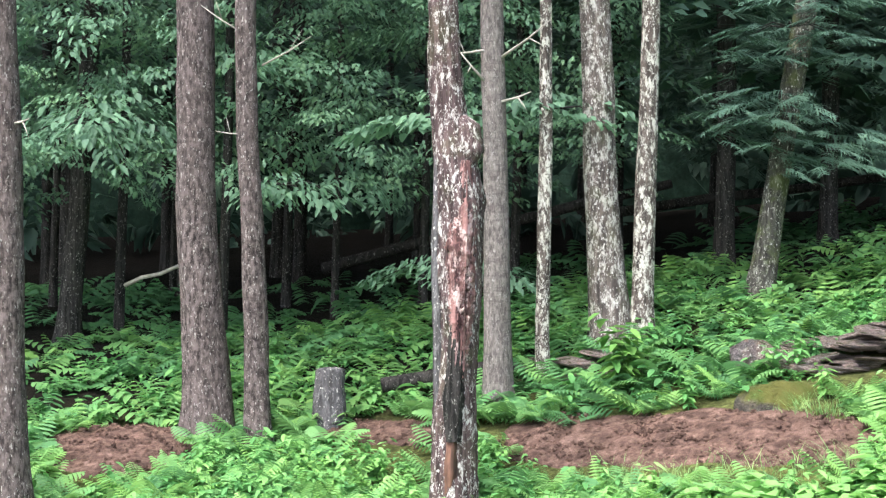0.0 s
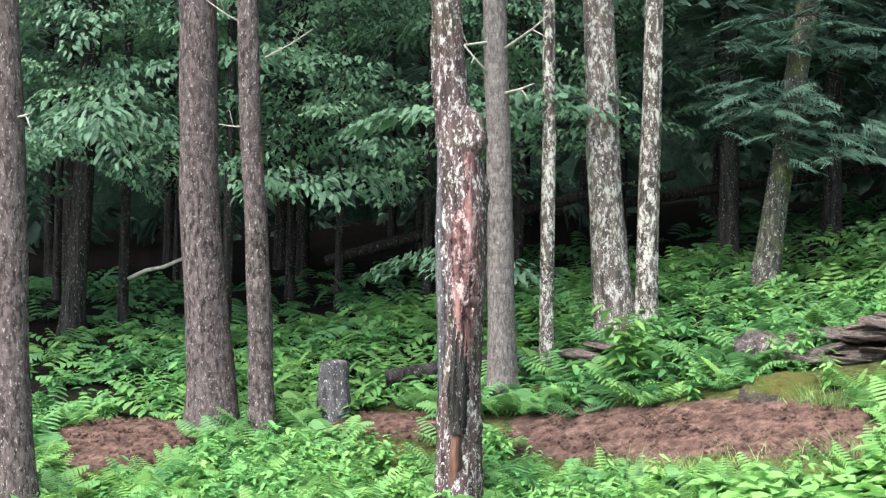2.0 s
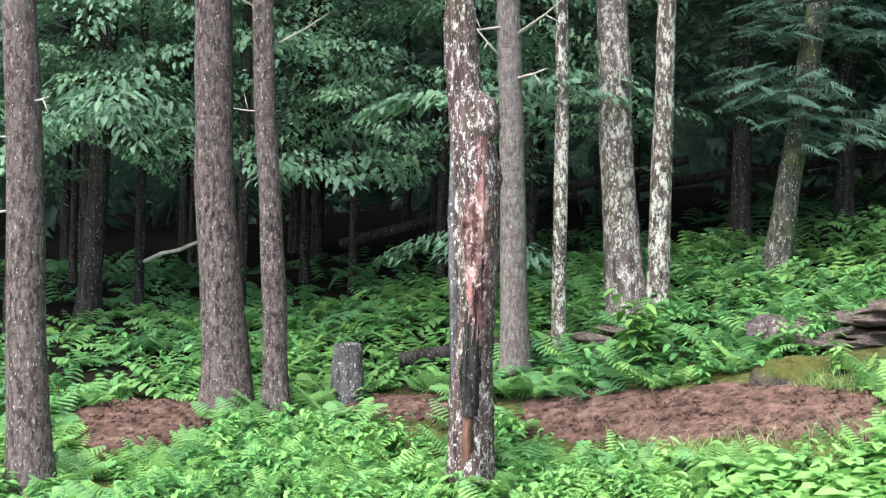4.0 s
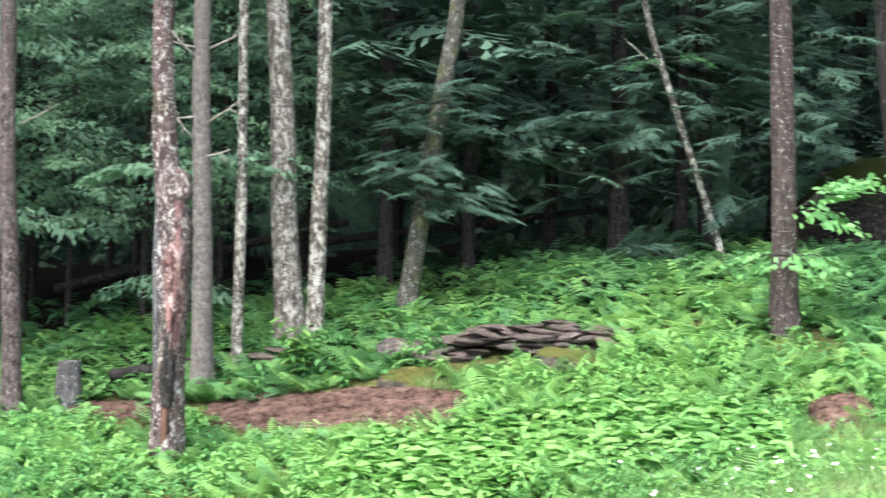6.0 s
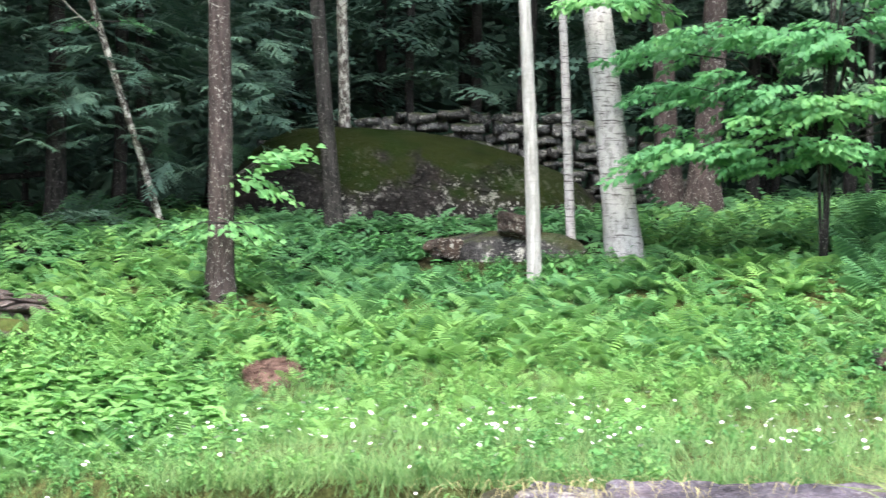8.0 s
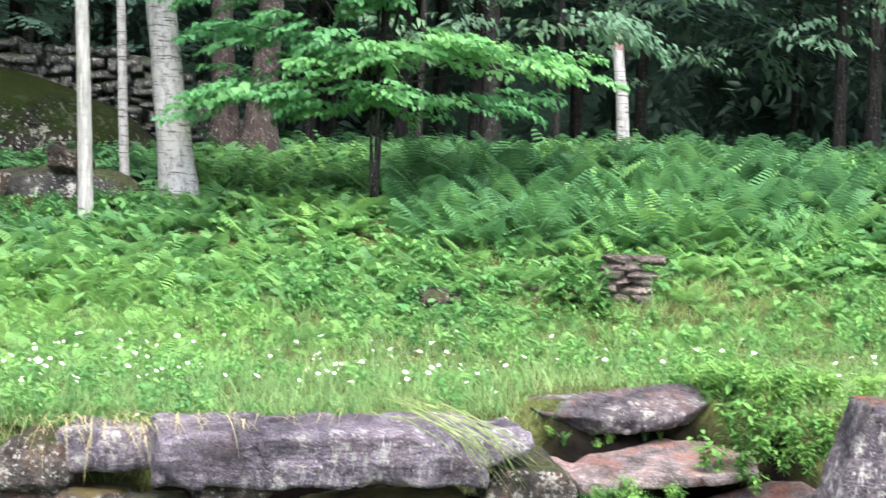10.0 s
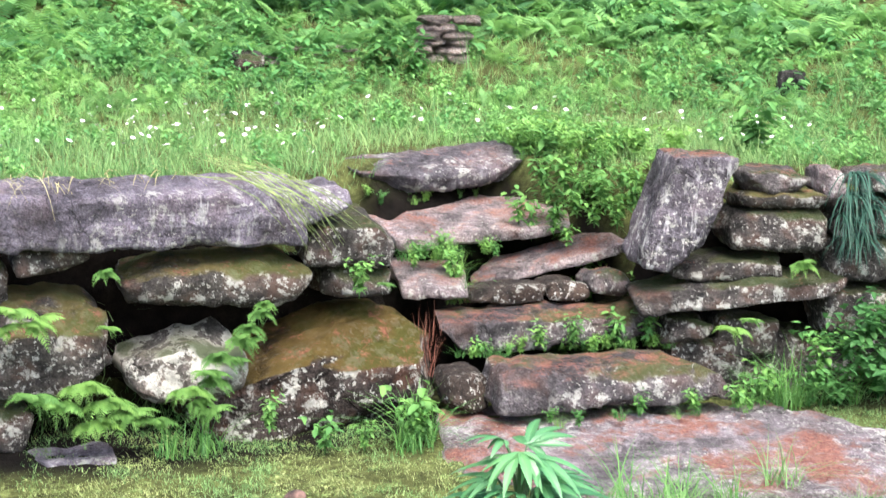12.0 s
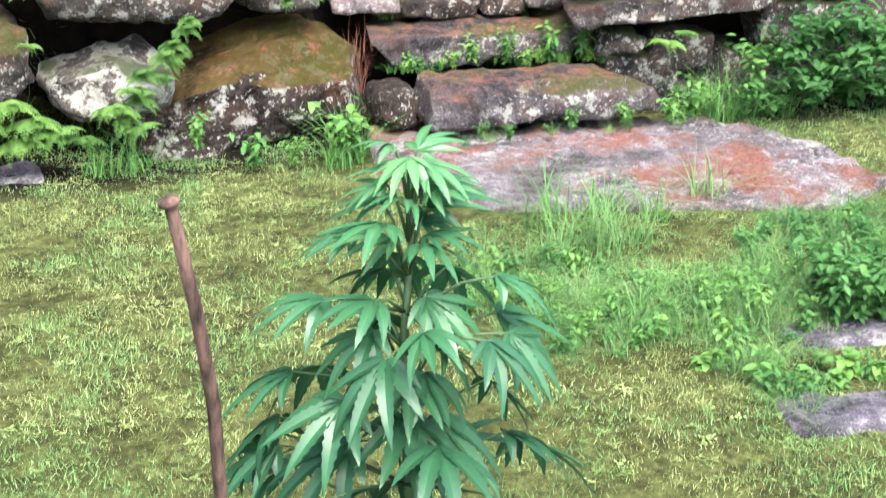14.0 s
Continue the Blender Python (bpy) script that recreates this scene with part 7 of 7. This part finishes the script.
# dry red stems between the boulder and the steps
RED_STEMS = leaf_mat("dry_red_stems", (0.16, 0.055, 0.045), (0.30, 0.125, 0.09), (0.42, 0.24, 0.15), 0.2)
for x, y, z, s in ((4.38, 5.70, 0.55, 0.24), (4.42, 5.74, 0.60, 0.22), (4.47, 5.78, 0.64, 0.20), (4.36, 5.64, 0.50, 0.22), (4.86, 6.02, 0.72, 0.22), (4.84, 6.05, 0.80, 0.18)):
    for _ in range(3):
        single("dry_stems", "dry reddish stems beside the stone steps", STEMS[pr.randrange(4)], x + pr.uniform(-0.05, 0.05), y + pr.uniform(-0.04, 0.04), z, s * pr.uniform(0.7, 1.2), RED_STEMS, 0.5, pr.uniform(0, 6), "dry grass", rx=pr.uniform(-0.4, 0.4), kind="stuff")

# cut stalks hanging over the slab
stalks = thing("cut_stalks", 3.67, 5.88, 1.345, "bundle of cut green stalks draped over the slab", "cut grass")
for i in range(26):
    s, e = pr.uniform(-0.17, 0.15), pr.gauss(0, 2.0)
    pts = [(-0.24 + s + pr.uniform(-0.08, 0.1), 0.14 + pr.uniform(-0.05, 0.05), 0.15 + pr.uniform(-0.06, 0.06)), (-0.09 + s, 0.02, 0.095 + pr.uniform(0, 0.03)), (0.02 + s + 0.02 * e, -0.11, 0.02 + pr.uniform(-0.02, 0.03)), (0.16 + s + 0.045 * e, -0.15, -0.15 + pr.uniform(-0.10, 0.12))]
    st = part("stalk", tube("stalk", STALK, pts, (0.0010, 0.0020, 0.0020, 0.0012), 5), stalks)
h = Heap()
for i in range(60):
    v, f = blade(pr.uniform(0.06, 0.2), 0.005, pr.uniform(0.4, 1.3), 4)
    q = turn(0, pr.uniform(0.5, 1.4), pr.uniform(-2.6, -0.6))
    h.add(v @ q.T + (pr.uniform(-0.9, 0.25), pr.uniform(-0.02, 0.1), pr.uniform(-0.02, 0.03)), f, pr.uniform(0.2, 0.9))
ob = new("dry_stalks", h.mesh("dry_stalks", STRAW))
ob.location = (3.0, 6.12, 1.46)
tagged(ob, "dry straw-coloured stalks on the wall's edge", "dry grass", kind="stuff")

h = Heap()
for i in range(150):
    v, f = blade(pr.uniform(0.08, 0.26), 0.005, pr.uniform(0.4, 1.4), 4)
    q = turn(0, pr.uniform(0.3, 1.5), pr.uniform(-3.0, -0.2))
    u = pr.gauss(0, 0.3)
    h.add(v @ q.T + (u, -0.45 * u + pr.uniform(-0.06, 0.12), pr.uniform(-0.03, 0.04)), f, pr.uniform(0.1, 0.9))
ob = new("dry_stalks", h.mesh("dry_stalks", STRAW))
ob.location = (2.35, 6.50, 1.40)
tagged(ob, "dry straw-coloured stalks on the wall's edge", "dry grass", kind="stuff")
